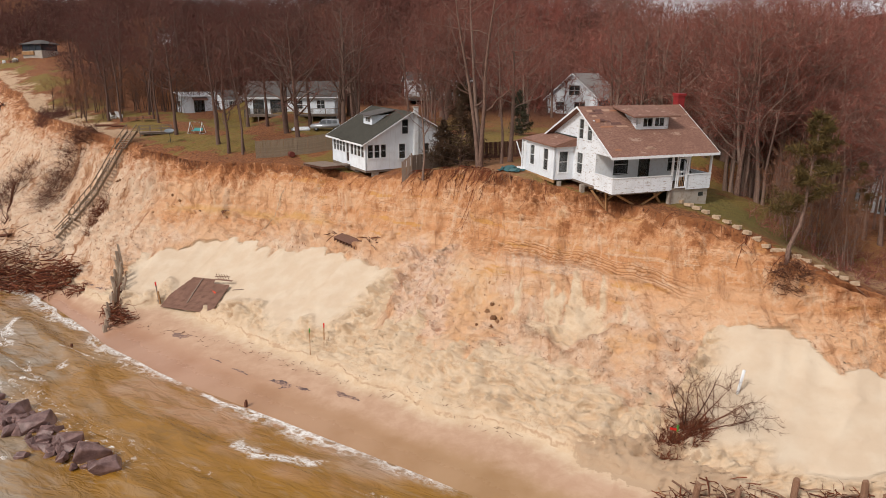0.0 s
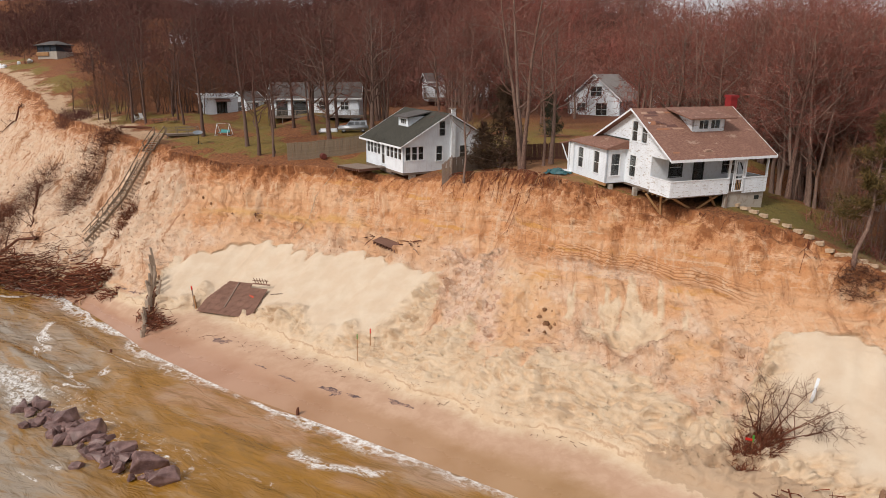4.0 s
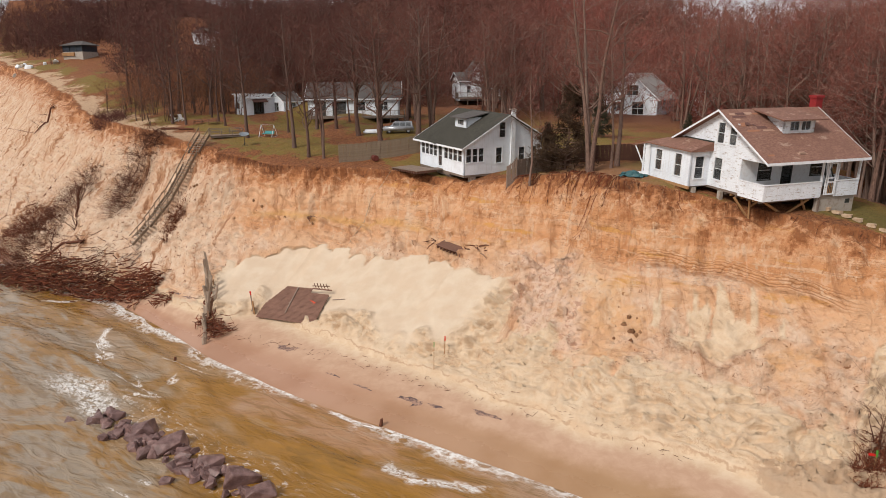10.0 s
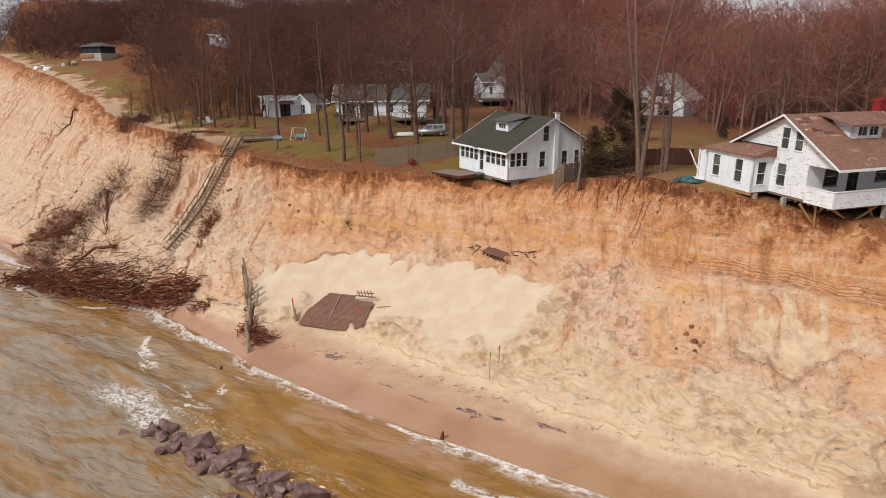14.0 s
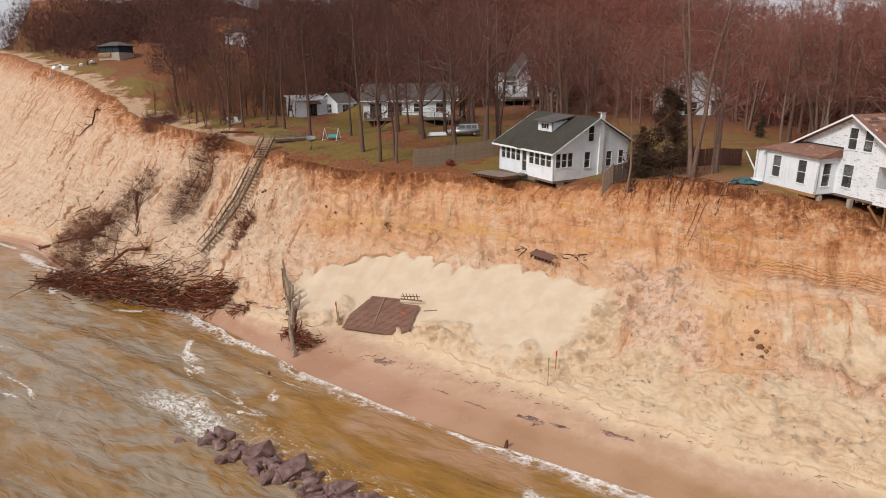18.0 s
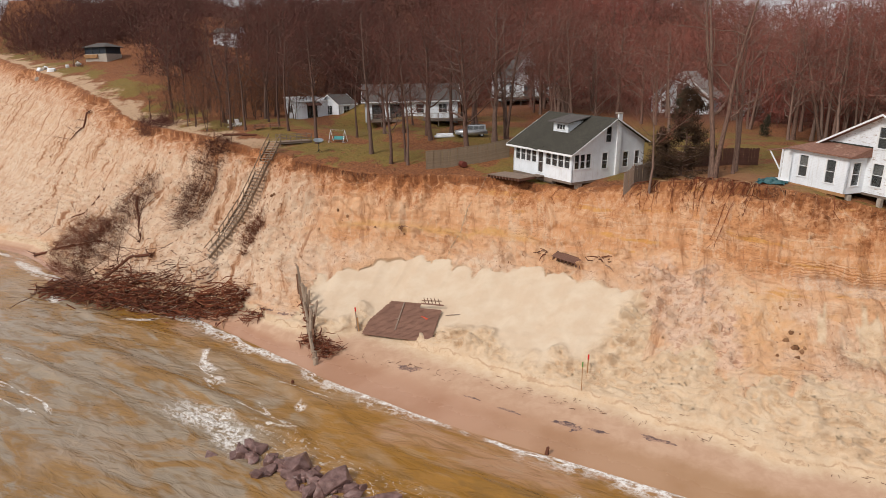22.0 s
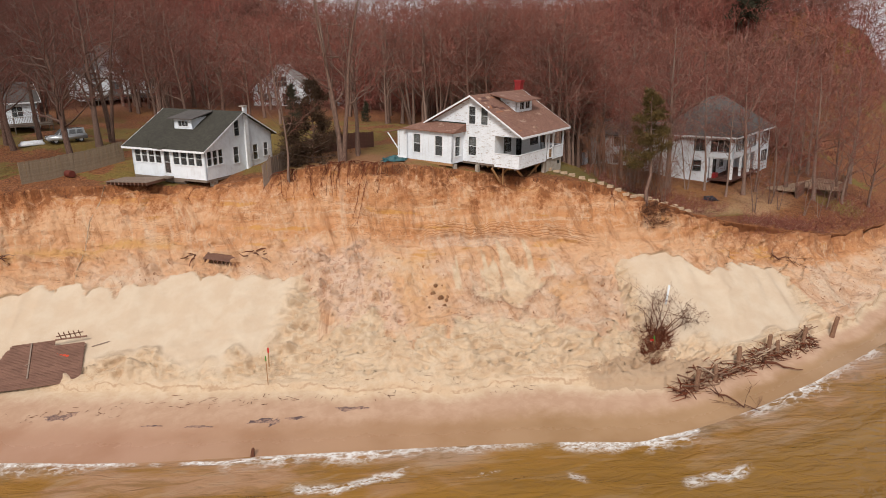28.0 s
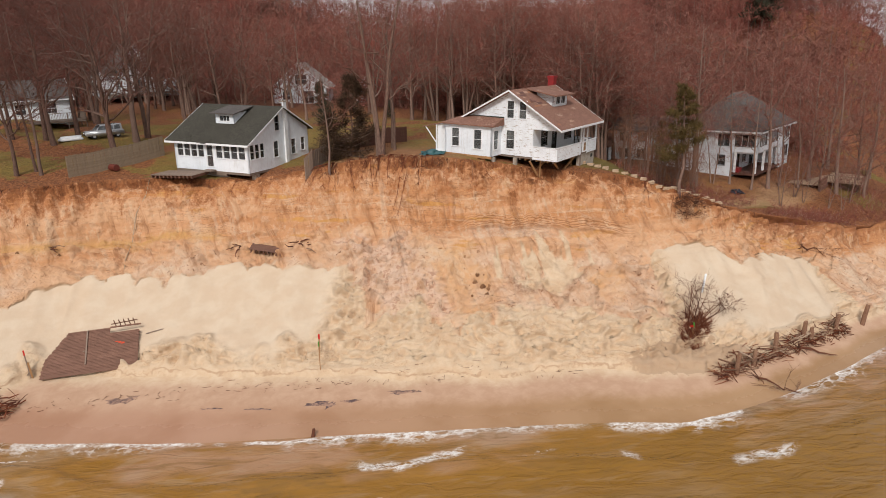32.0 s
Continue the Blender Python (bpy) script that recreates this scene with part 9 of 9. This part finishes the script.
def crumpled_sheet(x, y, wide, deep, turn, seed, material, label):
    """A heap of crumpled tarpaulin."""
    rng = np.random.default_rng(seed)
    n = 13
    u, w = np.meshgrid(np.linspace(-1, 1, n), np.linspace(-1, 1, n))
    lift = np.clip(1 - u**2 - w**2, 0, 1) * 0.35 + 0.45 * np.abs(fbm(u * 2.2 + seed, w * 2.2, 3, seed))
    ca, sa = math.cos(radians(turn)), math.sin(radians(turn))
    px = x + (u * wide * ca - w * deep * sa) + 0.12 * rng.normal(size=u.shape)
    py = y + (u * wide * sa + w * deep * ca) + 0.12 * rng.normal(size=u.shape)
    pz = np.array([[lie(px[i, k], py[i, k]) + 0.03 + lift[i, k] for k in range(n)] for i in range(n)])
    ob = sheet("tarpaulin", np.dstack([px, py, pz]), material, None, False)
    ob.modifiers.new("thickness", "SOLIDIFY").thickness = 0.02
    tagged(ob, label, "tarpaulin")


crumpled_sheet(6.7, 65.4, 1.2, 0.7, -40, 71, plain_material("teal_tarpaulin", (0.05, 0.14, 0.15), 0.5), "crumpled dark teal tarpaulin beside the house step")
crumpled_sheet(41.4, 51.7, 0.9, 0.6, 10, 72, plain_material("black_tarpaulin", (0.03, 0.035, 0.045), 0.45), "small dark tarpaulin heap beside the sand path")


def hanging_roots():
    rng = np.random.default_rng(9)
    store = ([], [])
    for k in range(330):
        i = rng.uniform(4.2, 14.6) if k % 3 == 1 else rng.uniform(5.8, 7.3) if k % 2 else rng.uniform(9.5, 10.9)
        j = min(int(np.searchsorted(stations, i)), len(stations) - 1)
        row = len([1 for v in vpar if v < 5.0])
        p = grid[row, j] + np.array([0, 0, -0.05])
        n = np.array([-inland[j][0], -inland[j][1], 0])
        ln = rng.uniform(0.3, 1.1) * (2.2 if rng.uniform() < 0.2 else 1)
        side = np.array([tang[j][0], tang[j][1], 0]) * rng.normal() * 0.4
        q = p + n * rng.uniform(0.1, 0.4) + np.array([0, 0, -0.35 * ln]) + side * 0.4
        e = q + n * rng.uniform(0.0, 0.5) * ln + np.array([0, 0, -0.65 * ln]) + side
        limb(store, [p - n * 0.3, p + n * 0.15, q, e], [0.02, 0.028, 0.018, 0.006], 3)
    tagged(new("hanging_roots", raw_mesh("hanging_roots", *store, M_brush)), "torn brown roots hanging from the bluff edge", "roots", kind="stuff")


hanging_roots()


def trailing_roots():
    """Long bared roots that trail down the face under the edge."""
    rng = np.random.default_rng(19)
    store = ([], [])
    for k in range(86):
        i = rng.uniform(9.55, 10.7) if k < 60 else rng.uniform(4.3, 14.4)
        j = min(int(np.searchsorted(stations, i)), len(stations) - 1)
        p = np.array(E_[j, :2])
        n, side = -inland[j], tang[j]
        far, drift = rng.uniform(1.0, 3.2), rng.normal() * 0.5
        pts, sway = [], 0.0
        for q in range(7):
            f = q / 6
            sway += rng.normal() * 0.12
            at_ = p + n * (far * f - 0.5) + side * (drift * f * far + sway)
            pts.append(np.array([at_[0], at_[1], lie(at_[0], at_[1]) + 0.05 + 0.18 * math.sin(math.pi * f)]))
        r0 = rng.uniform(0.02, 0.055)
        limb(store, pts, [r0 * (1 - 0.75 * q / 6) for q in range(7)], 4)
        for b in range(3):
            q = pts[rng.integers(2, 6)]
            e = q + np.array([*(n * rng.uniform(0.2, 0.7) + side * rng.normal() * 0.5), -rng.uniform(0.3, 1.0)])
            limb(store, [q, (q + e) / 2 + rng.normal(size=3) * 0.05, e], [r0 * 0.5, r0 * 0.4, 0.006], 3)
    tagged(new("trailing_roots", raw_mesh("trailing_roots", *store, M_root)), "long red-brown roots trailing down the bared face", "roots", kind="stuff")


trailing_roots()


def scattered_clods():
    """Lumps of dark soil and sand lying on the slope; the first cluster stands in for pits."""
    rng = np.random.default_rng(14)
    store = ([], [])
    # first cluster: dark lumps put in for the shaded pits of the orange slide
    spots = [(4.4, 54.6, 1.1, 13), (-33, 84, 5, 12), (-48, 90, 4, 16), (-70, 110, 9, 40), (-95, 132, 10, 30)]
    for cx, cy, spread, n in spots:
        for k in range(n):
            x, y = cx + rng.normal() * spread * 0.6, cy + rng.normal() * spread * 0.6
            r = rng.uniform(0.06, 0.2) * (1.1 if spread < 2 else 1)
            c = np.array([x, y, lie(x, y) + r * 0.3])
            limb(store, [c + np.array([0, 0, -r]), c + rng.normal(size=3) * r * 0.2, c + np.array([rng.normal() * r * 0.3, rng.normal() * r * 0.3, r])], [r * 0.7, r * rng.uniform(0.9, 1.3), r * 0.4], 6)
    m = Mat("dark_clod_soil")
    c = m.mix(m.island(), (0.20, 0.095, 0.045), (0.42, 0.23, 0.12))
    tagged(new("clods_and_pits", raw_mesh("clods_and_pits", *store, m.done(c, 0.95))), "loose clods of dark soil, one cluster standing in for dark pits", "clods", kind="stuff")


scattered_clods()


def dark_sand_patch(x, y, rx, ry, turn, seed):
    """A lens of dark heavy-mineral sand on the beach."""
    rng = np.random.default_rng(seed)
    bm = bmesh.new()
    n = 26
    wob = 1 + 0.45 * np.array([math.sin(3 * a + seed) * 0.5 + math.sin(7 * a + 2 * seed) * 0.35 + rng.normal() * 0.2 for a in np.linspace(0, 6.283, n + 1)[:-1]])
    ca, sa = math.cos(radians(turn)), math.sin(radians(turn))
    rings = []
    for f in (0.02, 0.35, 0.7, 1.0):
        ring = []
        for k, a in enumerate(np.linspace(0, 2 * math.pi, n + 1)[:-1]):
            u, v = rx * f * wob[k] * math.cos(a), ry * f * wob[k] * math.sin(a)
            px, py = x + u * ca - v * sa, y + u * sa + v * ca
            ring.append(bm.verts.new((px, py, lie(px, py) + (0.014 if f < 1 else 0.002))))
        rings.append(ring)
    bm.faces.new(rings[0])
    for p, q in zip(rings, rings[1:]):
        for k in range(n):
            bm.faces.new((p[k], p[(k + 1) % n], q[(k + 1) % n], q[k]))
    return tagged(part("dark_sand", bm, M_dark_sand, smooth=True), "dark purplish patch of heavy-mineral sand on the beach", "sand patch", "dark sand patches")


def dark_sand_material():
    m = Mat("dark_mineral_sand")
    n = m.noise(2.6, 6, 0.75, warp=0.6)
    c = m.mix(m.ramp(n, 0.40, 0.62), (0.13, 0.085, 0.085), (0.50, 0.31, 0.215))
    return m.done(c, 0.7)


M_dark_sand = dark_sand_material()
for k, (x, y, rx, ry, tn) in enumerate(((-26.9, 62.6, 0.9, 0.35, -30), (-26.0, 62.2, 0.6, 0.3, 10), (-18.1, 54.6, 1.0, 0.13, -36), (-13.9, 52.3, 0.95, 0.3, -30), (-13.2, 51.6, 0.5, 0.25, 20), (-11.7, 51.1, 0.7, 0.18, -34), (-8.0, 49.5, 0.9, 0.28, -36), (-7.0, 48.9, 0.5, 0.16, -30), (-21.0, 56.8, 0.8, 0.1, -36), (-40.5, 74.3, 1.3, 0.25, -35), (-43.0, 76.2, 1.0, 0.2, -30))):
    dark_sand_patch(x, y, rx, ry, tn, k + 1)
